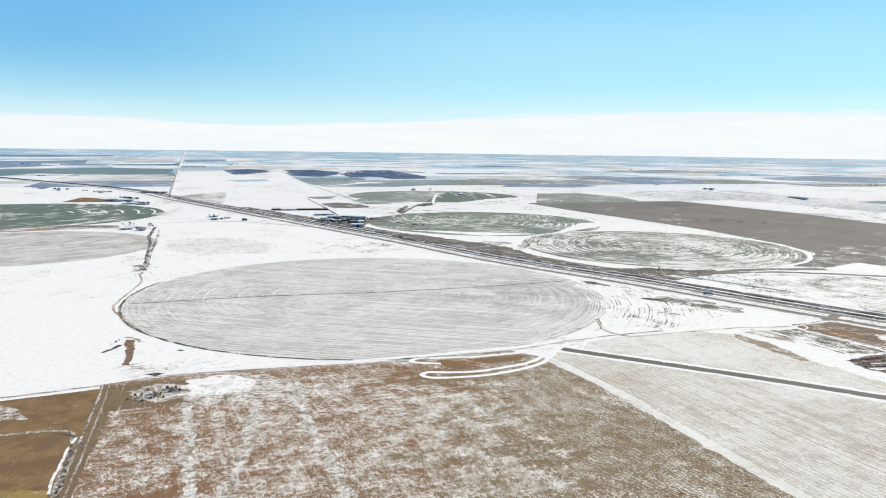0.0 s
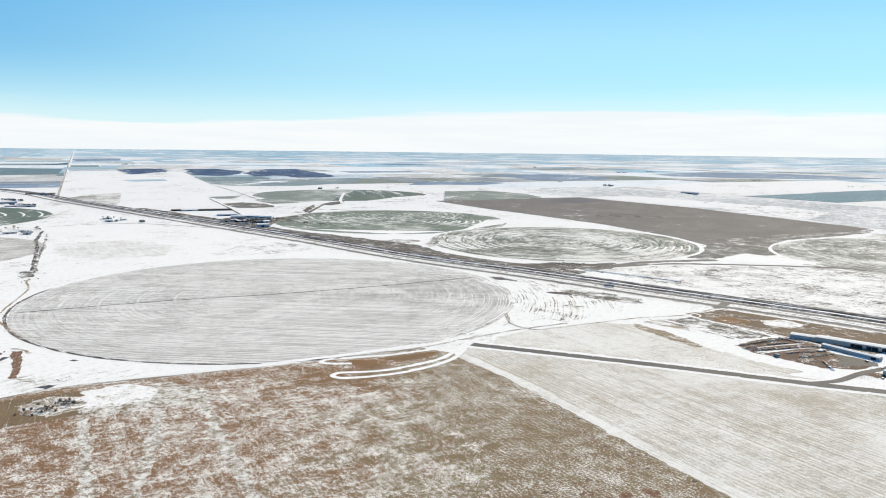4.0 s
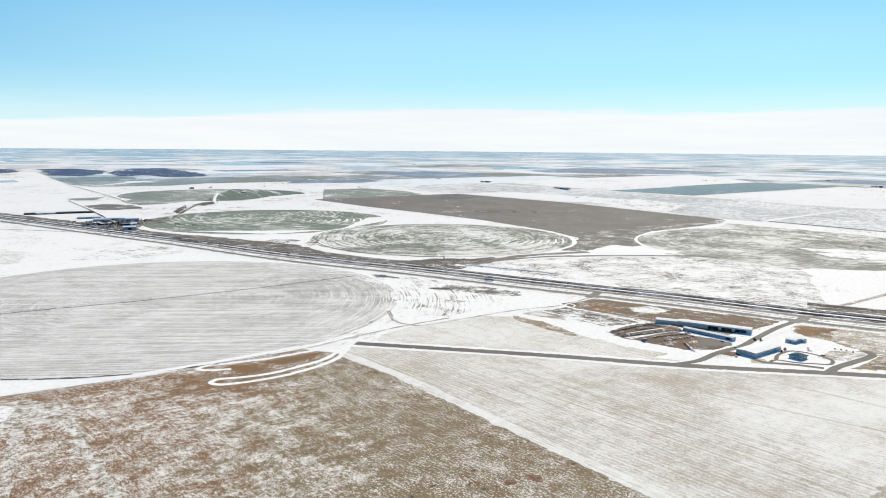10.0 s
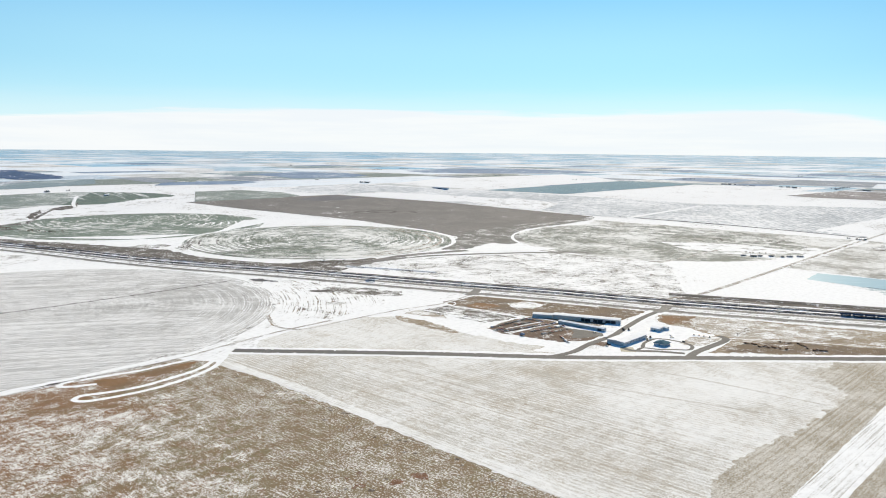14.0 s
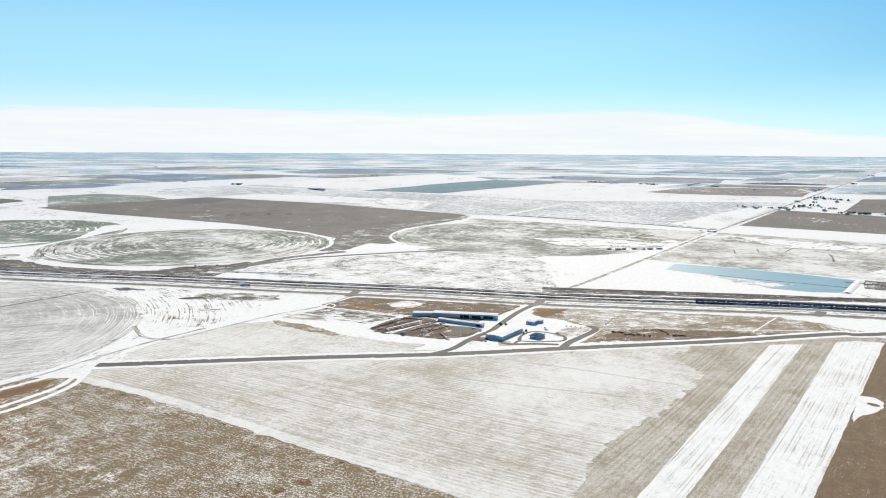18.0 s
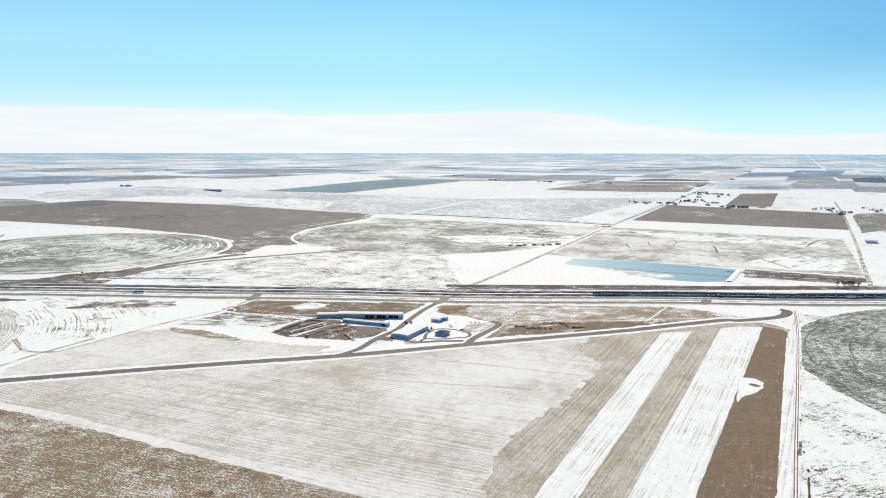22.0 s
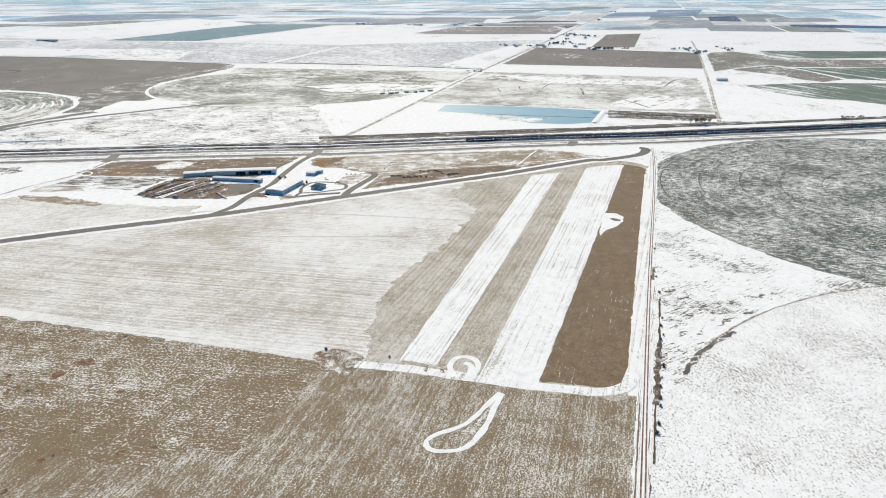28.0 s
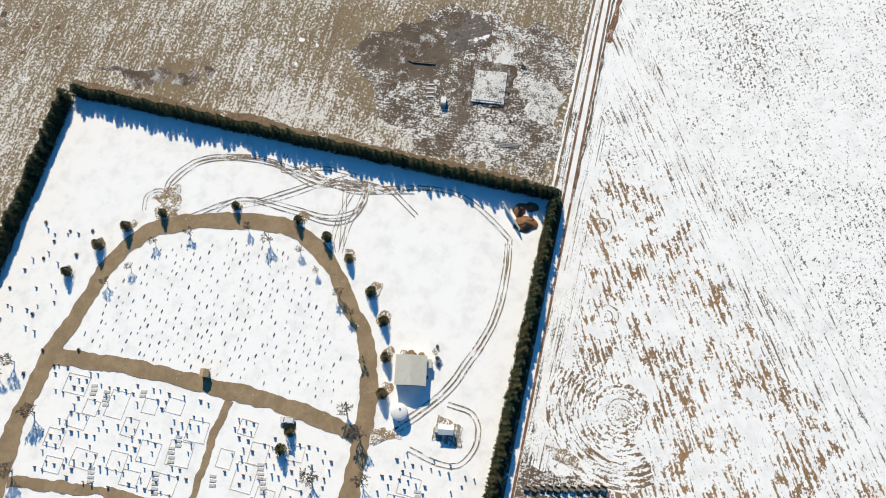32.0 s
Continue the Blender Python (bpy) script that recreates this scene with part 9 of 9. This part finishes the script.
grove([(3230, -49), (3328, -143)], 16, 8, "round", 1.5)
grove([(3163, -128), (3120, -178)], 14, 7, "round", 1.6)
grove([(3431, -243), (3435, -255)], 3, 5, "round", 1.4)
grove([(3337, -266), (3304, -312)], 11, 6, "round", 1.4)
grove([(2218, 558), (2226, 515)], 12, 9, "round", 0.8)
for x, y, long, white in ((-754, 4413, 36, 0), (-645, 4241, 30, 0), (-419, 4015, 34, 1), (-168, 2236, 24, 1), (-132, 2198, 20, 0), (77, 2473, 22, 1), (3542, 456, 36, 0), (3617, 405, 40, 1), (3339, 350, 44, 1), (3330, 660, 34, 1), (3305, 607, 40, 0), (3292, 480, 36, 1), (3194, 256, 30, 0), (4105, 475, 34, 1), (3840, 522, 26, 1), (3966, 366, 40, 0), (3257, 4461, 40, 1), (4906, 921, 26, 1), (4970, 578, 30, 0), (3096, -151, 44, 0), (3286, -118, 40, 1), (3184, -190, 20, 1), (3278, -284, 34, 0), (2155, -182, 34, 0), (1372, 3589, 20, 1), (3306, 3918, 30, 1), (5138, 1965, 40, 1), (5239, 1414, 60, 1)):
    barn(x, y, rnd.choice((0, 0, 90, 6)) + rnd.uniform(-6, 6), long * rnd.uniform(0.8, 1.1), rnd.uniform(11, 16), rnd.uniform(4, 5.5), white_wall if white else gray_wall, roof_snow if white else rnd.choice([gray_wall, blue_wall, roof_snow]),
         "farm shed in a distant snowy yard")
barn(3115, 3019, -85, 120, 14, 6, gray_wall, gray_wall, "very long grey shed in a white field")
house(3272, 512, 10)
house(3509, 380, 10)
grain_bin(3442, 424)
grain_bin(3447, 415)
grain_bin(3087, -165)
for k in range(45):
    u, v = rnd.random(), rnd.uniform(-14, 14)
    (ax, ay), (bx, by) = (888, 1240), (948, 1191)
    bush(ax + (bx - ax) * u + v, ay + (by - ay) * u + v, rnd.uniform(0.7, 1.5), "leafless brown brush beside the railway")
tagged(new("far_trees", far_trees.mesh("far_trees", hazy_foliage, hazy_twig)), "scattered dense trees about distant farms", "trees", kind="stuff")
